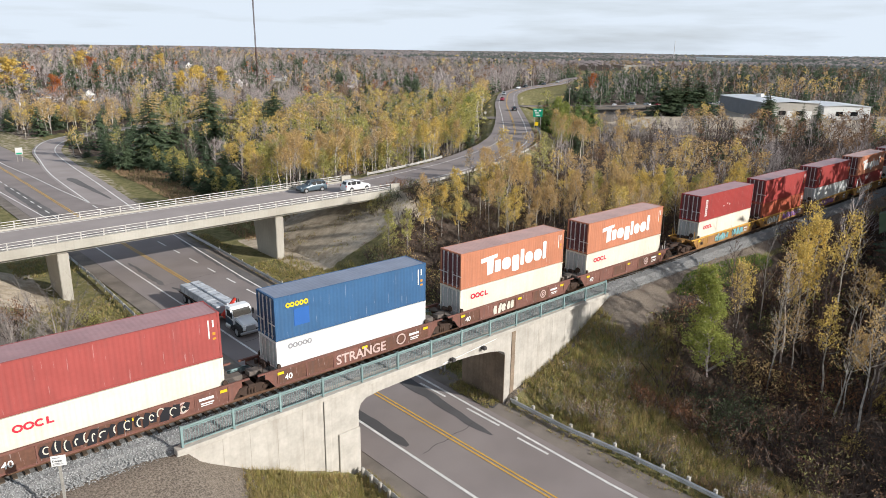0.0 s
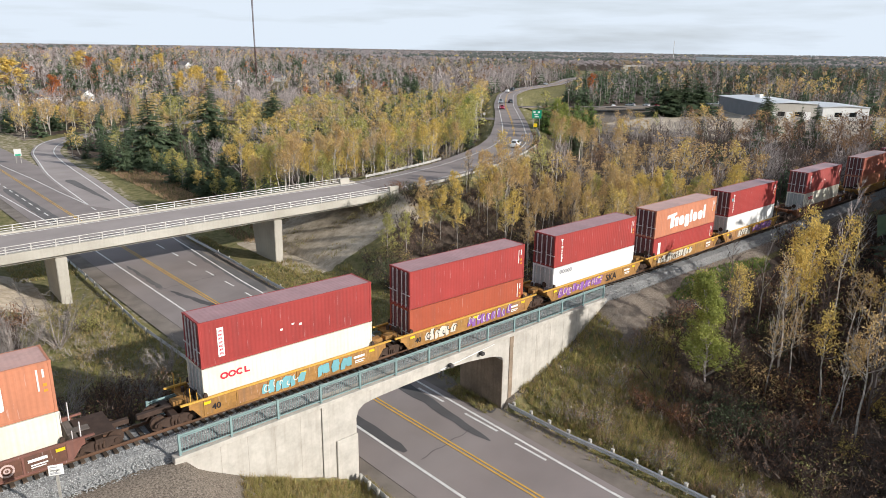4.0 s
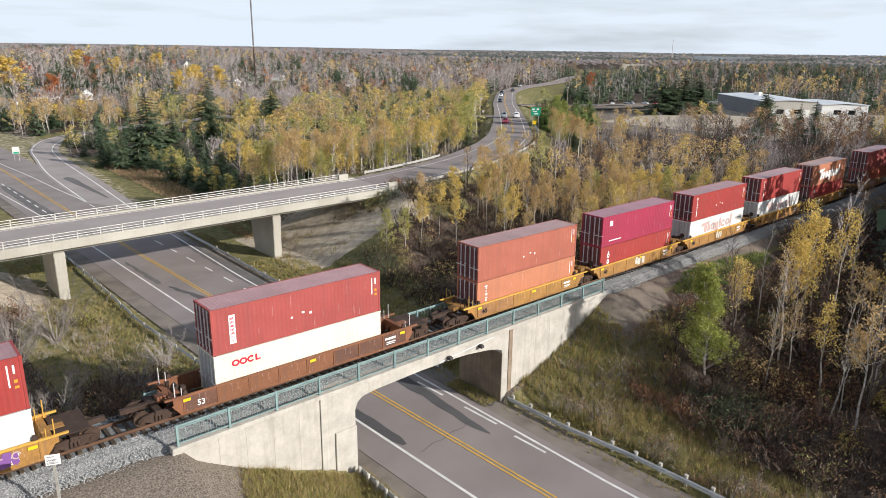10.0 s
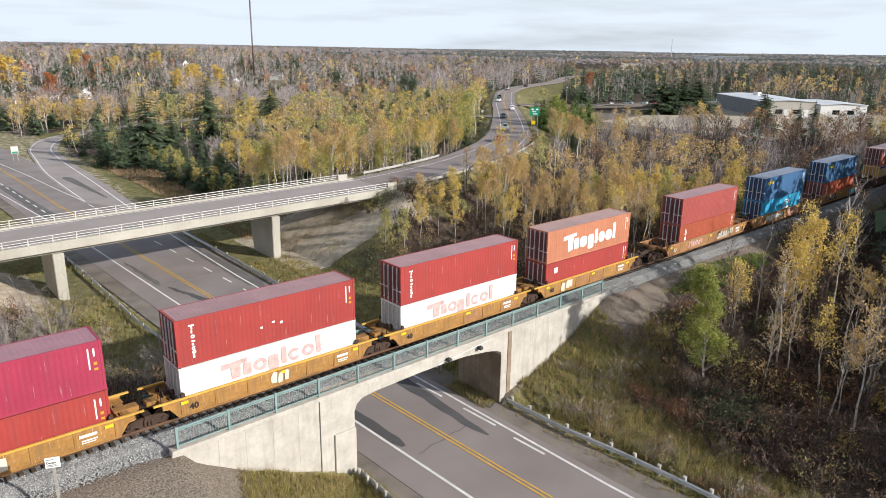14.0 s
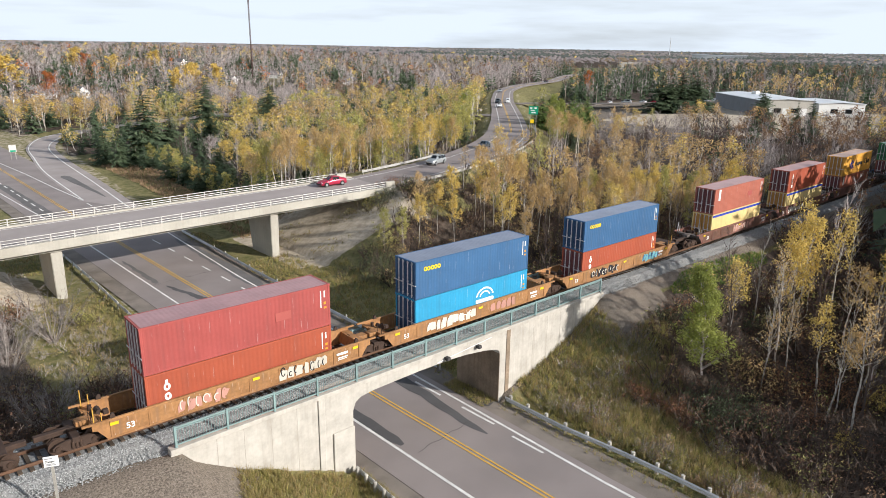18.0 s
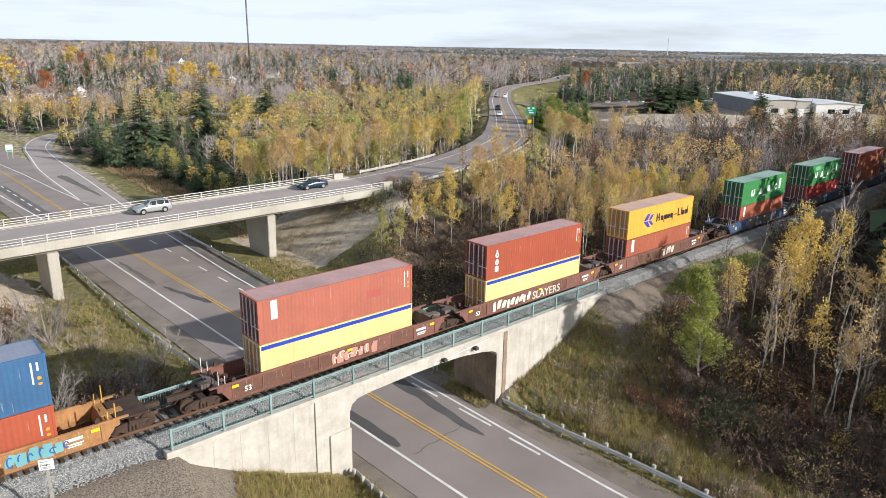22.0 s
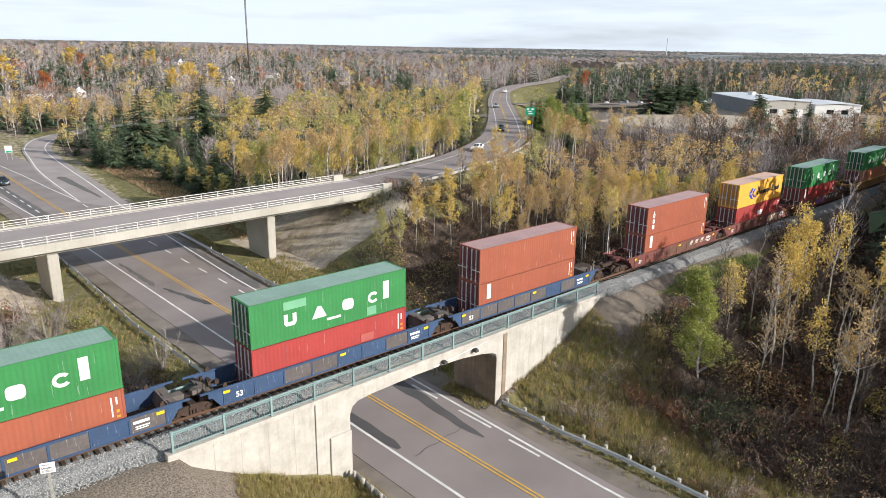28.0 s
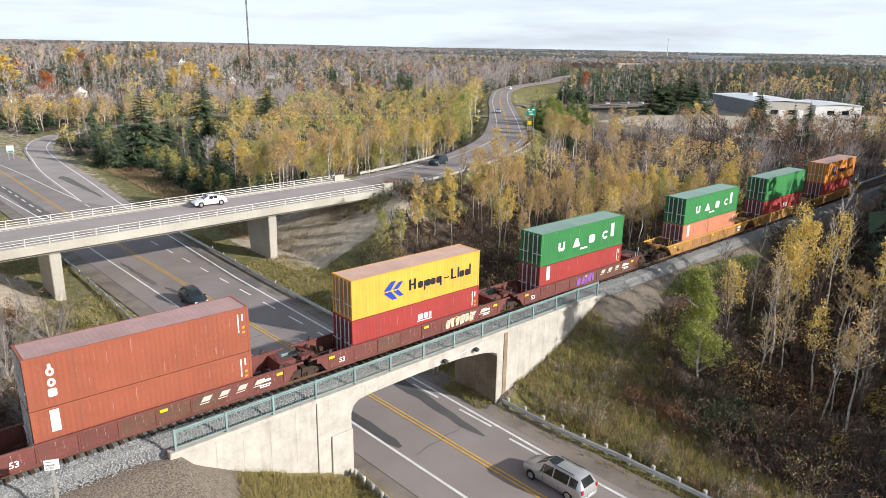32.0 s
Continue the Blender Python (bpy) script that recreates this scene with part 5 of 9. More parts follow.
def car_meshes(key, lw, le, ribs):
    """Meshes of one kind of well car: side sill, rib, end deck, floor."""
    if key in CAR_CACHE:
        return CAR_CACHE[key]
    bm = bmesh.new()
    h = lw / 2
    prism(bm, [(-le, 1.46), (le, 1.46), (le, 1.02), (h + 0.55, 0.98), (h + 0.05, 0.30), (-h - 0.05, 0.30), (-h - 0.55, 0.98), (-le, 1.02)], -0.025, 0.025)
    box(bm, -h - 0.1, h + 0.1, -0.06, 0.10, 0.28, 0.37, 0.015)
    sill = bm_mesh("side_sill", bm, PAINT["car_brown"])
    bm = bmesh.new()
    box(bm, -le - 0.5, le + 0.5, -0.06, 0.10, 1.37, 1.48, 0.015)
    chord = bm_mesh("top_chord", bm, PAINT["car_brown"])
    bm = bmesh.new()
    prism(bm, [(-0.045, 0.37), (0.045, 0.37), (0.045, 1.40), (-0.045, 1.40)], -0.055, -0.02)
    rib = bm_mesh("rib", bm, PAINT["car_brown"])
    bm = bmesh.new()
    w = le - h
    # end structure over the truck: sloping bulkhead, deck plate, centre sill
    prism(bm, [(h - 0.05, 0.5), (h + 0.04, 0.5), (h + 0.25, 1.22), (h + 0.16, 1.22)], -SILL_Y + 0.03, SILL_Y - 0.03)
    box(bm, h + 0.15, le, -SILL_Y + 0.03, -0.75, 1.17, 1.23, 0.01)
    box(bm, h + 0.15, le, 0.75, SILL_Y - 0.03, 1.17, 1.23, 0.01)
    box(bm, h + 0.1, le + 0.55, -0.32, 0.32, 0.92, 1.26, 0.03)
    box(bm, le - 0.5, le - 0.1, -SILL_Y + 0.03, SILL_Y - 0.03, 1.02, 1.24, 0.02)
    for k in (0.35, 0.55):
        box(bm, h + k, h + k + 0.08, -0.75, 0.75, 1.12, 1.22)
    deck = bm_mesh("end_deck", bm, GRATE)
    bm = bmesh.new()
    for x in np.linspace(-h + 0.3, h - 0.3, 7):
        box(bm, x - 0.18, x + 0.18, -SILL_Y + 0.03, SILL_Y - 0.03, 0.26, 0.34)
    for sg in (-1, 1):
        box(bm, -h, h, sg * 1.0 - 0.12, sg * 1.0 + 0.12, 0.27, 0.33)
    floor = bm_mesh("well_floor", bm, STEEL)
    bm = bmesh.new()
    rod(bm, (0, -0.02, 1.24), (0, -0.02, 2.0), 0.025, 6)
    rod(bm, (0.06, -0.02, 1.85), (0.1, -0.02, 1.85), 0.25, 14)
    rod(bm, (0, 0.5, 1.24), (0, 0.5, 1.75), 0.02, 6)
    rod(bm, (0, 0.5, 1.75), (0, -0.02, 1.75), 0.02, 6)
    brake = bm_mesh("hand_brake", bm, STEEL)
    bm = bmesh.new()
    prism(bm, [(-0.14, 1.48), (0.14, 1.48), (0.10, 1.72), (-0.02, 1.78), (-0.1, 1.7)], -0.06, 0.06)
    guide = bm_mesh("corner_guide", bm, STEEL)
    bm = bmesh.new()
    rod(bm, (0, -0.25, 1.35), (0, 0.35, 1.35), 0.16, 10)
    rod(bm, (-0.3, 0.55, 1.24), (-0.3, 0.55, 1.55), 0.12, 8)
    box(bm, 0.15, 0.45, -0.5, -0.2, 1.23, 1.5, 0.03)
    tank = bm_mesh("brake_cylinder", bm, STEEL)
    CAR_CACHE[key] = sill, chord, rib, deck, floor, brake, guide, tank, np.linspace(-h + 0.15, h - 0.15, ribs)
    return CAR_CACHE[key]


def splash(seed, x0, x1, cols):
    """Spray-paint shapes along a sill: loose rounded blocks in several colours."""
    r = random.Random(seed)
    out = []
    for ci, colr in enumerate(cols):
        polys = []
        x = x0 + 0.1 * ci
        while x < x1 - 0.25:
            w = r.uniform(0.28, 0.62)
            zb, zt = 0.42 + r.uniform(0, 0.22), 1.36 - r.uniform(0, 0.22)
            if ci == 0:
                sl = r.uniform(-0.12, 0.18)
                polys.append([(x, zb), (x + w * 0.85, zb + r.uniform(-0.05, 0.1)), (x + w + sl, zt - r.uniform(0, 0.12)), (x + sl + w * 0.3, zt), (x + sl * 0.5 - 0.04, 0.5 * (zb + zt))])
                if r.random() < 0.5:
                    polys += ring(x + w * 0.5, 0.5 * (zb + zt), w * 0.48, 0.36, 0.12, r.uniform(0, 90), r.uniform(220, 330), 10)
            else:
                polys += ring(x + w * 0.4, 0.9 + r.uniform(-0.15, 0.15), w * 0.4, r.uniform(0.18, 0.34), 0.07, r.uniform(0, 120), r.uniform(200, 340), 9)
            x += w + r.uniform(0.02, 0.16)
        bm = bmesh.new()
        for i, p in enumerate(polys):
            prism(bm, p, -0.004 - 0.008 * ci - 0.0009 * (i % 8), 0.004)
        out.append((bm, LET[colr]))
    return out


WRITING = {k: text_mesh(k, s, LET["white"], 0.01) for k, s in (("40", 0.55), ("53", 0.5))}


def well_car(paint_name, words, lw, le, num, first, last, ci, spray):
    key = (paint_name[:3], lw, le)
    sill, chord, rib, deck, floor, brake, guide, tank, rib_x = car_meshes((lw, le), lw, le, 7 if lw < 14 else 9)
    p = PAINT[paint_name]
    c = thing("well_car", None, "%s steel container well car on rusty trucks" % words, "rail car", "cars of the train")
    for sg in (-1, 1):
        s = part("side_sill", sill, p, c, m=pose(0, sg * SILL_Y, 0, 0, 0, 0 if sg < 0 else 180))
        part("top_chord", chord, PAINT["chord_yellow"] if "yellow" in paint_name else p, s)
        for x in rib_x:
            part("rib", rib, p, s, m=pose(x, 0, 0))
        part("end_deck", deck, GRATE if paint_name in ("car_brown", "car_blue") else p, c, m=pose(0, 0, 0, 0, 0, 0 if sg > 0 else 180))
        for x in (-lw / 2 + 0.3, lw / 2 - 0.3):
            part("corner_guide", guide, STEEL, c, m=pose(x, sg * (SILL_Y - 0.08), 0))
    tones = {"car_blue": ("car_blue", "panel_grey", "panel_grey"), "car_brown": ("car_brown", "panel_rust"), "car_rust": ("car_rust", "panel_rust"), "car_maroon": ("car_maroon", "panel_rust", "car_maroon")}.get(paint_name, (paint_name, paint_name, "car_orange"))
    r = random.Random(500 + ci)
    bay = rib_x[1] - rib_x[0]
    if (lw, "bay") not in CAR_CACHE:
        bm = bmesh.new()
        box(bm, 0.07, bay - 0.07, -0.036, -0.02, 0.42, 1.33, 0.006)
        CAR_CACHE[(lw, "bay")] = bm_mesh("bay_panel", bm, p)
    for x in rib_x[:-1]:
        part("bay_panel", CAR_CACHE[(lw, "bay")], PAINT[r.choice(tones)], c, m=pose(x, -SILL_Y, 0))
    part("well_floor", floor, STEEL, c)
    part("hand_brake", brake, STEEL, c, m=pose(-le + 0.1, -0.9, 0))
    part("brake_cylinder", tank, STEEL, c, m=pose(-le + 0.75, 0.2, 0))
    ends = ([-le + 0.15] if first else []) + ([le - 0.15] if last else [])
    for x in ends:
        for y in (-SILL_Y + 0.1, SILL_Y - 0.1):
            bm = bmesh.new()
            rod(bm, (x, y, 1.2), (x, y, 2.35), 0.035, 6)
            rod(bm, (x + 0.4 * (1 if x < 0 else -1), y, 1.2), (x + 0.4 * (1 if x < 0 else -1), y, 1.95), 0.03, 6)
            part("grab_post", bm, PAINT["chord_yellow"] if "yellow" in paint_name or "orange" in paint_name else ROD_M, c)
    if first:
        rail_truck(c, -le - 0.75)
        bm = bmesh.new()
        box(bm, -le - 2.6, -le, -0.17, 0.17, 0.72, 1.02, 0.03)
        part("coupler", bm, STEEL, c)
    rail_truck(c, le + 0.75)
    if last:
        bm = bmesh.new()
        box(bm, le, le + 2.6, -0.17, 0.17, 0.72, 1.02, 0.03)
        box(bm, le - 0.2, le + 1.6, -1.3, 1.3, 1.18, 1.24, 0.01)
        part("coupler", bm, STEEL, c)
    part("number", WRITING[num], LET["black"] if paint_name == "car_yellow" else LET["white"], c, m=pose(-lw / 2 + 0.6 if num == "40" else -lw / 2 + 0.9, -SILL_Y - 0.065, 0.62))
    for x, m in ((-lw / 2 + 0.1, "yellow"), (lw / 2 - 0.7, "yellow"), (0.2, "yellow")):
        part("reflector", rects([(x, x + 0.45, 1.08, 1.26)])[0], LET[m], c, m=pose(0, -SILL_Y - 0.065, 0))
    for q in rects([(lw / 2 - 2.0, lw / 2 - 1.1, 0.95, 1.12), (lw / 2 - 1.9, lw / 2 - 1.1, 0.72, 0.8), (lw / 2 - 1.9, lw / 2 - 1.2, 0.6, 0.66)]):
        part("code_marking", q, LET["white"], c, m=pose(0, -SILL_Y - 0.065, 0))
    if paint_name == "car_maroon":
        for k in range(4):
            x = 2.6 + 1.15 * k
            for q in slabs([[(x, 0.92), (x + 0.55, 0.92), (x + 0.75, 1.22), (x + 0.2, 1.22)], [(x - 0.1, 0.78), (x + 0.5, 0.78), (x + 0.54, 0.84), (x - 0.06, 0.84)]]):
                part("owner_mark", q, LET["pale"], c, "slanted pale plain mark", m=pose(0, -SILL_Y - 0.066, 0))
    if spray:
        for x0, x1, cols in spray:
            for bm, m in splash(ci * 7 + int(x0 * 3), x0, x1, cols):
                part("graffiti", bm, m, c, m=pose(0, -SILL_Y - 0.066, 0))["kind"] = "stuff"
    return c


W40, W53 = 12.7, 16.6
# front-to-rear: place of the stack's centre at 0 s, car, top colour and marks, bottom colour and marks
A, B, C9, CC, D, E, FF, G, H_ = ("car_brown", "brown", W40, 7.08, "40"), ("car_yellow", "yellow ochre", W40, 7.10, "40"), ("car_rust", "rusty brown", W53, 8.75, "53"), ("car_yellow", "yellow ochre", W40, 7.27, "40"), ("car_orange", "rusty orange", W53, 9.1, "53"), ("car_brown", "brown", W53, 9.1, "53"), ("car_blue", "dark blue", W53, 9.1, "53"), ("car_maroon", "dark red", W53, 9.1, "53"), ("car_yellow", "yellow ochre", W53, 9.1, "53")
TRAIN = [
    (-3.9, A, 0, 0, "faded_sheen_red", ["ids", "round_dot"], "cream", ["small_red"], [(-4.0, 4.0, ["black", "pale"])]),
    (11.8, A, 0, 0, "navy", ["ids", "small_yellow", "blue_square"], "white", ["small_grey"], []),
    (27.49, A, 0, 0, "orange", ["ids", "big_word"], "cream", ["small_red"], [(-2.6, -0.2, ["pale"])]),
    (43.14, A, 0, 1, "orange", ["ids", "big_word"], "cream", ["small_red"], []),
    (62.95, B, 1, 0, "red", ["one_mark", "dots"], "cream", ["small_red"], [(-2.5, 0.5, ["teal", "pale"]), (1.5, 4.5, ["teal"])]),
    (78.5, B, 0, 0, "red", ["ids"], "brick", ["ids"], [(-4.8, -1.5, ["pale", "black"]), (-0.5, 4.6, ["violet", "pale"])]),
    (94.58, B, 0, 0, "red", ["ids", "upright_bars"], "white", ["small_grey"], [(-5.6, 0.8, ["violet", "pink"])]),
    (110.31, B, 0, 0, "orange", ["ids", "big_word"], "red", ["upright_panel", "ids"], [(-5.4, 1.4, ["pale", "black"])]),
    (125.73, B, 0, 1, "red", ["ids", "upright_bars", "round_dot"], "white", [], [(-3.6, -0.4, ["pale", "black"]), (0.2, 5.2, ["violet", "pink"])]),
    (147.53, C9, 1, 1, "faded_sheen_red", ["ids", "one_mark", "dots"], "cream", ["small_red"], []),
    (169.18, CC, 1, 0, "salmon", ["ids", "dots"], "orange", ["upright_bars", "ids"], []),
    (185.25, CC, 0, 0, "crimson", ["ids", "square_mark"], "red", ["upright_word", "ids"], [(-0.6, 1.2, ["pale"])]),
    (201.29, CC, 0, 0, "red", ["ids", "upright_bars", "dots"], "white", ["faded_sheen_word"], [(-0.5, 0.9, ["pale"])]),
    (217.4, CC, 0, 0, "red", ["ids", "upright_bars"], "white", ["faded_sheen_word"], []),
    (233.38, CC, 0, 1, "orange", ["ids", "big_word"], "red", ["square_mark", "ids"], [(-4.2, -2.4, ["pale"])]),
    (255.26, D, 1, 0, "faded_sheen_red", ["ids", "pale_patch"], "brick", ["upright_word", "ids"], [(2.0, 5.6, ["pale", "black"]), (-4.5, -1.5, ["faded", "pale"])]),
    (274.73, D, 0, 0, "navy", ["ids", "small_yellow"], "cyan", ["ids", "arc_mark"], [(-5.2, -0.3, ["pale", "white"]), (1.6, 4.8, ["faded"])]),
    (294.53, D, 0, 1, "navy", ["ids", "small_yellow"], "brick", ["upright_word", "ids"], [(-5.0, -0.6, ["black", "pale"]), (3.5, 6.5, ["teal", "skyblue"])]),
    (318.33, E, 1, 0, "salmon", ["ids", "low_panel", "pale_patch"], "pale_yellow", ["blue_band"], [(-1.0, 2.5, ["faded", "pale"])]),
    (338.14, E, 0, 0, "brick", ["ids", "upright_word"], "pale_yellow", ["blue_band"], [(-5.4, -1.0, ["pale"])]),
    (357.74, E, 0, 1, "yellow", ["line_word"], "rust", ["low_panel", "ids"], [(0.5, 2.8, ["pale"])]),
    (381.69, FF, 1, 0, "green", ["green_word"], "rust", ["low_panel", "ids"], []),
    (401.46, FF, 0, 0, "green", ["green_word", "green_patch"], "red", ["ids", "pale_patch"], []),
    (421.15, FF, 0, 1, "rust", ["ids"], "rust", ["low_panel", "ids"], []),
    (444.94, G, 1, 0, "rust", ["ids", "upright_word"], "rust", ["low_panel", "ids"], []),
    (464.65, G, 0, 0, "yellow", ["line_word"], "red", ["ids", "white_mark"], [(2.4, 5.6, ["pale", "orange"])]),
    (484.29, G, 0, 1, "green", ["green_word"], "red", ["low_panel", "ids"], [(-1.0, 1.6, ["violet"])]),
    (508.08, H_, 1, 0, "green", ["green_word"], "orange", ["low_panel", "ids"], []),
    (527.92, H_, 0, 0, "green", ["ids"], "red", ["ids", "white_mark"], []),
    (547.6, H_, 0, 1, "tangerine", ["line_word"], "red", ["ids"], []),
]
MOVERS = []      # thing, centre along the track at 0 s, height


cone_bm = bmesh.new()
box(cone_bm, -0.085, 0.085, -0.08, 0.08, 0.0, 0.046, 0.01)
CONE = bm_mesh("stacking_cone", cone_bm, STEEL)


def build_train():
    for ci, (u, (pn, words, lw, le, num), first, last, top, tm, low, lm_, spray) in enumerate(TRAIN):
        car = well_car(pn, words, lw, le, num, first, last, ci, spray)
        MOVERS.append((car, u + CL / 2, 0.0))
        door = {"cream": "shade_door_grey", "white": "shade_door_grey"}.get(low)
        base = container(low, lm_, False, door)
        for sx in (-1, 1):
            for sy in (-1, 1):
                part("stacking_cone", CONE, STEEL, base, m=pose(sx * (CL / 2 - 0.09), sy * (CW / 2 - 0.09), CH))
        MOVERS.append((base, u + CL / 2, TOP_Z - 2 * CH - 0.04))
        dark = "maroon" if top in ("orange", "red", "faded_sheen_red") else None
        MOVERS.append((container(top, tm, True, dark), u + CL / 2, TOP_Z - CH + 0.004))
        if ci == 1:
            part("graffiti", text_mesh("STRANGE", 0.95, LET["pink"], 0.02), LET["pink"], car, "pale pink spray-painted letters", m=pose(-1.9, -SILL_Y - 0.07, 0.5))
            part("graffiti", slabs(ring(3.6, 0.92, 0.42, 0.42, 0.1))[0], LET["pink"], car, m=pose(0, -SILL_Y - 0.07, 0))
        if ci == 19:
            part("graffiti", text_mesh("SLAYERS", 0.98, LET["pale"], 0.015), LET["pale"], car, "pale spray-painted letters on the sill", m=pose(-0.6, -SILL_Y - 0.07, 0.46))
        if ci == 6:
            part("graffiti", text_mesh("SKA", 0.95, LET["black"], 0.01), LET["black"], car, "black spray-painted letters", m=pose(1.4, -SILL_Y - 0.07, 0.5))
        if pn == "car_brown" and lw == W40 and ci != 1:
            for q in slabs(ring(3.4, 0.9, 0.36, 0.36, 0.1) + ring(3.4, 0.9, 0.16, 0.16, 0.08)):
                part("round_emblem", q, LET["pink"], car, "faded round pale emblem", m=pose(0, -SILL_Y - 0.067, 0))


build_train()


# ---------- trees ----------
def leaf_mat(name, col, col2, trans=0.35, isl=0.35):
    return mat(name, col, 0.7, scale=4.0, col2=col2, fine=1.5, bump=0, isl_var=isl, trans=trans, spec=0.15)


LEAF = dict(
    gold=leaf_mat("golden_leaves", (0.72, 0.54, 0.16), (0.61, 0.465, 0.16)), ochre=leaf_mat("ochre_leaves", (0.61, 0.435, 0.20), (0.52, 0.36, 0.175)), lime=leaf_mat("yellow_green_leaves", (0.50, 0.455, 0.155), (0.38, 0.365, 0.13)),
    green=leaf_mat("green_leaves", (0.36, 0.38, 0.10), (0.26, 0.295, 0.085)), orange=leaf_mat("orange_leaves", (0.55, 0.19, 0.06), (0.42, 0.14, 0.05)), dead=leaf_mat("dead_leaves", (0.22, 0.125, 0.085), (0.13, 0.08, 0.058)), brown=leaf_mat("brown_leaves", (0.32, 0.20, 0.12), (0.24, 0.15, 0.095)),
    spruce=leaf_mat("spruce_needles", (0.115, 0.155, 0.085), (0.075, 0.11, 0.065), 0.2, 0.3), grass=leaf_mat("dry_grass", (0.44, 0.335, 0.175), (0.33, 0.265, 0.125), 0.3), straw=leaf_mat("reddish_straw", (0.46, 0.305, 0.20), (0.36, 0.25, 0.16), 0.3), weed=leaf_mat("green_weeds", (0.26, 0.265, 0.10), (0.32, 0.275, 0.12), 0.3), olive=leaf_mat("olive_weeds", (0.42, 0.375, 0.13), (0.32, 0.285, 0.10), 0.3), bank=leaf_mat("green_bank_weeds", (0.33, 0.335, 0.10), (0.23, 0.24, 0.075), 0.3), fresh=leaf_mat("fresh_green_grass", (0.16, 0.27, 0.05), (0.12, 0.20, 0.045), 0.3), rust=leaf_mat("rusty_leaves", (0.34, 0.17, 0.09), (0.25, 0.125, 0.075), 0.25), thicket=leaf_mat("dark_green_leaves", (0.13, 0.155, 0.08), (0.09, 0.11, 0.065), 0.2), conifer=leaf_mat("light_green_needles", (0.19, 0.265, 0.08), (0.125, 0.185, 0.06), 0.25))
# the grey bark is lightened to carry some haze of the far woods
BARK = dict(white=mat("birch_bark", (0.62, 0.575, 0.51), 0.85, scale=0.5, col2=(0.24, 0.21, 0.18), fine=6, bump=0.1, obj_var=0.15), grey=mat("grey_bark", (0.48, 0.42, 0.40), 0.9, scale=0.5, var=0.4, isl_var=0.3), brown=mat("brown_bark", (0.135, 0.10, 0.088), 0.9, scale=0.5, var=0.4, isl_var=0.3), twig=mat("grey_twigs", (0.41, 0.36, 0.33), 0.9, scale=0.5, var=0.4, isl_var=0.3), dark=mat("dark_bark", (0.125, 0.092, 0.075), 0.9, var=0.4, isl_var=0.3))


def tubes(segs, n=4):
    """Tapered sticks: rows of p0 (3), p1 (3), r0, r1 to vertices and triangles."""
    s = np.asarray(segs, float)
    p0, p1, r0, r1 = s[:, :3], s[:, 3:6], s[:, 6], s[:, 7]
    d = p1 - p0
    d /= np.linalg.norm(d, axis=1)[:, None] + 1e-9
    ref = np.where(np.abs(d[:, 2:3]) < 0.9, (0, 0, 1.0), (1.0, 0, 0))
    a = np.cross(d, ref)
    a /= np.linalg.norm(a, axis=1)[:, None] + 1e-9
    b = np.cross(d, a)
    k = len(s)
    ang = np.arange(n) * 2 * np.pi / n
    off = a[:, None] * np.cos(ang)[None, :, None] + b[:, None] * np.sin(ang)[None, :, None]
    v = np.concatenate([p0[:, None] + off * r0[:, None, None], p1[:, None] + off * r1[:, None, None]], 1).reshape(-1, 3)
    i = np.arange(n)
    j = (i + 1) % n
    f = np.concatenate([np.stack([i, j, j + n], 1), np.stack([i, j + n, i + n], 1)])
    return v, (f[None] + (np.arange(k) * 2 * n)[:, None, None]).reshape(-1, 3)


def slivers(segs):
    """Twigs as thin pointed blades, one a row of p0 (3), p1 (3), r0, r1."""
    s = np.asarray(segs, float)
    d = s[:, 3:6] - s[:, :3]
    w = np.cross(d, np.roll(d, 1, axis=1) + (0.31, -0.7, 0.45))
    w *= (s[:, 6] * 1.5 / (np.linalg.norm(w, axis=1) + 1e-9))[:, None]
    v = np.stack([s[:, :3] + w, s[:, :3] - w, s[:, 3:6]], 1).reshape(-1, 3)
    return v, np.arange(len(s) * 3).reshape(-1, 3)


def sticks(segs, n=4, thin=0.0125):
    """Tubes for the thick ones, blades for the twigs."""
    s = np.asarray(segs, float)
    m = s[:, 6] <= thin
    parts_ = [tubes(s[~m], n)] if (~m).any() else []
    if m.any():
        parts_.append(slivers(s[m]))
    V = np.vstack([p[0] for p in parts_])
    F, k = [], 0
    for v, f in parts_:
        F.append(f + k)
        k += len(v)
    return V, np.vstack(F)


def leaves(c, size, rng, flat=0.0):
    """One small triangle-pair leaf clump at each centre."""
    k = len(c)
    u = rng.randn(k, 3)
    u[:, 2] *= 1 - flat
    u /= np.linalg.norm(u, axis=1)[:, None] + 1e-9
    w = np.cross(u, rng.randn(k, 3))
    w /= np.linalg.norm(w, axis=1)[:, None] + 1e-9
    s = size * rng.uniform(0.6, 1.35, (k, 1))
    v = np.stack([c - u * s, c + w * s * 0.75, c + u * s], 1).reshape(-1, 3)
    return v, np.arange(k * 3).reshape(-1, 3)


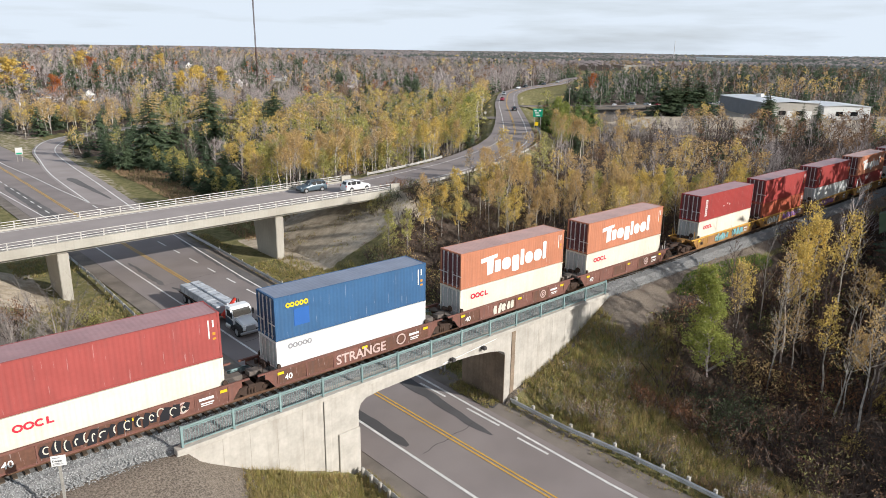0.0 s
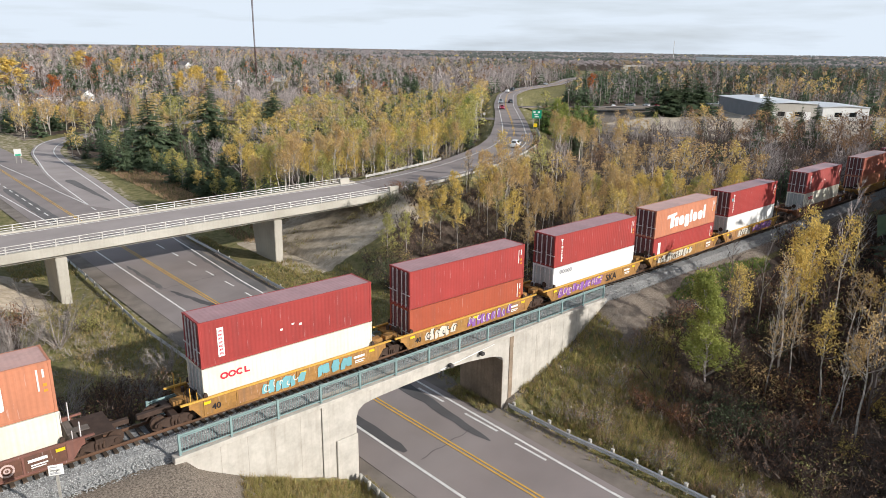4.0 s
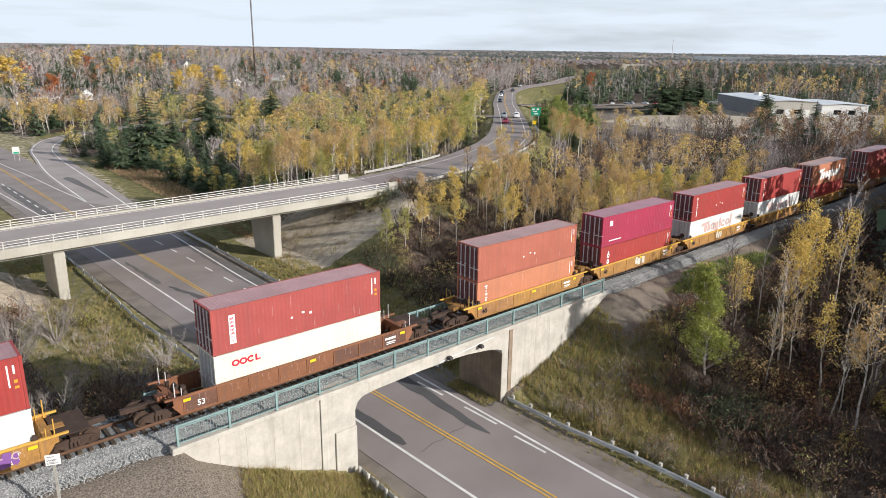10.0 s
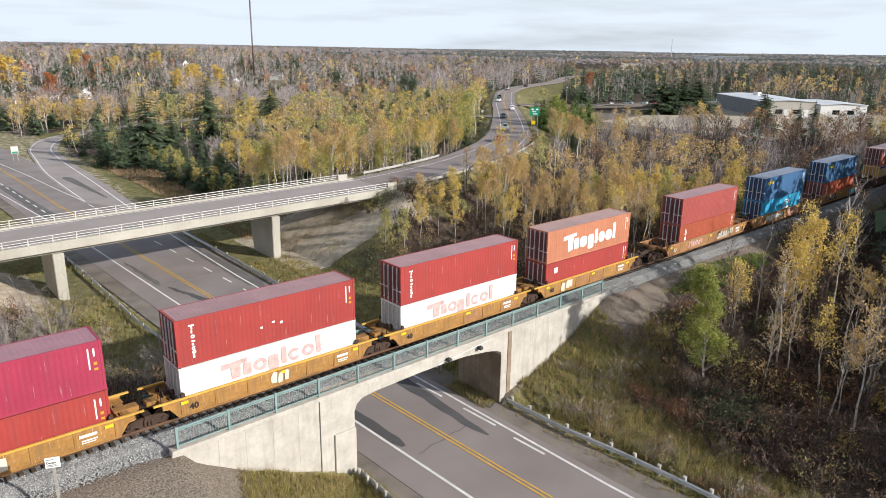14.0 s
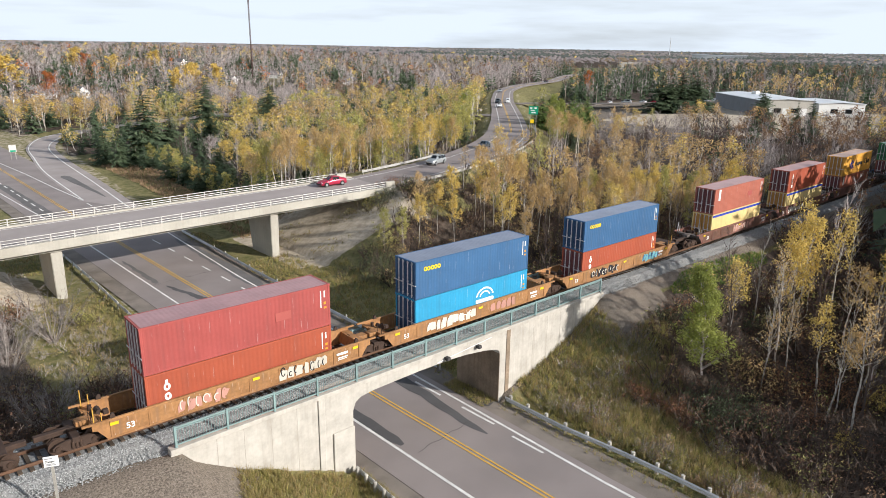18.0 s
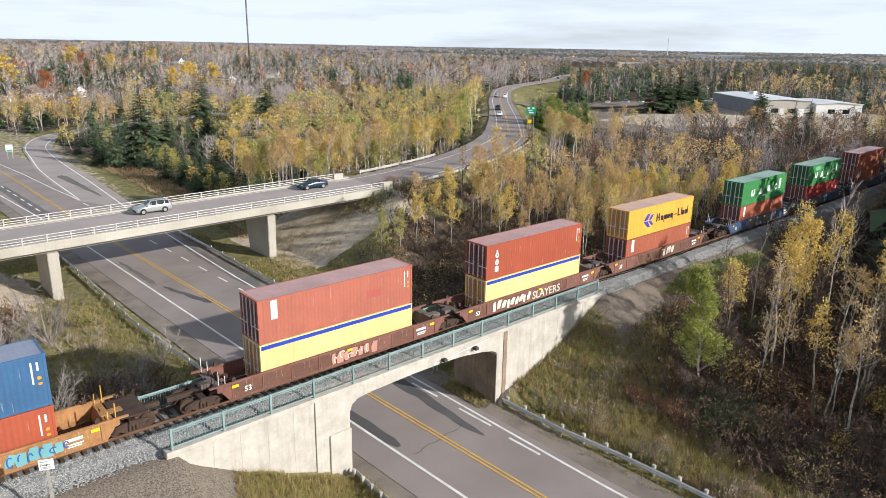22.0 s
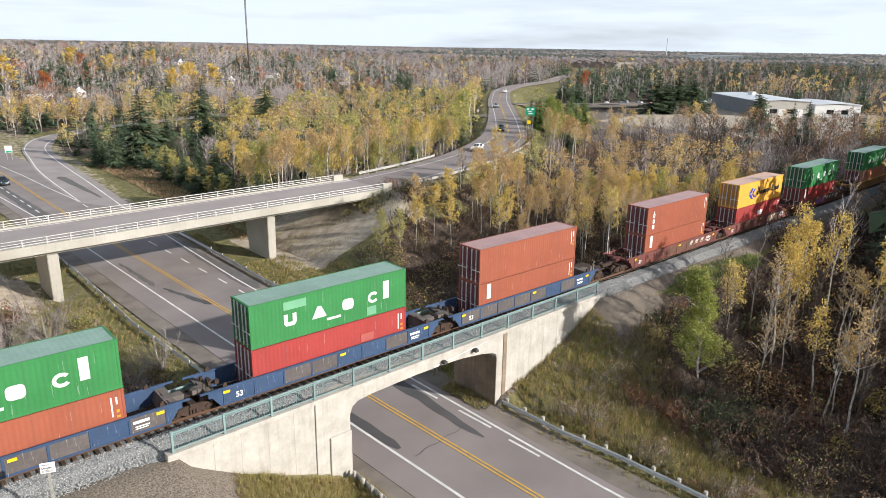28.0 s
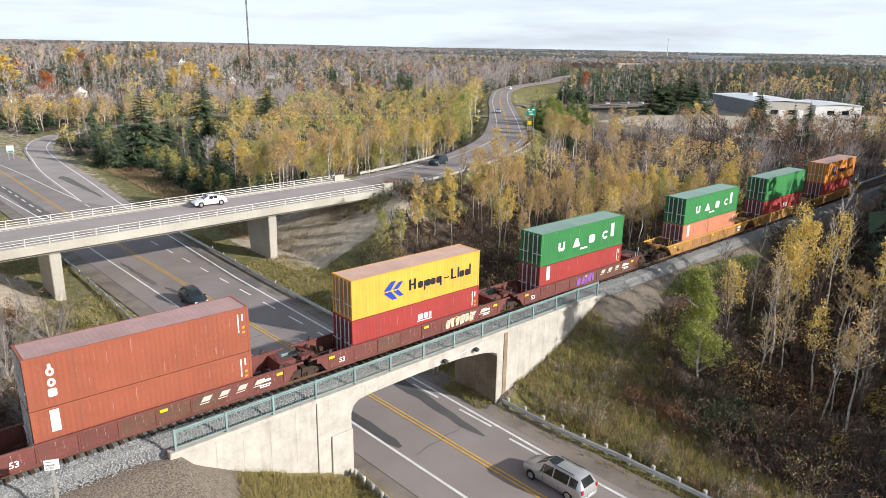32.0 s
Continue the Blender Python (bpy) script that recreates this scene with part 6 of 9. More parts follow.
def grow(rng, h, start, spread, limbs, twigs, lean=0.03, up=0.9, trunk_r=0.011):
    """Sticks of a leafy or bare tree, and its twig tips."""
    segs, tips = [], []
    p, k = np.zeros(3), 7
    pts = [p]
    bend = rng.randn(2) * lean
    for i in range(k):
        q = pts[-1] + np.array([bend[0] * h / k + rng.randn() * 0.012 * h, bend[1] * h / k + rng.randn() * 0.012 * h, h / k])
        pts.append(q)
    r = h * trunk_r
    for i in range(k):
        segs.append((*pts[i], *pts[i + 1], r * (1 - i / k) + 0.012, r * (1 - (i + 1) / k) + 0.012))
    pts = np.array(pts)
    for i in range(limbs):
        t = start + (1 - start) * (i + rng.rand()) / limbs
        z = t * k
        a = int(min(z, k - 1))
        base = pts[a] + (pts[a + 1] - pts[a]) * (z - a)
        ang = rng.uniform(0, 6.28)
        ln = h * spread * (1.15 - 0.75 * ((t - start) / (1 - start))) * rng.uniform(0.6, 1.15)
        d = np.array([math.cos(ang), math.sin(ang), up * rng.uniform(0.5, 1.3)])
        d /= np.linalg.norm(d)
        mid = base + d * ln * 0.55
        end = mid + (d + np.array([0, 0, 0.25])) * ln * 0.5
        rr = r * 0.34 * (1.1 - t)
        segs.append((*base, *mid, rr + 0.012, rr * 0.6 + 0.01))
        segs.append((*mid, *end, rr * 0.6 + 0.01, 0.006))
        tips += [end, mid]
        for _ in range(twigs):
            o = base + (end - base) * rng.uniform(0.3, 1.0)
            e = o + (d * 0.6 + rng.randn(3) * 0.55 + np.array([0, 0, 0.25])) * ln * rng.uniform(0.2, 0.45)
            segs.append((*o, *e, 0.011, 0.005))
            tips.append(e)
    tips.append(pts[-1])
    return np.array(segs), np.array(tips)


def birch(seed, h, leaf_n, size=0.17, start=0.38, spread=0.17, limbs=20, twigs=4):
    rng = np.random.RandomState(seed)
    segs, tips = grow(rng, h, start, spread, limbs, twigs)
    c = tips[rng.randint(0, len(tips), leaf_n)] + rng.randn(leaf_n, 3) * h * 0.019
    return sticks(segs), leaves(c, size, rng)


def bare(seed, h, limbs=24, twigs=7, spread=0.2, start=0.22):
    rng = np.random.RandomState(seed)
    segs, tips = grow(rng, h, start, spread, limbs, twigs, up=1.5, trunk_r=0.010)
    return sticks(segs, 3, 0.0125), None


def fronds(base, tip, width, m, rng):
    """Feathered conifer boughs from base to tip: rows of pointed blades to both sides, hanging a little."""
    d = tip - base
    L = np.linalg.norm(d, axis=1)[:, None] + 1e-9
    side = np.cross(d, (0, 0, 1.0))
    side /= np.linalg.norm(side, axis=1)[:, None] + 1e-9
    out = []
    for i in range(m):
        q = (i + 0.75) / m
        for sg in (-1, 1):
            roll = rng.uniform(-0.9, 0.35, (len(base), 1))
            s = side * sg * np.cos(roll) + np.array((0, 0, 1.0)) * np.sin(roll)
            w = width * L * (1.15 - 0.7 * q) * rng.uniform(0.7, 1.25, (len(base), 1))
            a, b = base + d * (q - 0.62 / m), base + d * min(1.02, q + 0.42 / m)
            out.append(np.stack([a, b, base + d * min(1.1, q + 0.22) + s * w], 1))
    v = np.concatenate(out).reshape(-1, 3)
    return v, np.arange(len(v)).reshape(-1, 3)


def spruce(seed, h, levels=24, per=11, wide=0.27):
    rng = np.random.RandomState(seed)
    segs = [(0, 0, 0, 0, 0, h * 0.5, h * 0.014, h * 0.009), (0, 0, h * 0.5, 0, 0, h, h * 0.009, 0.01)]
    boughs = []
    for i in range(levels):
        t = 0.05 + 0.94 * (i / levels) ** 0.92
        rad = h * wide * (1 - t) ** 0.68 * rng.uniform(0.82, 1.12) + 0.10
        for k in range(per if t < 0.75 else per - 4):
            a = rng.uniform(0, 6.28)
            L = rad * rng.uniform(0.6, 1.12)
            up = 0.25 * max(0.0, t - 0.6)
            tip = (math.cos(a) * L, math.sin(a) * L, t * h - L * (0.30 - up) + rng.uniform(-0.1, 0.1))
            boughs.append((0, 0, t * h + rng.uniform(-0.15, 0.1), *tip))
            segs.append((*boughs[-1], 0.022, 0.006))
    boughs = np.array(boughs)
    top = leaves(np.stack([np.zeros(5), np.zeros(5), np.linspace(h * 0.965, h * 1.0, 5)], 1), 0.1, rng)
    fv, ff = fronds(boughs[:, :3], boughs[:, 3:], 0.36, 4, rng)
    return sticks(segs, 3, 0.03), (np.vstack([fv, top[0]]), np.vstack([ff, top[1] + len(fv)]))


def shrub(seed, h, stems, leaf_n, size=0.09):
    rng = np.random.RandomState(seed)
    segs, tips = [], []
    for _ in range(stems):
        a, L = rng.uniform(0, 6.28), h * rng.uniform(0.6, 1.05)
        d = np.array([math.cos(a) * 0.45, math.sin(a) * 0.45, 1.0]) + rng.randn(3) * 0.18
        d /= np.linalg.norm(d)
        b = np.array([math.cos(a), math.sin(a), 0]) * rng.uniform(0, 0.35)
        m = b + d * L * 0.5
        e = m + (d + rng.randn(3) * 0.22) * L * 0.5
        segs += [(*b, *m, 0.02, 0.013), (*m, *e, 0.013, 0.004)]
        tips += [m, e]
        for _ in range(4):
            o = b + (e - b) * rng.uniform(0.35, 0.95)
            q = o + (d * 0.5 + rng.randn(3) * 0.5) * L * 0.3
            segs.append((*o, *q, 0.008, 0.003))
            tips.append(q)
    tips = np.array(tips)
    lv = None
    if leaf_n:
        lv = leaves(tips[rng.randint(0, len(tips), leaf_n)] + rng.randn(leaf_n, 3) * 0.13 * h / 2, size, rng)
    return slivers(segs), lv


def tree_thing(nm, built, bark, leaf, label, cat="tree", group=""):
    (tv, tf), lv = built
    t = thing(nm, None, label, cat, group)
    part("trunk", mesh_np("trunk", tv, tf, [bark]), bark, t)
    if lv is not None:
        part("crown", mesh_np("crown", lv[0], lv[1], [leaf]), leaf, t)
    return t


KINDS = {}


def make_kinds():
    b, w = BARK, "in autumn woodland"
    spec = [("gold", lambda s: birch(s, 10, 2200, 0.14, 0.45, 0.21, 24, 6), "white", "gold", "slender white birch with golden leaves " + w, 5), ("ochre", lambda s: birch(s, 10, 1500, 0.13, 0.52, 0.19, 24, 6), "white", "ochre", "slender birch with thin ochre leaves " + w, 5),
            ("lime", lambda s: birch(s, 9, 2300, 0.15, 0.2, 0.25, 26, 6), "grey", "lime", "young poplar with yellow-green leaves " + w, 3), ("sparse", lambda s: birch(s, 10.5, 480, 0.12, 0.52, 0.16, 22, 8), "white", "ochre", "nearly bare white birch with few ochre leaves", 4),
            ("bare", lambda s: bare(s, 9.5, 26, 9), "grey", None, "bare grey leafless tree " + w, 5), ("thin", lambda s: birch(s, 10, 1000, 0.125, 0.5, 0.16, 24, 6), "white", "gold", "slender white birch with thinning yellow leaves", 3), ("barewhite", lambda s: bare(s, 10, 20, 5, 0.15, 0.3), "white", None, "bare white-stemmed birch without leaves", 4),
            ("brushy", lambda s: bare(s, 9.5, 30, 12, 0.22, 0.12), "brown", None, "bare brown leafless tree beside the track", 4), ("spruce", lambda s: spruce(s, 10), "dark", "spruce", "dark green spruce tree " + w, 4), ("green", lambda s: birch(s, 9, 2300, 0.155, 0.12, 0.22, 26, 6), "grey", "green", "leafy young tree with light green leaves", 3), ("goldbush", lambda s: birch(s, 6, 2400, 0.16, 0.08, 0.27, 28, 6), "grey", "gold", "bushy young tree with golden leaves", 3), ("evergreen", lambda s: spruce(s, 9, 22, 11, 0.25), "dark", "conifer", "light green young conifer by the road", 3), ("orange", lambda s: birch(s, 8, 4000, 0.12, 0.2, 0.24, 26, 6), "grey", "orange", "broad tree with orange-red leaves", 1)]
    for nm, fn, bk, lf, label, cnt in spec:
        KINDS[nm] = []
        for k in range(cnt):
            (tv, tf), lv = fn(100 + 17 * k + len(nm))
            me_t = mesh_np("trunk", tv, tf, [b[bk]])
            me_c = mesh_np("crown", lv[0], lv[1], [LEAF[lf]]) if lv is not None else None
            KINDS[nm].append((me_t, me_c, label))


make_kinds()
NAMES = dict(brushy="bare_tree", gold="birch_tree", goldbush="birch_tree", evergreen="conifer_tree", thin="birch_tree", ochre="birch_tree", lime="poplar_tree", sparse="birch_tree", bare="bare_tree", barewhite="birch_tree", spruce="spruce_tree", green="poplar_tree", orange="maple_tree")


def plant(kind, x, y, h, rz, v=0, z=None, wide=1.0):
    me_t, me_c, label = KINDS[kind][v % len(KINDS[kind])]
    base = {"brushy": 9.5, "gold": 10, "goldbush": 6, "evergreen": 9, "thin": 10, "ochre": 10, "lime": 9, "sparse": 10.5, "bare": 9.5, "barewhite": 10, "spruce": 10, "green": 9, "orange": 8}[kind]
    s = h / base
    zz = float(ground_z(np.array([x]), np.array([y]))[0]) - 0.15 if z is None else z
    t = thing(NAMES[kind], pose(x, y, zz, 0, 0, rz) @ Matrix.Diagonal((s * wide, s * wide, s, 1)), label, "tree", "trees of the woodland")
    part("trunk", me_t, None, t)
    if me_c:
        part("crown", me_c, None, t)


def scatter(n, xr, yr, cond, seed, gap):
    rng = np.random.RandomState(seed)
    out, cells = [], {}
    X, Y = rng.uniform(*xr, n), rng.uniform(*yr, n)
    ok = cond(X, Y)
    for x, y in zip(X[ok], Y[ok]):
        c = (int(x // gap), int(y // gap))
        if all((x - a) ** 2 + (y - b) ** 2 > gap * gap for i in (-1, 0, 1) for j in (-1, 0, 1) for a, b in cells.get((c[0] + i, c[1] + j), ())):
            cells.setdefault(c, []).append((x, y))
            out.append((x, y))
    return np.array(out)


PATCHES = dict(gold=1, lime=1, ochre=2, spruce=3, green=3, bare=4, barewhite=4, orange=5)


def mixkind(r, table, x=None, y=None, size=13.0, sharp=4.5):
    """A kind from the table; with a place, kinds gather in patches of about that size."""
    w = [p for _, p in table]
    if x is not None:
        w = [p * math.exp(sharp * float(vnoise(x / size, y / size, 50 + PATCHES.get(k, 6)))) for k, p in table]
    q, a = r.random() * sum(w), 0
    for (k, _), p in zip(table, w):
        a += p
        if q < a:
            return k
    return table[-1][0]


MIX_N = [("gold", 0.28), ("ochre", 0.28), ("lime", 0.2), ("sparse", 0.07), ("bare", 0.06), ("spruce", 0.11)]
MIX_E = [("gold", 0.12), ("ochre", 0.20), ("thin", 0.17), ("sparse", 0.18), ("brushy", 0.13), ("bare", 0.05), ("barewhite", 0.12), ("lime", 0.03)]
MIX_S = [("thin", 0.12), ("ochre", 0.05), ("sparse", 0.25), ("brushy", 0.30), ("barewhite", 0.28)]
MIX_FAR = [("bare", 0.66), ("spruce", 0.24), ("ochre", 0.03), ("gold", 0.012), ("brown", 0.05), ("orange", 0.008)]
MIX_DARK = [("bare", 0.36), ("spruce", 0.54), ("ochre", 0.03), ("gold", 0.01), ("brown", 0.06)]
MIX_GOLD = [("gold", 0.29), ("ochre", 0.25), ("lime", 0.27), ("bare", 0.05), ("spruce", 0.14)]
MIX_EDGE = [("ochre", 0.38), ("gold", 0.2), ("bare", 0.22), ("lime", 0.08), ("brown", 0.12)]
MIX_BARE = [("bare", 0.70), ("brown", 0.14), ("ochre", 0.09), ("spruce", 0.05), ("gold", 0.02)]
MIX_RAIL = [("bare", 0.86), ("brown", 0.10), ("ochre", 0.04)]


def near_woods():
    r = random.Random(11)
    # wood north of the overpass: front rows
    # (each set ordered by distance, so that the far woods begin where it ends)
    pts = scatter(2600, (44, 150), (62, 215), lambda x, y: wooded(x, y) & (y > 62) & (y < 100 + 0.75 * (x - 44)), 21, 3.2)
    pts = pts[np.argsort(np.hypot(pts[:, 0], pts[:, 1] + 38))][:120]
    for x, y in pts:
        west = math.degrees(math.atan2(x + 6, y + 38)) < 24
        k = mixkind(r, [("spruce", 0.76), ("gold", 0.09), ("lime", 0.15)] if west else MIX_N, x, y, 6.0)
        plant(k, x, y, r.uniform(5, 8.5) if west else r.uniform(7.5, 10.5) * (1.0 if k != "spruce" else r.uniform(0.6, 1.0)), r.uniform(0, 360), r.randrange(9), wide=1.45 if west else 1.1)
    # low young growth along its front
    front = scatter(900, (44, 120), (60, 150), lambda x, y: wooded(x, y) & ~wooded(x - 5, y - 4), 24, 2.6)
    for x, y in front[:70]:
        k = mixkind(r, [("spruce", 0.8 if x < 66 else 0.35), ("lime", 0.2), ("gold", 0.12), ("green", 0.08)], x, y, 5.0)
        plant(k, x, y, r.uniform(3, 6), r.uniform(0, 360), r.randrange(9), wide=1.35)
    # wood between track and ramp road
    pts2 = scatter(2600, (46, 130), (8, 75), lambda x, y: wooded(x, y) & (y < 70), 22, 2.6)
    pts2 = pts2[np.argsort(np.hypot(pts2[:, 0], pts2[:, 1] + 38))][:130]
    for x, y in pts2:
        k = mixkind(r, MIX_E, x, y, 6.0)
        plant(k, x, y, r.uniform(7.4, 10.6) * (1 - (0.2 if math.atan2(x + 6, y + 38) > 0.82 else 0.0) * min(1.0, max(0.0, (math.hypot(x + 6, y + 38) - 90) / 40))), r.uniform(0, 360), r.randrange(9), wide=0.85)
    # valley south of the track
    pts3 = scatter(2400, (48, 112), (-60, -5.2), lambda x, y: wooded(x, y) & (x > 47 - 0.1 * (y + 10)) & ((y < -9) | (x > 76)), 23, 2.7)
    pts3 = pts3[np.argsort(np.hypot(pts3[:, 0], pts3[:, 1] + 38))][:130]
    for x, y in pts3:
        by_rail = y > -15 and x > 58
        k = mixkind(r, [("brushy", 0.68), ("barewhite", 0.26), ("sparse", 0.06)] if by_rail else MIX_S, x, y, 5.0)
        plant(k, x, y, r.uniform(5.5, 8.5) if by_rail else r.uniform(7, 11), r.uniform(0, 360), r.randrange(9))
    return [float(np.hypot(q[-1][0], q[-1][1] + 38)) for q in (pts, pts2, pts3)]


R_NEAR = near_woods()


# far woods: joined, by kind
def soft_tree(kind, rng, detail):
    """Unit-height tree as sticks and leaf clumps, light enough for the distance."""
    if kind == "spruce":
        rows, per = (9, 4) if detail < 2 else (14, 6)
        t = np.repeat(0.06 + 0.9 * np.arange(rows) / rows, per) + rng.uniform(0, 0.03, rows * per)
        a, rad = rng.uniform(0, 6.28, rows * per), 0.26 * (1 - t) ** 0.8 * rng.uniform(0.65, 1.15, rows * per) + 0.016
        c = np.stack([np.cos(a) * rad, np.sin(a) * rad, t - 0.28 * rad], 1)
        lv = fronds(np.stack([0 * t, 0 * t, t + 0.012], 1), c, 0.95 if detail < 2 else 0.7, 1 if detail < 2 else 2, rng)
        tb = tubes([(0, 0, 0, 0, 0, 0.95, 0.012, 0.003)], 3)
    elif kind == "bare":
        n = (44 if detail < 2 else 170)
        t = rng.uniform(0.2, 1.0, n)
        a, rad = rng.uniform(0, 6.28, n), 0.29 * np.sin(np.clip((t - 0.1) / 0.9, 0, 1) * 3.0) * rng.uniform(0, 1, n) ** 0.6
        c = np.stack([np.cos(a) * rad, np.sin(a) * rad, t], 1)
        u = np.stack([np.cos(a) * 0.5, np.sin(a) * 0.5, np.ones(n)], 1) + rng.randn(n, 3) * 0.25
        u *= (rng.uniform(0.05, 0.12, n) / np.linalg.norm(u, axis=1))[:, None]
        w = np.cross(u, rng.randn(n, 3))
        w *= (0.0095 / detail ** 1.2 / (np.linalg.norm(w, axis=1) + 1e-9))[:, None]
        sl = np.stack([c - u + w, c - u - w, c + u], 1).reshape(-1, 3)
        v1, f1 = tubes([(0, 0, 0, 0.01, 0, 0.5, 0.010, 0.007), (0.01, 0, 0.5, 0, 0.01, 0.97, 0.007, 0.002)], 3)
        tb, lv = (np.vstack([v1, sl]), np.vstack([f1, np.arange(n * 3).reshape(-1, 3) + len(v1)])), None
    else:
        segs, tips = grow(rng, 1.0, 0.3, 0.28, 9 if detail > 1 else 5, 1, up=1.1)
        segs[:, 6:] = np.maximum(segs[:, 6:] - 0.01, 0.0) * 0.8 + 0.003
        n = (60 if detail < 2 else 300)
        c = tips[rng.randint(0, len(tips), n)] + rng.randn(n, 3) * 0.035
        tb, lv = tubes(segs, 3), leaves(c, (0.044 if detail < 2 else 0.026), rng)
    return tb, lv


WEST = [("spruce", 0.60), ("lime", 0.14), ("gold", 0.14), ("bare", 0.12)]


def zone(x, y):
    """Mix of kinds, height and breadth of the woods at a place."""
    az, dist = math.degrees(math.atan2(x + 6, y + 38)), math.hypot(x + 6, y + 38)
    if y < track_y(x):
        return MIX_RAIL, 0.72 if y > -16 else 0.9, 1.0
    if dist > 380 and az > 49:
        return MIX_DARK, 1.0, 1.0
    if az > 50 or y < 0.8 * x - 20:
        if dist > 300:
            return MIX_DARK, 1.0, 1.0
        return (MIX_EDGE, 1.0 if az < 46.5 else 0.8 if dist < 140 else 0.58 if az < 54 else 0.75, 1.1) if az < 57.5 else (MIX_BARE, 0.95, 1.1)
    if az < 24 and dist < 235:
        return WEST, 0.68, 1.35
    return (MIX_GOLD, 1.0, 1.25) if dist < 285 else (MIX_FAR, 1.0, 1.2)


def far_woods(name, pts, mix, hr, detail, seed, label):
    """Joined woods; without a mix the zones choose the kinds."""
    r, rng = random.Random(seed), np.random.RandomState(seed)
    protos = {}
    for k in ("bare", "brown", "gold", "lime", "ochre", "orange", "spruce"):
        protos[k] = [soft_tree(k, rng, detail) for _ in range(7)]
    z = ground_z(pts[:, 0], pts[:, 1])
    order = ["gold", "ochre", "lime", "orange", "brown", "spruce", "green"]
    mats = [LEAF[k] for k in order] + [BARK["grey"], BARK["white"], BARK["brown"]]
    V, F, I, base = [], [], [], 0
    for (x, y), zz in zip(pts, z):
        use, tall, broad = (mix, 1.0, 1.0) if mix else zone(x, y)
        k = mixkind(r, use, x, y, 9.0 if detail > 1 else 26.0, 3.5 if detail > 1 else 2.4)
        tb, lv = protos[k][r.randrange(7)]
        h, a = tall * r.uniform(*hr) * (r.uniform(0.6, 1.15) if k == "spruce" else 1.0), r.uniform(0, 6.28)
        ca, sa, wd = math.cos(a) * h, math.sin(a) * h, broad * r.uniform(0.85, 1.3)
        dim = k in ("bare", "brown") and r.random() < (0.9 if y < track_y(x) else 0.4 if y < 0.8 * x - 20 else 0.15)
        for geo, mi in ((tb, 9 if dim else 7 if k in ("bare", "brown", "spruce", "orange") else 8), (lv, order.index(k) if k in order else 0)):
            if geo is None:
                continue
            v, f = geo
            w = np.stack([(v[:, 0] * ca - v[:, 1] * sa) * wd + x, (v[:, 0] * sa + v[:, 1] * ca) * wd + y, v[:, 2] * h + zz - 0.1], 1)
            V.append(w), F.append(f + base), I.append(np.full(len(f), mi))
            base += len(w)
    ob = new(name, mesh_np(name, np.concatenate(V), np.concatenate(F), mats, np.concatenate(I)))
    return tagged(ob, label, "woods", kind="stuff")


def beyond(x, y):
    """True past the belt of single trees."""
    r = np.hypot(x, y + 38)
    ty = 1.3e-4 * np.maximum(0, x - 5) ** 2
    dr = y - np.interp(x, RAMP[:, 0], RAMP[:, 1])
    lim = np.where(y < ty, R_NEAR[2], np.where(dr > 0, R_NEAR[0], R_NEAR[1]))
    return r > lim + 1.0


def view_cone(x, y, lo=-12, hi=92):
    a = np.degrees(np.arctan2(x + 6, y + 38))
    return (a > lo) & (a < hi)


mid = scatter(13000, (-60, 330), (-70, 330), lambda x, y: wooded(x, y) & (np.hypot(x, y + 38) < 330) & (np.hypot(x, y) > 40) & beyond(x, y) & view_cone(x, y, -25, 105), 31, 3.3)
east = (mid[:, 1] < 0.8 * mid[:, 0] - 20)
far_woods("woods_north", mid[~east], None, (7, 10.5), 2, 32, "mixed autumn woods with golden birches and dark spruces")
far_woods("woods_east", mid[east], None, (7.5, 10.5), 2, 33, "thin autumn woods of bare and ochre birches")
# woods out of view, added so that their shadows darken the valley
south = scatter(3000, (36, 150), (-130, -28), lambda x, y: wooded(x, y) & (np.hypot(x, y + 38) > R_NEAR[2] + 1) | ((y < -60) & (x > 42) & (x < 150)), 36, 3.4)
far_woods("woods_south", south, [("gold", 0.15), ("ochre", 0.2), ("bare", 0.2), ("spruce", 0.45)], (13, 18), 1, 37, "unseen mixed woods added to shade the valley")
# more unseen trees beside the view, added to shade the near valley corner
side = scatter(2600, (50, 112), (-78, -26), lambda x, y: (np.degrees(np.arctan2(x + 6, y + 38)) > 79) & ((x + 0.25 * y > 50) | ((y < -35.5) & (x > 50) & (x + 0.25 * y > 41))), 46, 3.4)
far_woods("woods_side", side, [("ochre", 0.15), ("bare", 0.3), ("spruce", 0.55)], (11, 15), 1, 47, "unseen mixed woods added to shade the valley's near corner")
# dense belt outside the view, added to throw shade on track and containers
belt = scatter(15000, (90, 190), (-75, 10), lambda x, y: wooded(x, y) & (np.degrees(np.arctan2(x + 6, y + 38)) > 75.6) & (y < -8), 38, 2.0)
far_woods("woods_shade", belt, [("ochre", 0.08), ("bare", 0.07), ("spruce", 0.85)], (18, 23), 1, 39, "unseen tall woods added to shade the track and train")
ring2 = scatter(46000, (-100, 950), (-100, 950), lambda x, y: wooded(x, y) & (np.hypot(x, y + 38) >= 330) & (np.hypot(x, y + 38) < 900) & view_cone(x, y, 3, 80), 34, 4.6)
far_woods("woods_far", ring2, None, (8, 13), 1, 35, "distant autumn woods of bare, golden and spruce trees")


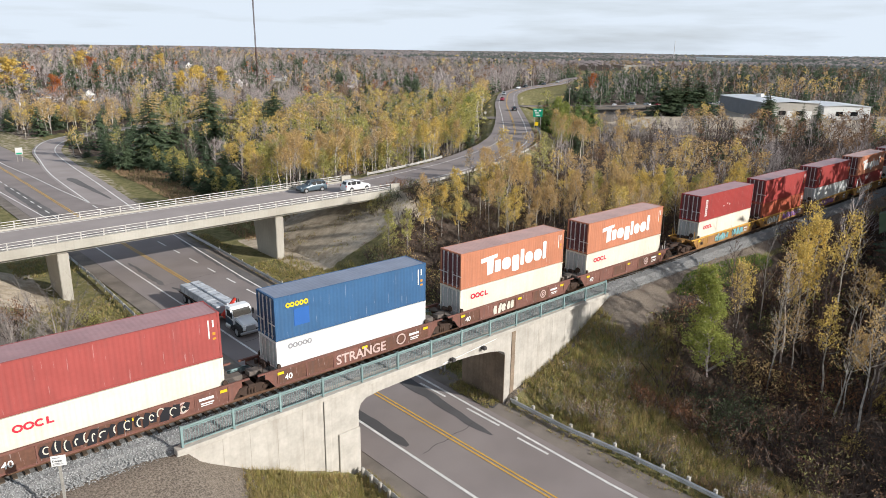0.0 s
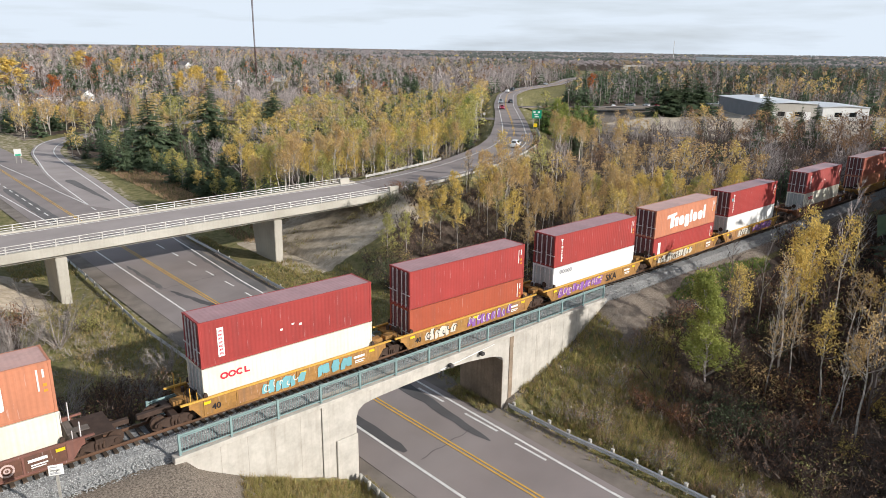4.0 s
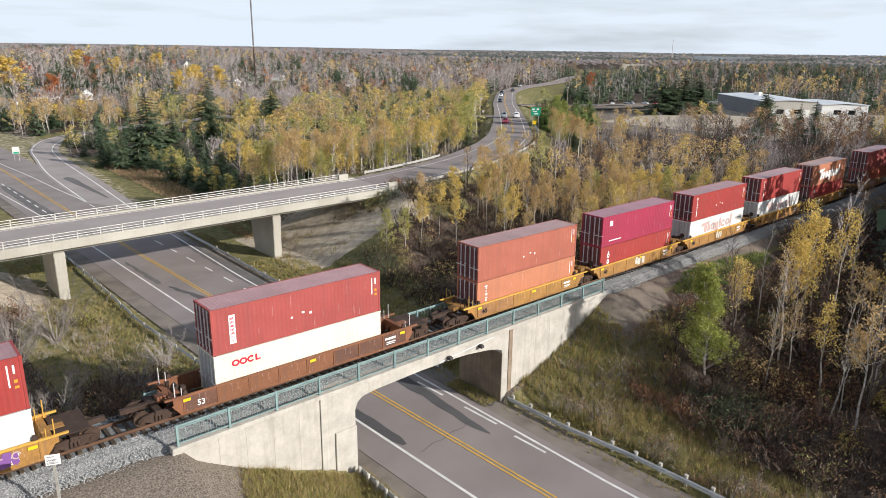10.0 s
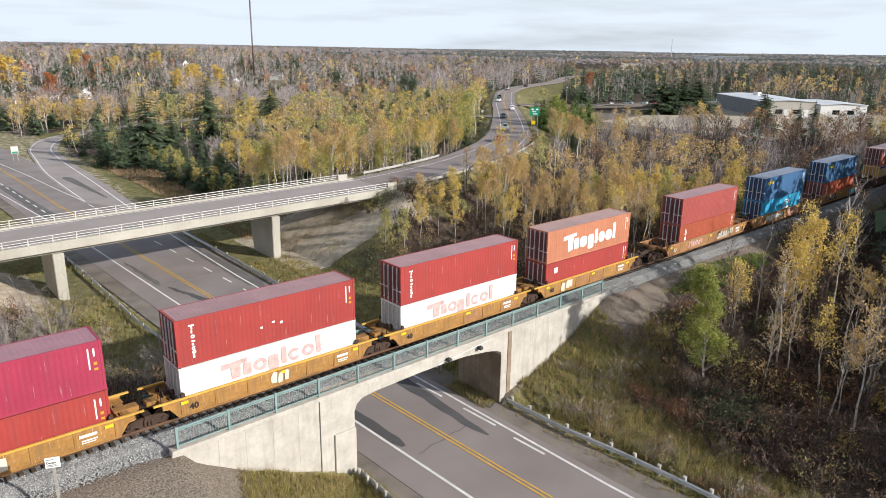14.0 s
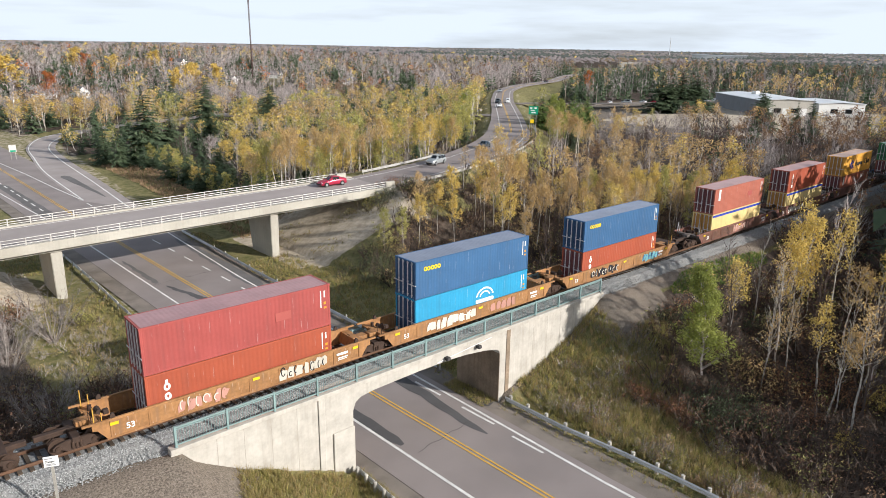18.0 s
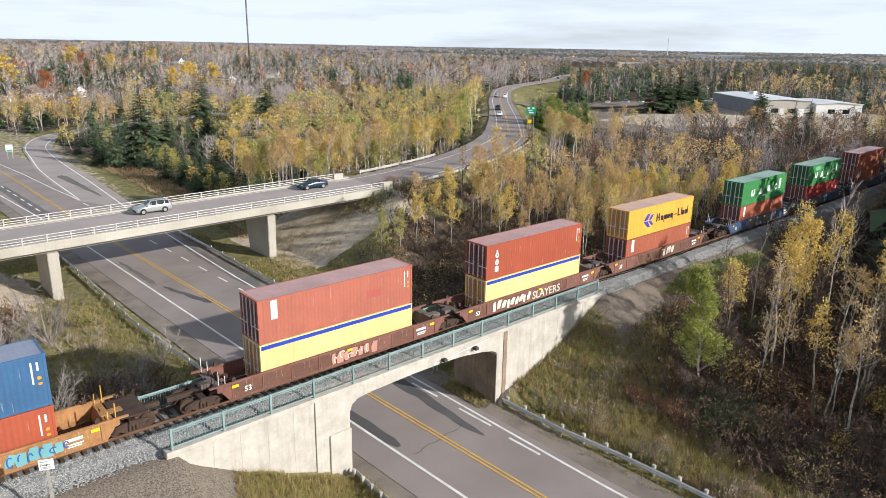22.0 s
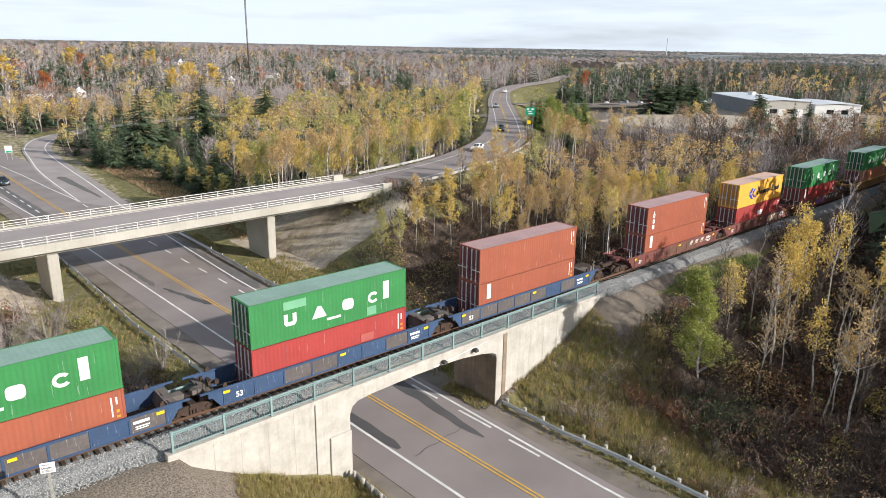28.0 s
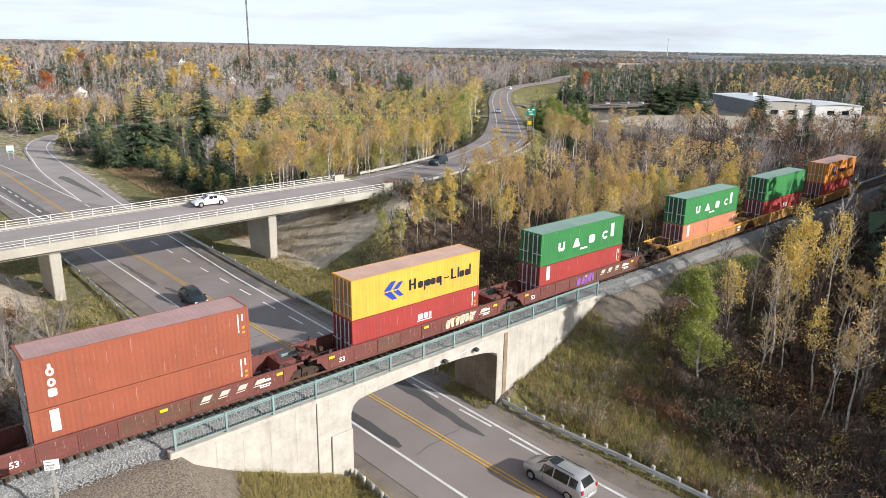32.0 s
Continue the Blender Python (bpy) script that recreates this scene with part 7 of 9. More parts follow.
def stands():
    """Close groups of dark spruces in the farther woods."""
    rng = np.random.RandomState(44)
    pts = []
    for cx, cy, n, rx, ry in ((100, 395, 26, 24, 8), (120, 372, 14, 14, 8), (549, 531, 60, 60, 22), (525, 187, 90, 60, 34), (440, 200, 60, 44, 26), (204, 232, 9, 8, 6), (196, 216, 6, 5, 5), (206, 300, 14, 10, 10), (232, 300, 12, 12, 8), (160, 560, 40, 40, 16), (330, 560, 40, 60, 20), (250, 430, 22, 18, 14), (640, 260, 90, 90, 40), (62, 470, 20, 16, 10), (420, 236, 30, 26, 16), (470, 120, 50, 40, 30)):
        pts.append(rng.randn(n, 2) * (rx * 0.55, ry * 0.55) + (cx, cy))
    pts = np.concatenate(pts)
    pts = pts[wooded(pts[:, 0], pts[:, 1])]
    far_woods("spruce_stands", pts, [("spruce", 1.0)], (10, 15.5), 2, 45, "stands of dark green spruces in the woods")


stands()


def canopy(name, r0, r1, n, seed):
    """Very distant forest as a mass of small crowns, colours greyed for haze."""
    rng = np.random.RandomState(seed)
    a, d = np.radians(rng.uniform(2, 82, n)), np.exp(rng.uniform(math.log(r0), math.log(r1), n))
    x, y = np.sin(a) * d - 6, np.cos(a) * d - 38
    ok = wooded(x, y)
    x, y, d = x[ok], y[ok], d[ok]
    z = ground_z(x, y)
    # bare and spruce crowns lean grey: distance haze mixed into their colour
    mats = [leaf_mat("hazed_bare_crowns", (0.30, 0.26, 0.25), (0.255, 0.22, 0.215), 0, 0.1), leaf_mat("hazed_spruce_crowns", (0.13, 0.14, 0.125), (0.10, 0.115, 0.10), 0, 0.1), leaf_mat("far_tan_crowns", (0.28, 0.205, 0.13), (0.2, 0.15, 0.1), 0, 0.12), LEAF["gold"], BARK["grey"]]
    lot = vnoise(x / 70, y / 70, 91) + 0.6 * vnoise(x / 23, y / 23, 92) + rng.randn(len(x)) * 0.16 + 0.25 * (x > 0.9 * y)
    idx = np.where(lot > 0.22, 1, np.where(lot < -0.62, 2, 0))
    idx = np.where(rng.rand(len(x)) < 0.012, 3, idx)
    w = rng.uniform(0.7, 1.4, len(x)) * (1.5 + d / 800)
    h = rng.uniform(7, 13, len(x))
    k = 5
    ang = np.arange(k) * 2 * np.pi / k
    rr = rng.uniform(0.7, 1.2, (len(x), k))
    ringv = np.stack([x[:, None] + np.cos(ang) * rr * w[:, None], y[:, None] + np.sin(ang) * rr * w[:, None], (z + h * 0.8)[:, None] + rng.uniform(-0.9, 0.9, (len(x), k))], -1)
    low = ringv.copy()
    low[..., 2] = z[:, None] - 1
    top = np.stack([x + rng.uniform(-0.5, 0.5, len(x)), y, z + h], -1)[:, None]
    v = np.concatenate([ringv, low, top], 1)
    i = np.arange(k)
    j = (i + 1) % k
    f = np.stack([i, j, np.full(k, 2 * k)], 1)
    ff = f[None] + (np.arange(len(x)) * (2 * k + 1))[:, None, None]
    tagged(new(name, mesh_np(name, v.reshape(-1, 3), ff.reshape(-1, 3), mats, np.repeat(idx, len(f)), True)), "forest reaching to the horizon, autumn colours greyed for haze", "forest", kind="stuff")


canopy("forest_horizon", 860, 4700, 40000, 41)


# ---------- road vehicles ----------
GLASS = mat("dark_car_glass", (0.015, 0.018, 0.02), 0.08, var=0.1, bump=0, spec=0.6)
TYRE = mat("tyre_rubber", (0.025, 0.025, 0.026), 0.85, var=0.3)
RIM = mat("alloy_rim", (0.55, 0.56, 0.57), 0.3, 0.8, var=0.15)
LAMP_W = mat("headlamp_lens", (0.75, 0.76, 0.78), 0.12, var=0.05, bump=0, spec=0.7)
LAMP_R = mat("tail_lamp_lens", (0.45, 0.015, 0.015), 0.15, var=0.05, bump=0, spec=0.7)
TRIM = mat("black_trim", (0.03, 0.03, 0.032), 0.5, var=0.2)


def car_paint(name, col, metal=0.3):
    return mat("car_paint_" + name, col, 0.28, metal, var=0.06, scale=2, fine=3, bump=0, spec=0.6)


CARP = dict(slate=car_paint("slate", (0.10, 0.14, 0.17)), white=car_paint("white", (0.82, 0.83, 0.84), 0), red=car_paint("red", (0.46, 0.03, 0.07)), silver=car_paint("silver", (0.46, 0.49, 0.50), 0.5), navy=car_paint("navy", (0.02, 0.045, 0.075)),
            black=car_paint("black", (0.03, 0.045, 0.055)), champagne=car_paint("champagne", (0.47, 0.465, 0.47), 0.5))
# stations: along, half width, belt height, top height, top half width
SHAPES = dict(
    sedan=[(2.32, 0.62, 0.55, 0.60, 0.5), (2.15, 0.80, 0.66, 0.72, 0.66), (1.5, 0.88, 0.80, 0.88, 0.74), (0.95, 0.89, 0.88, 0.96, 0.76), (0.15, 0.89, 0.92, 1.42, 0.60), (-0.35, 0.89, 0.93, 1.46, 0.60), (-0.95, 0.89, 0.95, 1.40, 0.60), (-1.62, 0.88, 0.98, 1.08, 0.70), (-2.15, 0.84, 0.94, 1.04, 0.70), (-2.32, 0.72, 0.62, 0.72, 0.62)],
    suv=[(2.25, 0.68, 0.62, 0.70, 0.58), (2.1, 0.84, 0.78, 0.88, 0.72), (1.3, 0.91, 0.95, 1.05, 0.78), (0.95, 0.91, 1.0, 1.1, 0.78), (0.3, 0.91, 1.03, 1.62, 0.64), (-0.4, 0.91, 1.05, 1.68, 0.65), (-1.4, 0.91, 1.07, 1.66, 0.65), (-1.95, 0.90, 1.08, 1.56, 0.63), (-2.2, 0.87, 1.02, 1.14, 0.7), (-2.3, 0.78, 0.66, 0.80, 0.68)],
    minivan=[(2.55, 0.70, 0.60, 0.68, 0.6), (2.4, 0.88, 0.76, 0.86, 0.76), (1.75, 0.97, 0.94, 1.05, 0.84), (1.5, 0.98, 0.98, 1.12, 0.84), (0.62, 0.99, 1.02, 1.66, 0.70), (-0.2, 0.99, 1.04, 1.74, 0.71), (-1.5, 0.99, 1.06, 1.74, 0.70), (-2.15, 0.98, 1.08, 1.66, 0.68), (-2.5, 0.95, 1.04, 1.16, 0.8), (-2.6, 0.86, 0.62, 0.78, 0.76)])
BODY = {}


def ring_of(st):
    x, w, belt, top, wt = st
    z0 = 0.24
    half = [(0.0, z0), (w * 0.9, z0), (w * 0.99, z0 + 0.14), (w, 0.5 * (z0 + belt) + 0.05), (w * 0.985, belt), (wt, top - 0.05), (wt * 0.8, top), (0.0, top + 0.02)]
    return [(x, y, z) for y, z in half] + [(x, -y, z) for y, z in half[-2:0:-1]]


def body_meshes(shape):
    if shape in BODY:
        return BODY[shape]
    st = SHAPES[shape]
    rings = np.array([ring_of(s) for s in st])
    k = rings.shape[1]
    bm = bmesh.new()
    vs = [[bm.verts.new(p) for p in r] for r in rings]
    for a, b in zip(vs, vs[1:]):
        for i in range(k):
            bm.faces.new((a[i], b[i], b[(i + 1) % k], a[(i + 1) % k]))
    bm.faces.new(vs[0]), bm.faces.new(vs[-1][::-1])
    bmesh.ops.recalc_face_normals(bm, faces=bm.faces[:])
    body = bm_mesh("body", bm, CARP["white"], True)
    # panes: patches of the same skin, a little proud
    wins = []
    cab = [i for i, s in enumerate(st) if s[3] - s[2] > 0.4]

    def pane(nm, a, b, c, d):
        q = np.array([a, b, c, d], float)
        m = q.mean(0)
        q = m + (q - m) * 0.9
        n = np.cross(q[1] - q[0], q[3] - q[0])
        n /= np.linalg.norm(n)
        if n @ (m - np.array((m[0] * 0.8, 0, 0.8))) < 0:
            n = -n
        bm = bmesh.new()
        lo, hi = [bm.verts.new(p + n * 0.004) for p in q], [bm.verts.new(p + n * 0.016) for p in q]
        bm.faces.new(hi), bm.faces.new(lo[::-1])
        for i in range(4):
            bm.faces.new((lo[i], lo[(i + 1) % 4], hi[(i + 1) % 4], hi[i]))
        bmesh.ops.recalc_face_normals(bm, faces=bm.faces[:])
        wins.append((nm, bm_mesh(nm, bm, GLASS)))
    for a, b in zip(cab, cab[1:]):
        for i0, i1 in ((4, 5), (k - 4, k - 5)):
            pane("side_window", rings[a][i0], rings[b][i0], rings[b][i1], rings[a][i1])
    f, r = cab[0], cab[-1]
    pane("windscreen", rings[f - 1][6], rings[f][6], rings[f][k - 6], rings[f - 1][k - 6])
    for i0, i1 in ((4, 5), (k - 4, k - 5)):
        pane("side_window", rings[f - 1][i1] * 0.25 + rings[f][i0] * 0.75, rings[f][i0], rings[f][i1], rings[f][i1] * 0.9 + rings[f - 1][i1] * 0.1)
    pane("rear_window", rings[r][6], rings[r + 1][6], rings[r + 1][k - 6], rings[r][k - 6])
    BODY[shape] = body, wins
    return BODY[shape]


def wheel_meshes(r):
    bm = bmesh.new()
    rod(bm, (0, -0.11, 0), (0, 0.11, 0), r, 20)
    bmesh.ops.bevel(bm, geom=[e for e in bm.edges if abs(e.verts[0].co.y - e.verts[1].co.y) < 1e-5], offset=0.03, segments=1, affect="EDGES")
    ty = bm_mesh("wheel", bm, TYRE)
    bm = bmesh.new()
    rod(bm, (0, 0.08, 0), (0, 0.118, 0), r * 0.66, 16)
    for k in range(5):
        a = k * 1.2566
        box(bm, r * 0.1, r * 0.6, 0.112, 0.128, -0.03, 0.03)
        bmesh.ops.rotate(bm, verts=bm.verts[-8:], cent=(0, 0, 0), matrix=Matrix.Rotation(a, 3, "Y"))
    return ty, bm_mesh("rim", bm, RIM)


WHEELS = {r: wheel_meshes(r) for r in (0.33, 0.5)}


def vehicle(shape, colour, label, name="car"):
    """Front towards +x, on the ground at z 0."""
    v = thing(name, None, label, "car", "vehicles on the roads")
    body, wins = body_meshes(shape)
    b = part("body", body, CARP[colour], v)
    for nm, me in wins:
        part(nm, me, GLASS, v)
    st = SHAPES[shape]
    L, w = st[0][0], st[3][1]
    ty, rim = WHEELS[0.33]
    for x in (L * 0.62, -L * 0.6):
        for sg in (-1, 1):
            wv = part("wheel", ty, TYRE, v, m=pose(x, sg * (w - 0.08), 0.33, 0, 0, 0 if sg > 0 else 180))
            part("rim", rim, RIM, wv)
            bm = bmesh.new()
            rod(bm, (0, -0.02, 0), (0, 0.005, 0), 0.4, 18)
            part("wheel_arch", bm, TRIM, v, m=pose(x, sg * (w - 0.004), 0.36, 0, 0, 0 if sg > 0 else 180))
    for sg in (-1, 1):
        bm = bmesh.new()
        box(bm, st[1][0] - 0.08, st[1][0] + 0.06, sg * 0.62 - 0.14, sg * 0.62 + 0.14, st[1][2] - 0.06, st[1][2] + 0.08, 0.03)
        part("headlight", bm, LAMP_W, v)
        bm = bmesh.new()
        box(bm, st[-2][0] - 0.1, st[-2][0] + 0.08, sg * (w - 0.2) - 0.1, sg * (w - 0.2) + 0.1, st[-2][2] - 0.22, st[-2][2] + 0.06, 0.02)
        part("tail_light", bm, LAMP_R, v)
        bm = bmesh.new()
        box(bm, 0.75, 0.93, sg * (w + 0.1) - 0.1, sg * (w + 0.1) + 0.1, st[3][2] - 0.02, st[3][2] + 0.14, 0.03)
        part("mirror", bm, CARP[colour], v)
    for x, z in ((st[0][0] - 0.02, 0.42), (st[-1][0] + 0.02, 0.45)):
        bm = bmesh.new()
        box(bm, x - 0.08, x + 0.08, -0.7, 0.7, z - 0.12, z + 0.08, 0.04)
        part("bumper", bm, TRIM if z < 0.43 else CARP[colour], v)
    if shape in ("suv", "minivan"):
        for sg in (-1, 1):
            bm = bmesh.new()
            rod(bm, (0.2, sg * 0.58, st[5][3] + 0.05), (-1.7, sg * 0.58, st[6][3] + 0.05), 0.025, 6)
            part("roof_rail", bm, TRIM, v)
    if shape == "minivan":
        bm = bmesh.new()
        box(bm, -0.15, 0.55, -0.42, 0.42, 1.735, 1.765, 0.01)
        part("sunroof", bm, GLASS, v)
        for x in (0.55, -0.75):
            for sg in (-1, 1):
                bm = bmesh.new()
                box(bm, x - 0.012, x + 0.012, sg * 0.99 - 0.006, sg * 0.99 + 0.006, 0.4, 1.02)
                part("door_gap", bm, TRIM, v)
    bm = bmesh.new()
    box(bm, st[-1][0] - 0.075, st[-1][0] - 0.055, -0.26, 0.26, 0.52, 0.66)
    part("plate", bm, LET["white"], v)
    return v


def flatbed_truck():
    v = thing("flatbed_truck", None, "white and dark blue flatbed truck with red crane and wrapped stacks", "truck", "vehicles on the roads")
    wh = CARP["white"]
    bm = bmesh.new()
    prism(bm, [(0.0, 0.95), (-0.1, 1.35), (-0.9, 1.62), (-1.75, 1.75), (-1.75, 0.95)], -0.82, 0.82)
    bmesh.ops.bevel(bm, geom=bm.edges[:], offset=0.09, segments=2, affect="EDGES")
    part("hood", bm, wh, v)
    bm = bmesh.new()
    prism(bm, [(-1.7, 1.0), (-1.7, 1.8), (-2.05, 2.55), (-2.3, 2.75), (-3.3, 2.75), (-3.35, 1.0)], -1.1, 1.1)
    bmesh.ops.bevel(bm, geom=bm.edges[:], offset=0.08, segments=2, affect="EDGES")
    part("cab", bm, wh, v)
    for sg in (-1, 1):
        bm = bmesh.new()
        prism(bm, [(-1.72, 0.98), (-1.72, 1.5), (-3.33, 1.68), (-3.33, 0.98)], sg * 1.108 - 0.014, sg * 1.108 + 0.014)
        part("lower_panel", bm, CARP["navy"], v, "dark blue lower cab panel")
        bm = bmesh.new()
        prism(bm, [(-0.12, 0.97), (-0.12, 1.16), (-1.74, 1.42), (-1.74, 0.97)], sg * 0.828 - 0.012, sg * 0.828 + 0.012)
        part("lower_panel", bm, CARP["navy"], v, "dark blue hood side")
    bm = bmesh.new()
    vs = [bm.verts.new(p) for p in ((-1.70, -0.98, 1.84), (-1.70, 0.98, 1.84), (-2.04, 0.92, 2.52), (-2.04, -0.92, 2.52))]
    bm.faces.new(vs)
    r = bmesh.ops.extrude_face_region(bm, geom=bm.faces[:])
    bmesh.ops.translate(bm, verts=[e for e in r["geom"] if isinstance(e, bmesh.types.BMVert)], vec=(0.03, 0, 0.02))
    bmesh.ops.recalc_face_normals(bm, faces=bm.faces[:])
    part("windscreen", bm, GLASS, v)
    for sg in (-1, 1):
        bm = bmesh.new()
        prism(bm, [(-2.0, 1.75), (-2.2, 2.45), (-2.95, 2.45), (-2.95, 1.75)], sg * 1.105 - 0.012, sg * 1.105 + 0.012)
        part("side_window", bm, GLASS, v)
        bm = bmesh.new()
        prism(bm, [(-0.05, 0.55), (-0.15, 1.1), (-0.5, 1.3), (-1.2, 1.3), (-1.6, 1.0), (-3.2, 1.0), (-3.2, 0.5), (-1.55, 0.5), (-1.4, 0.9), (-0.55, 0.9), (-0.4, 0.5)], sg * 1.0 - 0.18, sg * 1.0 + 0.18)
        part("fender", bm, TRIM, v, "dark fender and step")
        bm = bmesh.new()
        rod(bm, (-1.75, sg * 1.2, 1.75), (-1.75, sg * 1.2, 2.35), 0.09, 8)
        part("mirror", bm, TRIM, v)
        bm = bmesh.new()
        box(bm, -0.1, 0.02, sg * 0.72 - 0.16, sg * 0.72 + 0.16, 0.85, 1.05, 0.03)
        part("headlight", bm, LAMP_W, v)
        bm = bmesh.new()
        rod(bm, (-2.0, sg * 1.05, 0.72), (-3.0, sg * 1.05, 0.72), 0.28, 12)
        part("fuel_tank", bm, RIM, v)
    bm = bmesh.new()
    box(bm, -0.05, 0.03, -0.5, 0.5, 0.75, 1.3, 0.03)
    part("grille", bm, RIM, v)
    bm = bmesh.new()
    box(bm, -0.1, 0.12, -1.15, 1.15, 0.45, 0.72, 0.05)
    part("bumper", bm, RIM, v, "chrome bumper")
    bm = bmesh.new()
    for y in (-0.4, 0.4):
        box(bm, -14.6, -1.0, y - 0.06, y + 0.06, 0.72, 1.0)
    part("chassis", bm, TRIM, v)
    bm = bmesh.new()
    box(bm, -15.0, -5.0, -1.22, 1.22, 1.02, 1.16, 0.02)
    part("deck", bm, STEEL, v)
    red = mat("crane_red", (0.62, 0.05, 0.03), 0.5, var=0.15)
    bm = bmesh.new()
    box(bm, -4.35, -3.75, -0.9, 0.9, 1.0, 1.35, 0.03)
    rod(bm, (-4.05, 0, 1.3), (-4.05, 0.1, 2.6), 0.22, 10)
    part("crane_base", bm, red, v)
    for p, q, w_ in (((-4.1, -1.15, 1.35), (-4.0, 0.45, 2.95), 0.17), ((-4.25, 0.5, 2.9), (-4.2, -0.5, 1.9), 0.14), ((-3.85, -0.95, 1.4), (-3.8, 0.15, 2.6), 0.12)):
        bm = bmesh.new()
        rod(bm, p, q, w_, 6, w_ * 0.8)
        part("crane_arm", bm, red, v)
    bm = bmesh.new()
    rod(bm, (-4.55, 0.8, 1.1), (-4.55, 0.8, 2.7), 0.05, 6)
    rod(bm, (-4.55, 1.0, 1.1), (-4.55, 1.0, 2.6), 0.05, 6)
    part("stake", bm, TRIM, v)
    wrap = mat("grey_wrapped_pack", (0.55, 0.58, 0.62), 0.4, var=0.3, scale=0.7, fine=4, bump=0.2, obj_var=0.12)
    strap = mat("strap", (0.22, 0.24, 0.27), 0.7)
    for row, y0 in ((0, -1.18), (1, 0.1)):
        x = -5.15 - 0.25 * row
        for k in range(4):
            ln = 2.35
            bm = bmesh.new()
            box(bm, x - ln, x - 0.05, y0, y0 + 1.05, 1.17, 2.0 + 0.05 * ((k + row) % 2), 0.06)
            pk = part("wrapped_pack", bm, wrap, v)
            bm = bmesh.new()
            box(bm, x - ln * 0.5 - 0.03, x - ln * 0.5 + 0.03, y0 - 0.01, y0 + 1.06, 1.17, 2.06)
            part("strap", bm, strap, pk)
            x -= ln
    ty, rim = WHEELS[0.5]
    for x in (-0.95, -6.3, -7.6, -12.4, -13.7):
        for sg in (-1, 1):
            wv = part("wheel", ty, TYRE, v, m=pose(x, sg * 1.02, 0.5, 0, 0, 0 if sg > 0 else 180))
            part("rim", rim, RIM, wv)
    return v


# drives: (seconds, distance along the ramp road) or (seconds, distance along the highway)
RAMP_S = np.concatenate([[0], np.cumsum(np.linalg.norm(np.diff(RAMP, axis=0), axis=1))])
DRIVES = []


def on_ramp(s, off):
    ln = offset_line(RAMP, off)
    p = [float(np.interp(s, RAMP_S, ln[:, i])) for i in range(3)]
    q = [float(np.interp(s + 2, RAMP_S, ln[:, i])) for i in range(3)]
    a = math.degrees(math.atan2(q[1] - p[1], q[0] - p[0]))
    return p, a


def drive_ramp(ob, rows, heading):
    """heading 1: away along the road, -1: back over the bridge."""
    t, s = zip(*rows)
    v0, v1 = (s[1] - s[0]) / (t[1] - t[0]), (s[-1] - s[-2]) / (t[-1] - t[-2])
    out = []
    for q in np.arange(0, 32.01, 1.0):
        d = s[0] + v0 * (q - t[0]) if q < t[0] else (s[-1] + v1 * (q - t[-1]) if q > t[-1] else float(np.interp(q, t, s)))
        d = min(max(d, 12), RAMP_S[-1] - 12)
        p, a = on_ramp(d, 1.9 * heading)
        out.append((float(q), pose(p[0], p[1], p[2] + 0.015, 0, 0, a if heading > 0 else a + 180)))
    DRIVES.append((ob, out))


drive_ramp(vehicle("suv", "slate", "slate blue compact off-road car on the overpass", "suv"), [(0, 765.5), (1, 750.5), (2, 736.0), (2.5, 728.5)], -1)
drive_ramp(vehicle("suv", "white", "clean white crossover car on the ramp road"), [(0, 771), (1, 786.5), (2, 801.5), (6, 857.5), (8, 877.5), (11, 897.5)], 1)
drive_ramp(vehicle("sedan", "red", "crimson red sedan crossing the overpass"), [(0, 970), (2, 951.5), (6, 909), (9, 880), (11, 866), (13, 849.5), (15, 816), (16.5, 790.5), (17, 782.5), (18, 770), (19, 755), (20, 738), (20.5, 730.5)], -1)
drive_ramp(vehicle("suv", "silver", "silver-grey compact off-road car on the overpass", "suv"), [(6, 934), (9, 897), (11, 881.5), (13, 869.5), (15, 841), (16.5, 815), (18, 796), (19, 784.5), (20, 771.5), (21, 758), (22, 743), (23, 728)], -1)
drive_ramp(vehicle("sedan", "navy", "dark blue hatchback crossing the overpass"), [(11, 938), (13, 905), (17, 835), (19, 804), (20, 790.5), (21, 779), (22, 767), (23, 754), (24, 740), (25, 726)], -1)
drive_ramp(vehicle("sedan", "white", "clean white sedan on the ramp road"), [(19, 915), (21, 899), (23, 881), (25, 860), (27.5, 824), (28, 817), (29, 802), (30, 785.5), (31, 768.5), (32, 750.5)], -1)
drive_ramp(vehicle("suv", "black", "dark blue-grey car on the ramp road", "suv"), [(21, 919), (23, 903.5), (25, 886.5), (28, 853), (30, 822), (31, 811), (32, 797.5)], -1)
drive_ramp(vehicle("sedan", "silver", "small grey car on the ramp road"), [(25, 950), (28, 925), (30, 915), (32, 905)], -1)
drive_ramp(vehicle("sedan", "black", "small dark car driving off on the ramp road"), [(0, 921.5), (2, 939.5), (6, 985)], 1)


def drive_highway(ob, rows, off, z=ROAD_Z, toward=True):
    t, s = zip(*rows)
    v = (s[-1] - s[0]) / (t[-1] - t[0])
    out = []
    for q in np.arange(0, 32.01, 1.0):
        d = s[0] + v * (q - t[0])
        p = hwy(d, off, z)
        a = math.degrees(math.atan2(HW_D[1], HW_D[0]))
        out.append((float(q), pose(p[0], p[1], p[2] + 0.02, 0, 0, a + 180 if toward else a)))
    DRIVES.append((ob, out))


drive_highway(flatbed_truck(), [(0, 18.4), (1.2, -14.4)], -2.25)
drive_highway(vehicle("suv", "black", "dark blue-grey car on the highway", "suv"), [(28, 121.5), (32, 31.0)], -1.95)
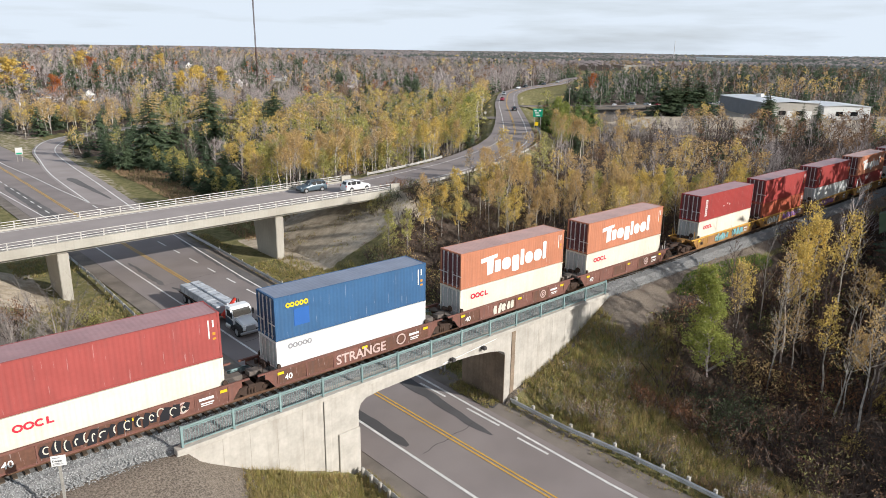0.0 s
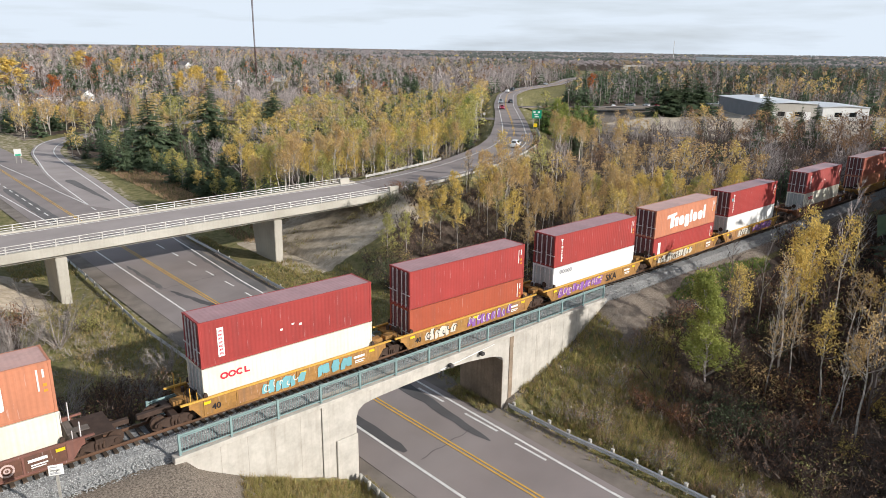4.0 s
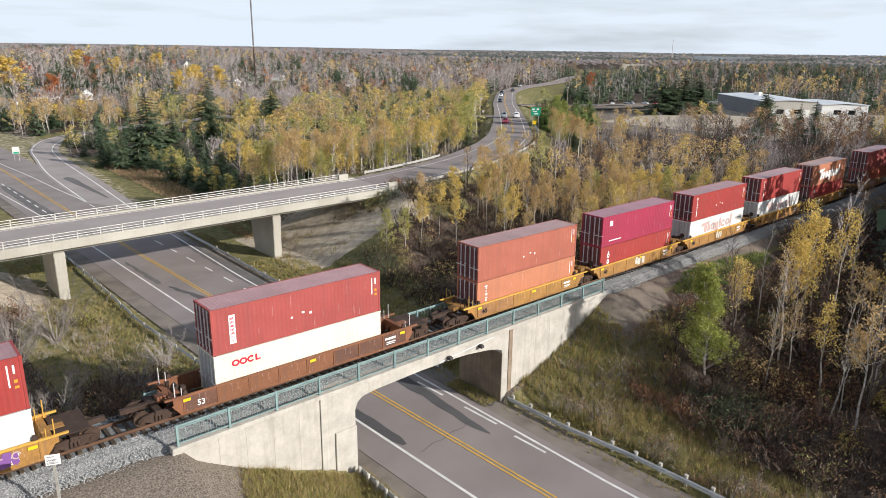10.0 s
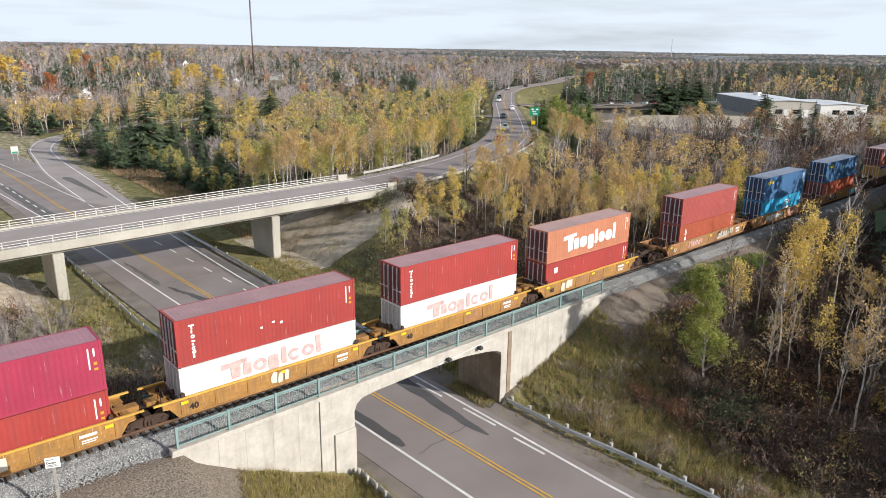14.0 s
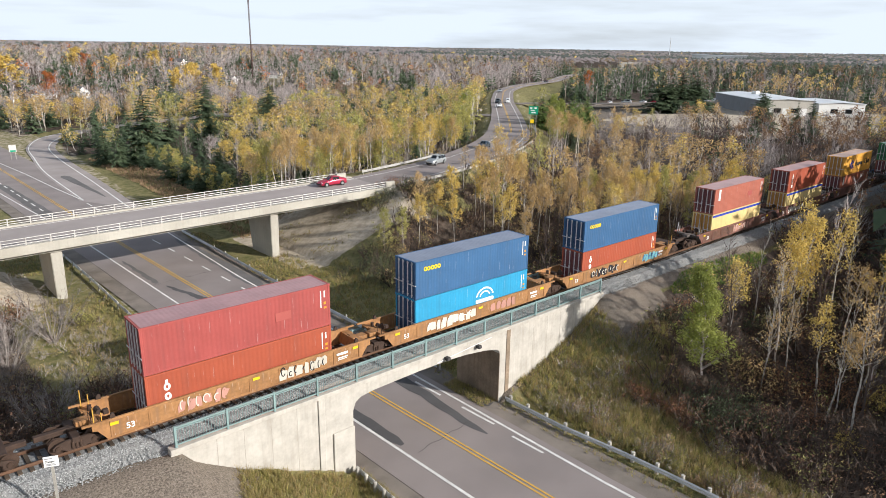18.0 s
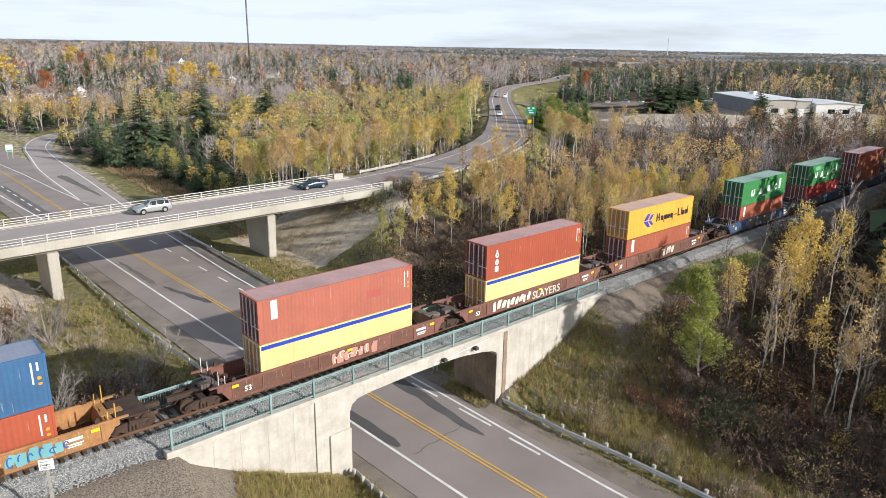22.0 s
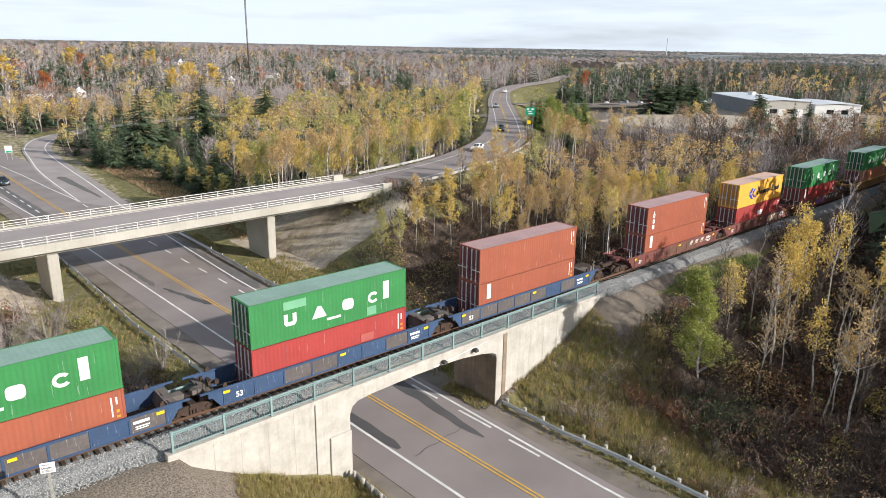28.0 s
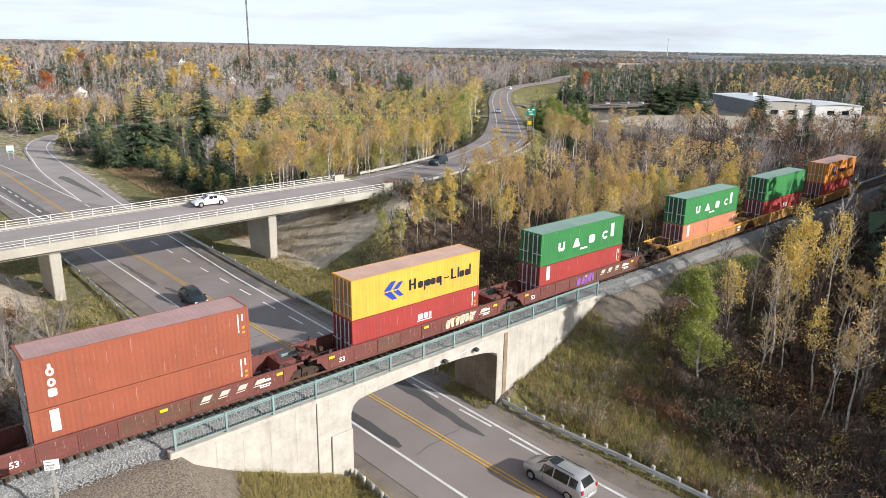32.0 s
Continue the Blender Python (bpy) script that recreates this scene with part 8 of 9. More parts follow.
drive_highway(vehicle("minivan", "champagne", "silver minivan with sunroof on the highway", "minivan"), [(31, -43.0), (32, -18.0)], 1.95, toward=False)


# ---------- signs, mast, buildings ----------
GREEN_SIGN = mat("green_sign_face", (0.01, 0.30, 0.17), 0.4, var=0.08, bump=0)
YELLOW_SIGN = mat("yellow_sign_face", (0.85, 0.60, 0.02), 0.4, var=0.08, bump=0)
SIGN_BACK = mat("bare_sign_sheet", (0.62, 0.62, 0.60), 0.5, 0.2, var=0.12)


def gz(x, y):
    return float(ground_z(np.array([x]), np.array([y]))[0])


def road_sign(nm, x, y, zc, w, h, face, label, turn, bars=(), posts=2, bar_m=None):
    g = gz(x, y)
    s = thing(nm, pose(x, y, g, 0, 0, turn), label, "sign", "road signs")
    z = zc - g
    bm = bmesh.new()
    box(bm, -w / 2, w / 2, -0.02, 0.02, z - h / 2, z + h / 2, 0.01)
    part("panel", bm, face, s)
    for i in range(posts):
        px = 0 if posts == 1 else (-w * 0.32 + i * w * 0.64)
        bm = bmesh.new()
        box(bm, px - 0.06, px + 0.06, 0.02, 0.12, -0.3, z + h / 2 - 0.1)
        part("post", bm, M["wood_post"], s)
    for x0, x1, z0, z1 in bars:
        bm = bmesh.new()
        box(bm, x0, x1, -0.032, -0.02, z + z0, z + z1)
        part("text_bar", bm, bar_m or LET["white"], s)
    return s


road_sign("guide_sign", 122.8, 77.3, 6.6, 2.3, 2.0, GREEN_SIGN, "green guide sign with white bars on posts", -42, [(-0.9, -0.3, 0.35, 0.7), (0.2, 0.8, 0.35, 0.7), (-0.7, 0.3, -0.15, 0.1), (-0.5, 0.6, -0.7, -0.45)])
road_sign("warning_sign", 122.0, 76.9, 4.0, 0.9, 0.9, YELLOW_SIGN, "yellow warning sign under the guide sign", -42, posts=1)
road_sign("billboard", 177.9, 156, 3.4, 2.6, 2.7, SIGN_BACK, "white sign board standing beside the road", -40, [(-0.9, 0.9, 0.7, 0.9), (-0.9, 0.9, 0.3, 0.5)], bar_m=LET["grey"])
road_sign("guide_sign", 24.4, 160.0, -4.3, 1.6, 1.7, SIGN_BACK, "white and green guide sign at the exit", -8, [(-0.6, 0.6, -0.8, -0.4)], bar_m=GREEN_SIGN)
road_sign("route_sign", 141.6, 115.5, 3.0, 0.7, 0.7, SIGN_BACK, "small white sign at the side road", -40, posts=1)
sg_ = road_sign("danger_sign", -1.5, -4.6, 1.9, 0.66, 0.56, LET["white"], "white trespass sign on a thin post", -22, [(-0.25, 0.07, 0.15, 0.19), (-0.25, 0.14, -0.14, -0.11), (-0.25, 0.2, -0.2, -0.17)], posts=1, bar_m=LET["grey"])
part("writing", text_mesh("Danger", 0.15, LET["black"]), LET["black"], sg_, m=pose(-0.26, -0.028, 1.9 - gz(-1.5, -4.6) - 0.04))


def mast():
    x, y = 167.1, 321.8
    g = gz(x, y)
    t = thing("radio_mast", pose(x, y, g), "tall slim dark red lattice radio mast", "mast")
    m = mat("mast_paint", (0.09, 0.045, 0.042), 0.6, var=0.3)
    H = 100
    legs = [(0.34 * math.cos(a), 0.34 * math.sin(a)) for a in (0, 2.094, 4.189)]
    for a, b in legs:
        bm = bmesh.new()
        rod(bm, (a, b, 0), (a, b, H), 0.09, 5)
        part("leg", bm, m, t)
    for i in range(3):
        (a, b), (c, d) = legs[i], legs[(i + 1) % 3]
        bm = bmesh.new()
        for k in range(int(H / 1.6)):
            rod(bm, (a, b, k * 1.6), (c, d, k * 1.6 + 1.6), 0.06, 3)
        o = part("lattice", bm, m, t)
        o["kind"] = "stuff"


mast()
POLE_M = mat("weathered_pole_wood", (0.36, 0.31, 0.26), 0.9, scale=0.6, var=0.35)


def utility_pole(x, y, h, turn):
    p = thing("utility_pole", pose(x, y, gz(x, y) - 0.3, 0, 2.0, turn), "weathered wooden utility pole with crossarm", "utility pole", "utility poles")
    bm = bmesh.new()
    rod(bm, (0, 0, 0), (0, 0, h), 0.19, 8, 0.13)
    part("pole", bm, POLE_M, p)
    bm = bmesh.new()
    box(bm, -1.2, 1.2, -0.08, 0.08, h - 0.9, h - 0.7, 0.01)
    part("crossarm", bm, POLE_M, p)
    for xx in (-1.05, -0.4, 0.4, 1.05):
        bm = bmesh.new()
        rod(bm, (xx, 0, h - 0.7), (xx, 0, h - 0.48), 0.06, 6)
        part("insulator", bm, M["galv"], p)
    bm = bmesh.new()
    rod(bm, (0.28, 0.1, h - 2.2), (0.28, 0.1, h - 1.3), 0.24, 8)
    part("transformer", bm, M["galv"], p)


for px_, py_, ph_, pt_ in ((36.8, 228, 11.5, 10), (224, 151, 9.0, 50), (244, 150, 9.5, 50), (272, 113, 9.0, 40), (46, 252, 10, 15)):
    utility_pole(px_, py_, ph_, pt_)
far_mast = thing("far_antenna", pose(1268, 752, -4), "distant slim grey antenna mast", "mast")
bm = bmesh.new()
rod(bm, (0, 0, 0), (0, 0, 48), 0.8, 6, 0.5)
part("shaft", bm, M["galv"], far_mast)
WALL_M = dict(grey=mat("grey_metal_cladding", (0.24, 0.25, 0.27), 0.6, 0.1, var=0.15, streak=0.2), beige=mat("beige_cladding", (0.50, 0.47, 0.42), 0.7, var=0.12, streak=0.2), white=mat("white_siding", (0.80, 0.80, 0.78), 0.7, var=0.1, streak=0.1), roof=mat("white_metal_roof", (0.72, 0.75, 0.78), 0.4, 0.2, var=0.12), shingle=mat("grey_shingles", (0.20, 0.19, 0.19), 0.9, var=0.3))


def shed(name, x, y, ang, L, W, H, side, front, label, bays=0):
    """Corner at (x, y); L along its long wall, W along the front."""
    g = min(gz(x, y), gz(x + L * 0.6, y)) - 0.2
    s = thing(name, pose(x, y, g, 0, 0, ang), label, "building", "buildings of the yard")
    t = 0.25
    for nm, a, m in (("wall", (0, L, -t, 0), side), ("wall", (0, L, -W, -W + t), side), ("wall", (0, t, -W + t, -t), front), ("wall", (L - t, L, -W + t, -t), front)):
        bm = bmesh.new()
        box(bm, *a, -0.5, H + 0.2)
        part(nm, bm, m, s)
    bm = bmesh.new()
    for y0, y1 in ((-W - 0.3, -W / 2), (-W / 2, 0.3)):
        lo, hi = (H, H + 0.5) if y0 < -W * 0.6 else (H + 0.5, H)
        vs = [bm.verts.new(p) for p in ((-0.4, y0, lo), (L + 0.4, y0, lo), (L + 0.4, y1, hi), (-0.4, y1, hi), (-0.4, y0, lo + 0.2), (L + 0.4, y0, lo + 0.2), (L + 0.4, y1, hi + 0.2), (-0.4, y1, hi + 0.2))]
        for f in ((0, 1, 2, 3), (7, 6, 5, 4), (0, 4, 5, 1), (3, 2, 6, 7), (0, 3, 7, 4), (1, 5, 6, 2)):
            bm.faces.new([vs[i] for i in f])
    part("roof", bm, WALL_M["roof"], s)
    for i in range(bays):
        bm = bmesh.new()
        yy = -W * (0.18 + 0.64 * i / max(1, bays - 1))
        box(bm, -0.06, 0.06, yy - 1.3, yy + 1.3, 1.6 if i % 2 else 0.1, 3.2)
        part("window" if i % 2 else "door", bm, GLASS if i % 2 else WALL_M["white"], s)
    return s


shed("warehouse", 254, 83, 48, 46, 20, 6.0, WALL_M["grey"], WALL_M["beige"], "long grey and beige metal warehouse with white roof", 5)
bm = bmesh.new()
box(bm, -1.5, 1.5, -1, 1, 0, 1.4, 0.05)
tagged(solid("roof_unit", bm, M["galv"], m=pose(281, 98, gz(254, 83) + 6.2)), "grey ventilation unit on the warehouse roof", "roof unit")
for fx, fy, fl, fh in ((1145, 566, 60, 16), (1215, 590, 40, 14), (1100, 590, 24, 17)):
    ff_ = thing("far_factory", pose(fx, fy, -2, 0, 0, -58), "distant white factory buildings on the plain", "building", "buildings on the horizon")
    bm = bmesh.new()
    box(bm, -fl / 2, fl / 2, -9, 9, 0, fh - 1.2)
    part("wall", bm, WALL_M["white"], ff_)
    bm = bmesh.new()
    box(bm, -fl / 2 - 1, fl / 2 + 1, -10, 10, fh - 1.2, fh)
    part("roof", bm, WALL_M["roof"], ff_)
shed("workshop", 270.2, 68.2, 48, 24, 17, 5.0, WALL_M["white"], WALL_M["white"], "white metal workshop with pale roof", 5)


def house(x, y, ang, w, d, h, wall, label):
    g = gz(x, y) - 0.2
    s = thing("house", pose(x, y, g, 0, 0, ang), label, "house", "houses among the trees")
    bm = bmesh.new()
    prism(bm, [(-w / 2, -0.5), (w / 2, -0.5), (w / 2, h), (0, h + w * 0.36), (-w / 2, h)], -d / 2, d / 2)
    part("wall", bm, wall, s)
    for sg in (-1, 1):
        bm = bmesh.new()
        prism(bm, [(0, h + w * 0.36 + 0.05), (sg * (w / 2 + 0.4), h - 0.25), (sg * (w / 2 + 0.4), h - 0.02), (0, h + w * 0.36 + 0.3)], -d / 2 - 0.4, d / 2 + 0.4)
        part("roof", bm, WALL_M["shingle"], s)
    for xx in (-w * 0.25, w * 0.25):
        for zz in (1.0, 3.4) if h > 4 else (1.0,):
            bm = bmesh.new()
            box(bm, xx - 0.5, xx + 0.5, -d / 2 - 0.05, -d / 2 + 0.05, zz, zz + 1.2)
            part("window", bm, GLASS, s)
    bm = bmesh.new()
    box(bm, w * 0.22, w * 0.22 + 0.7, -0.35, 0.35, h + 0.5, h + w * 0.36 + 0.9)
    part("chimney", bm, M["concrete_dark"], s)
    return s


for hx, hy, turn, hw, hd, hh, words in HOUSES:
    house(hx, hy, turn, hw, hd, hh, WALL_M["white"], words)


def far_bridge():
    b = thing("far_overpass", pose(728, 462, -0.5, 0, 0, -32), "distant pale concrete road overpass", "bridge")
    for nm, a in (("deck", (-18, 18, -4, 4, 4.6, 6.0)), ("parapet", (-18, 18, -4.3, -4, 5.6, 6.8)), ("parapet", (-18, 18, 4, 4.3, 5.6, 6.8)), ("abutment", (-21, -15, -4, 4, -2, 4.6)), ("abutment", (15, 21, -4, 4, -2, 4.6))):
        bm = bmesh.new()
        box(bm, *a)
        part(nm, bm, M["concrete_soft"], b)
    for x in (-5, 5):
        bm = bmesh.new()
        box(bm, x - 0.6, x + 0.6, -3.4, 3.4, -2, 4.6)
        part("pier", bm, M["concrete_soft"], b)


far_bridge()
for i, (x, y, c) in enumerate(((252.8, 149.2, "white"), (273.4, 141.1, "red"), (269, 143, "white"), (299.6, 130, "silver"), (306.8, 129.8, "white"), (262, 147, "silver"))):
    vv = vehicle("suv" if i % 2 else "sedan", c, "parked %s car at the yard" % {"white": "white", "red": "dark red", "silver": "grey"}[c])
    vv.matrix_world = pose(x, y, gz(x, y) + 0.02, 0, 0, 40 + 13 * i)


# ---------- single trees and undergrowth ----------
def fan_bush(seed, h):
    """Sticks of a bare bush: many stems fanning out from one foot, forking into fine twigs."""
    rng = np.random.RandomState(seed)
    segs = []
    for _ in range(26):
        a, out = rng.uniform(0, 6.28), rng.uniform(0.15, 0.95)
        L = h * rng.uniform(0.65, 1.05) * (1.0 if out < 0.7 else 0.8)
        d = np.array([math.cos(a) * out, math.sin(a) * out, 1.0])
        d /= np.linalg.norm(d)
        p = np.array([math.cos(a), math.sin(a), 0]) * rng.uniform(0, 0.25)
        r0 = rng.uniform(0.028, 0.05)
        for k in range(4):
            q = p + (d + rng.randn(3) * 0.09 + np.array([0, 0, 0.05 * k])) * L / 4
            segs.append((*p, *q, r0 * (1 - k * 0.23), r0 * (1 - (k + 1) * 0.23) + 0.003))
            for _ in range(2 + 4 * k):
                o = p + (q - p) * rng.rand()
                e = o + (d * 0.9 + rng.randn(3) * 0.42) * L * rng.uniform(0.1, 0.24)
                segs.append((*o, *e, 0.0115, 0.003))
                for _ in range(2):
                    o2 = o + (e - o) * rng.uniform(0.3, 0.9)
                    e2 = o2 + (d * 0.6 + rng.randn(3) * 0.6) * L * 0.08
                    segs.append((*o2, *e2, 0.008, 0.003))
            p = q
    return sticks(segs, 3, 0.0125)


rr = random.Random(77)
for k, x, y, h, wd in (("thin", 55.4, -9.7, 6.6, 0.75), ("barewhite", 54.5, -14.1, 9.7, 0.8), ("barewhite", 55.4, -14.0, 10.0, 0.8), ("sparse", 55.0, -14.8, 11.1, 0.8), ("gold", 61.0, -13.2, 12.0, 0.8), ("gold", 59.2, -13.6, 10.0, 0.85), ("thin", 63.0, -12.2, 12.5, 0.8), ("thin", 67.5, -14.5, 12.5, 0.8), ("ochre", 51.4, -21.4, 7.5, 1.0), ("bare", 54.9, -22.5, 5.9, 1.2), ("thin", 64.1, -20.4, 13.0, 0.9), ("barewhite", 76.0, -13.3, 13.4, 0.8), ("bare", 74.0, -11.7, 14.0, 0.8), ("barewhite", 58.4, -10.8, 10.9, 0.7),
                      ("spruce", 50.0, 139, 18.0, 1.6), ("spruce", 48.5, 140, 12, 1.6), ("spruce", 56, 139, 12, 1.6), ("spruce", 82, 180, 17.5, 1.5), ("spruce", 97, 166, 16, 1.9), ("spruce", 243, 109, 17, 2.2), ("spruce", 249, 106, 15, 2.2), ("spruce", 234, 112, 16, 2.1), ("spruce", 238, 110, 13, 2.2), ("spruce", 90, 158, 9, 1.3), ("goldbush", 61, 377, 17, 2.0), ("orange", 65, 309, 13, 1.3), ("evergreen", 143, 92, 9.2, 1.8), ("evergreen", 148, 94, 9.7, 1.8), ("evergreen", 154, 95, 10.1, 1.8), ("evergreen", 161, 97, 10.6, 1.8), ("evergreen", 172, 102, 9.2, 1.8), ("evergreen", 186, 110, 9.7, 1.8), ("evergreen", 163, 104, 10.1, 1.8), ("evergreen", 179, 110, 10.6, 1.8), ("goldbush", 124, 499, 15, 1.9), ("goldbush", 132, 443, 13, 1.7), ("orange", 126, 490, 12, 1.8), ("goldbush", 172, 487, 13, 1.8), ("goldbush", 125, 318, 12, 1.5), ("goldbush", 137, 325, 14, 1.4), ("goldbush", 141, 311, 14, 1.5), ("goldbush", 131, 321, 13, 1.4), ("spruce", 204, 416, 17, 1.6), ("spruce", 212, 420, 14, 1.6), ("spruce", 196, 412, 13, 1.6), ("spruce", 178, 217, 13, 1.2), ("spruce", 177, 202, 14, 1.0), ("spruce", 190, 210, 14, 1.0), ("spruce", 183, 205, 12, 1.1), ("orange", 203, 262, 8, 1.0), ("goldbush", 46, 249, 7, 1.5), ("goldbush", 51, 239, 7, 1.5), ("goldbush", 56, 241, 6, 1.6), ("goldbush", 60, 240, 8, 1.5), ("goldbush", 68, 242, 8, 1.5), ("ochre", 64, 238, 7, 1.5), ("green", 43, 330, 12, 1.7), ("spruce", 52, 330, 12, 1.5), ("spruce", 40.5, 141.0, 10.5, 1.2), ("spruce", 42, 134, 9, 1.3), ("spruce", 45, 110, 8, 1.3), ("spruce", 46, 103, 7.5, 1.3), ("spruce", 48, 97, 7, 1.3), ("spruce", 51, 92, 6.5, 1.2), ("spruce", 56, 84, 6, 1.3), ("spruce", 141, 131, 10, 1.3), ("green", 160, 142, 9.5, 1.2), ("spruce", 152, 134, 9, 1.3), ("spruce", 146, 128, 8, 1.3), ("lime", 75, 78, 9, 1.0),
                      ("orange", 306, 204, 11, 1.1), ("lime", 44.8, 32.2, 5.6, 0.9), ("lime", 48, 32.3, 5.2, 0.9), ("gold", 51, 32.5, 6.6, 0.9), ("gold", 55, 33.5, 7.2, 0.9), ("ochre", 53, 35.5, 7.6, 0.9), ("gold", 66, 36, 6.6, 0.85), ("ochre", 70, 37, 7.0, 0.85), ("gold", 72, 40, 6.6, 0.85), ("lime", 69, 36, 7.0, 0.8), ("ochre", 76, 41, 6.8, 0.9), ("gold", 80, 42, 6.4, 0.9), ("ochre", 84, 44, 6.6, 0.9), ("spruce", 71, 41, 4.6, 1.0), ("gold", 56, 31, 7.0, 0.8), ("gold", 60, 36, 7.5, 0.9),
                      ("spruce", 210, 61, 14, 1.5), ("spruce", 213, 63, 12, 1.5), ("spruce", 195, 40.5, 12, 1.2), ("spruce", 201, 47, 11, 0.8),
                      ("green", 128, 74, 8.5, 1.2), ("green", 134, 79, 9.5, 1.2), ("green", 142, 86, 10, 1.3), ("spruce", 131, 72, 8, 1.3), ("green", 150, 94, 10, 1.3), ("green", 158, 101, 10, 1.3), ("green", 138, 80, 8, 1.3), ("green", 150, 132, 9, 1.3), ("green", 143, 126, 9, 1.3), ("spruce", 136, 122, 9, 1.4), ("green", 133, 115, 8.5, 1.2)):
    plant(k, x, y, h, rr.uniform(0, 360), rr.randrange(9), wide=wd)
pop = tree_thing("poplar_tree", birch(901, 9.4, 12500, 0.11, 0.05, 0.20, 60, 6), BARK["grey"], LEAF["green"], "dense young poplar with light green leaves")
pop.matrix_world = pose(46.1, -12.4, gz(46.1, -12.4) - 0.1)
for i, (x, y, h) in enumerate(((5.6, 32.6, 6.4), (1.7, 32.2, 5.5), (-1.5, 35, 6.0), (1.0, 28, 5.0), (-5, 29, 5.5), (-3, 20, 5), (12.2, 21.3, 3.4), (-8, 15, 5), (7.6, 17.0, 3.6), (7, 11, 3.2), (-10, 23, 6), (-8, 38, 6), (1, 11, 4.4))):
    if i < 4:
        KINDS.setdefault("bush", []).append((mesh_np("stem", *fan_bush(700 + i, 5.5), [BARK["twig"]]), None, ""))
    me = KINDS["bush"][i % 4][0]
    b = thing("bare_bush", pose(x, y, gz(x, y) - 0.1, 0, 0, rr.uniform(0, 360)) @ Matrix.Diagonal((h / 5.0, h / 5.0, h / 5.5, 1)), "wide bare grey bush beside the highway", "bush", "bare bushes")
    part("stem", me, None, b)


def joined(name, protos, pts, zs, sizes, mats, label, cat, seed):
    """Many small plants in one mesh; protos: (sticks, leaves, leaf material index)."""
    r = random.Random(seed)
    V, F, I, base = [], [], [], 0
    for (x, y), zz, h in zip(pts, zs, sizes):
        st, lv, mi = protos[r.randrange(len(protos))]
        a = r.uniform(0, 6.28)
        ca, sa = math.cos(a) * h, math.sin(a) * h
        for geo, m in ((st, 0), (lv, mi)):
            if geo is None:
                continue
            v, f = geo
            V.append(np.stack([v[:, 0] * ca - v[:, 1] * sa + x, v[:, 0] * sa + v[:, 1] * ca + y, v[:, 2] * h + zz - 0.05], 1))
            F.append(f + base), I.append(np.full(len(f), m))
            base += len(v)
    return tagged(new(name, mesh_np(name, np.concatenate(V), np.concatenate(F), mats, np.concatenate(I))), label, cat, kind="stuff")


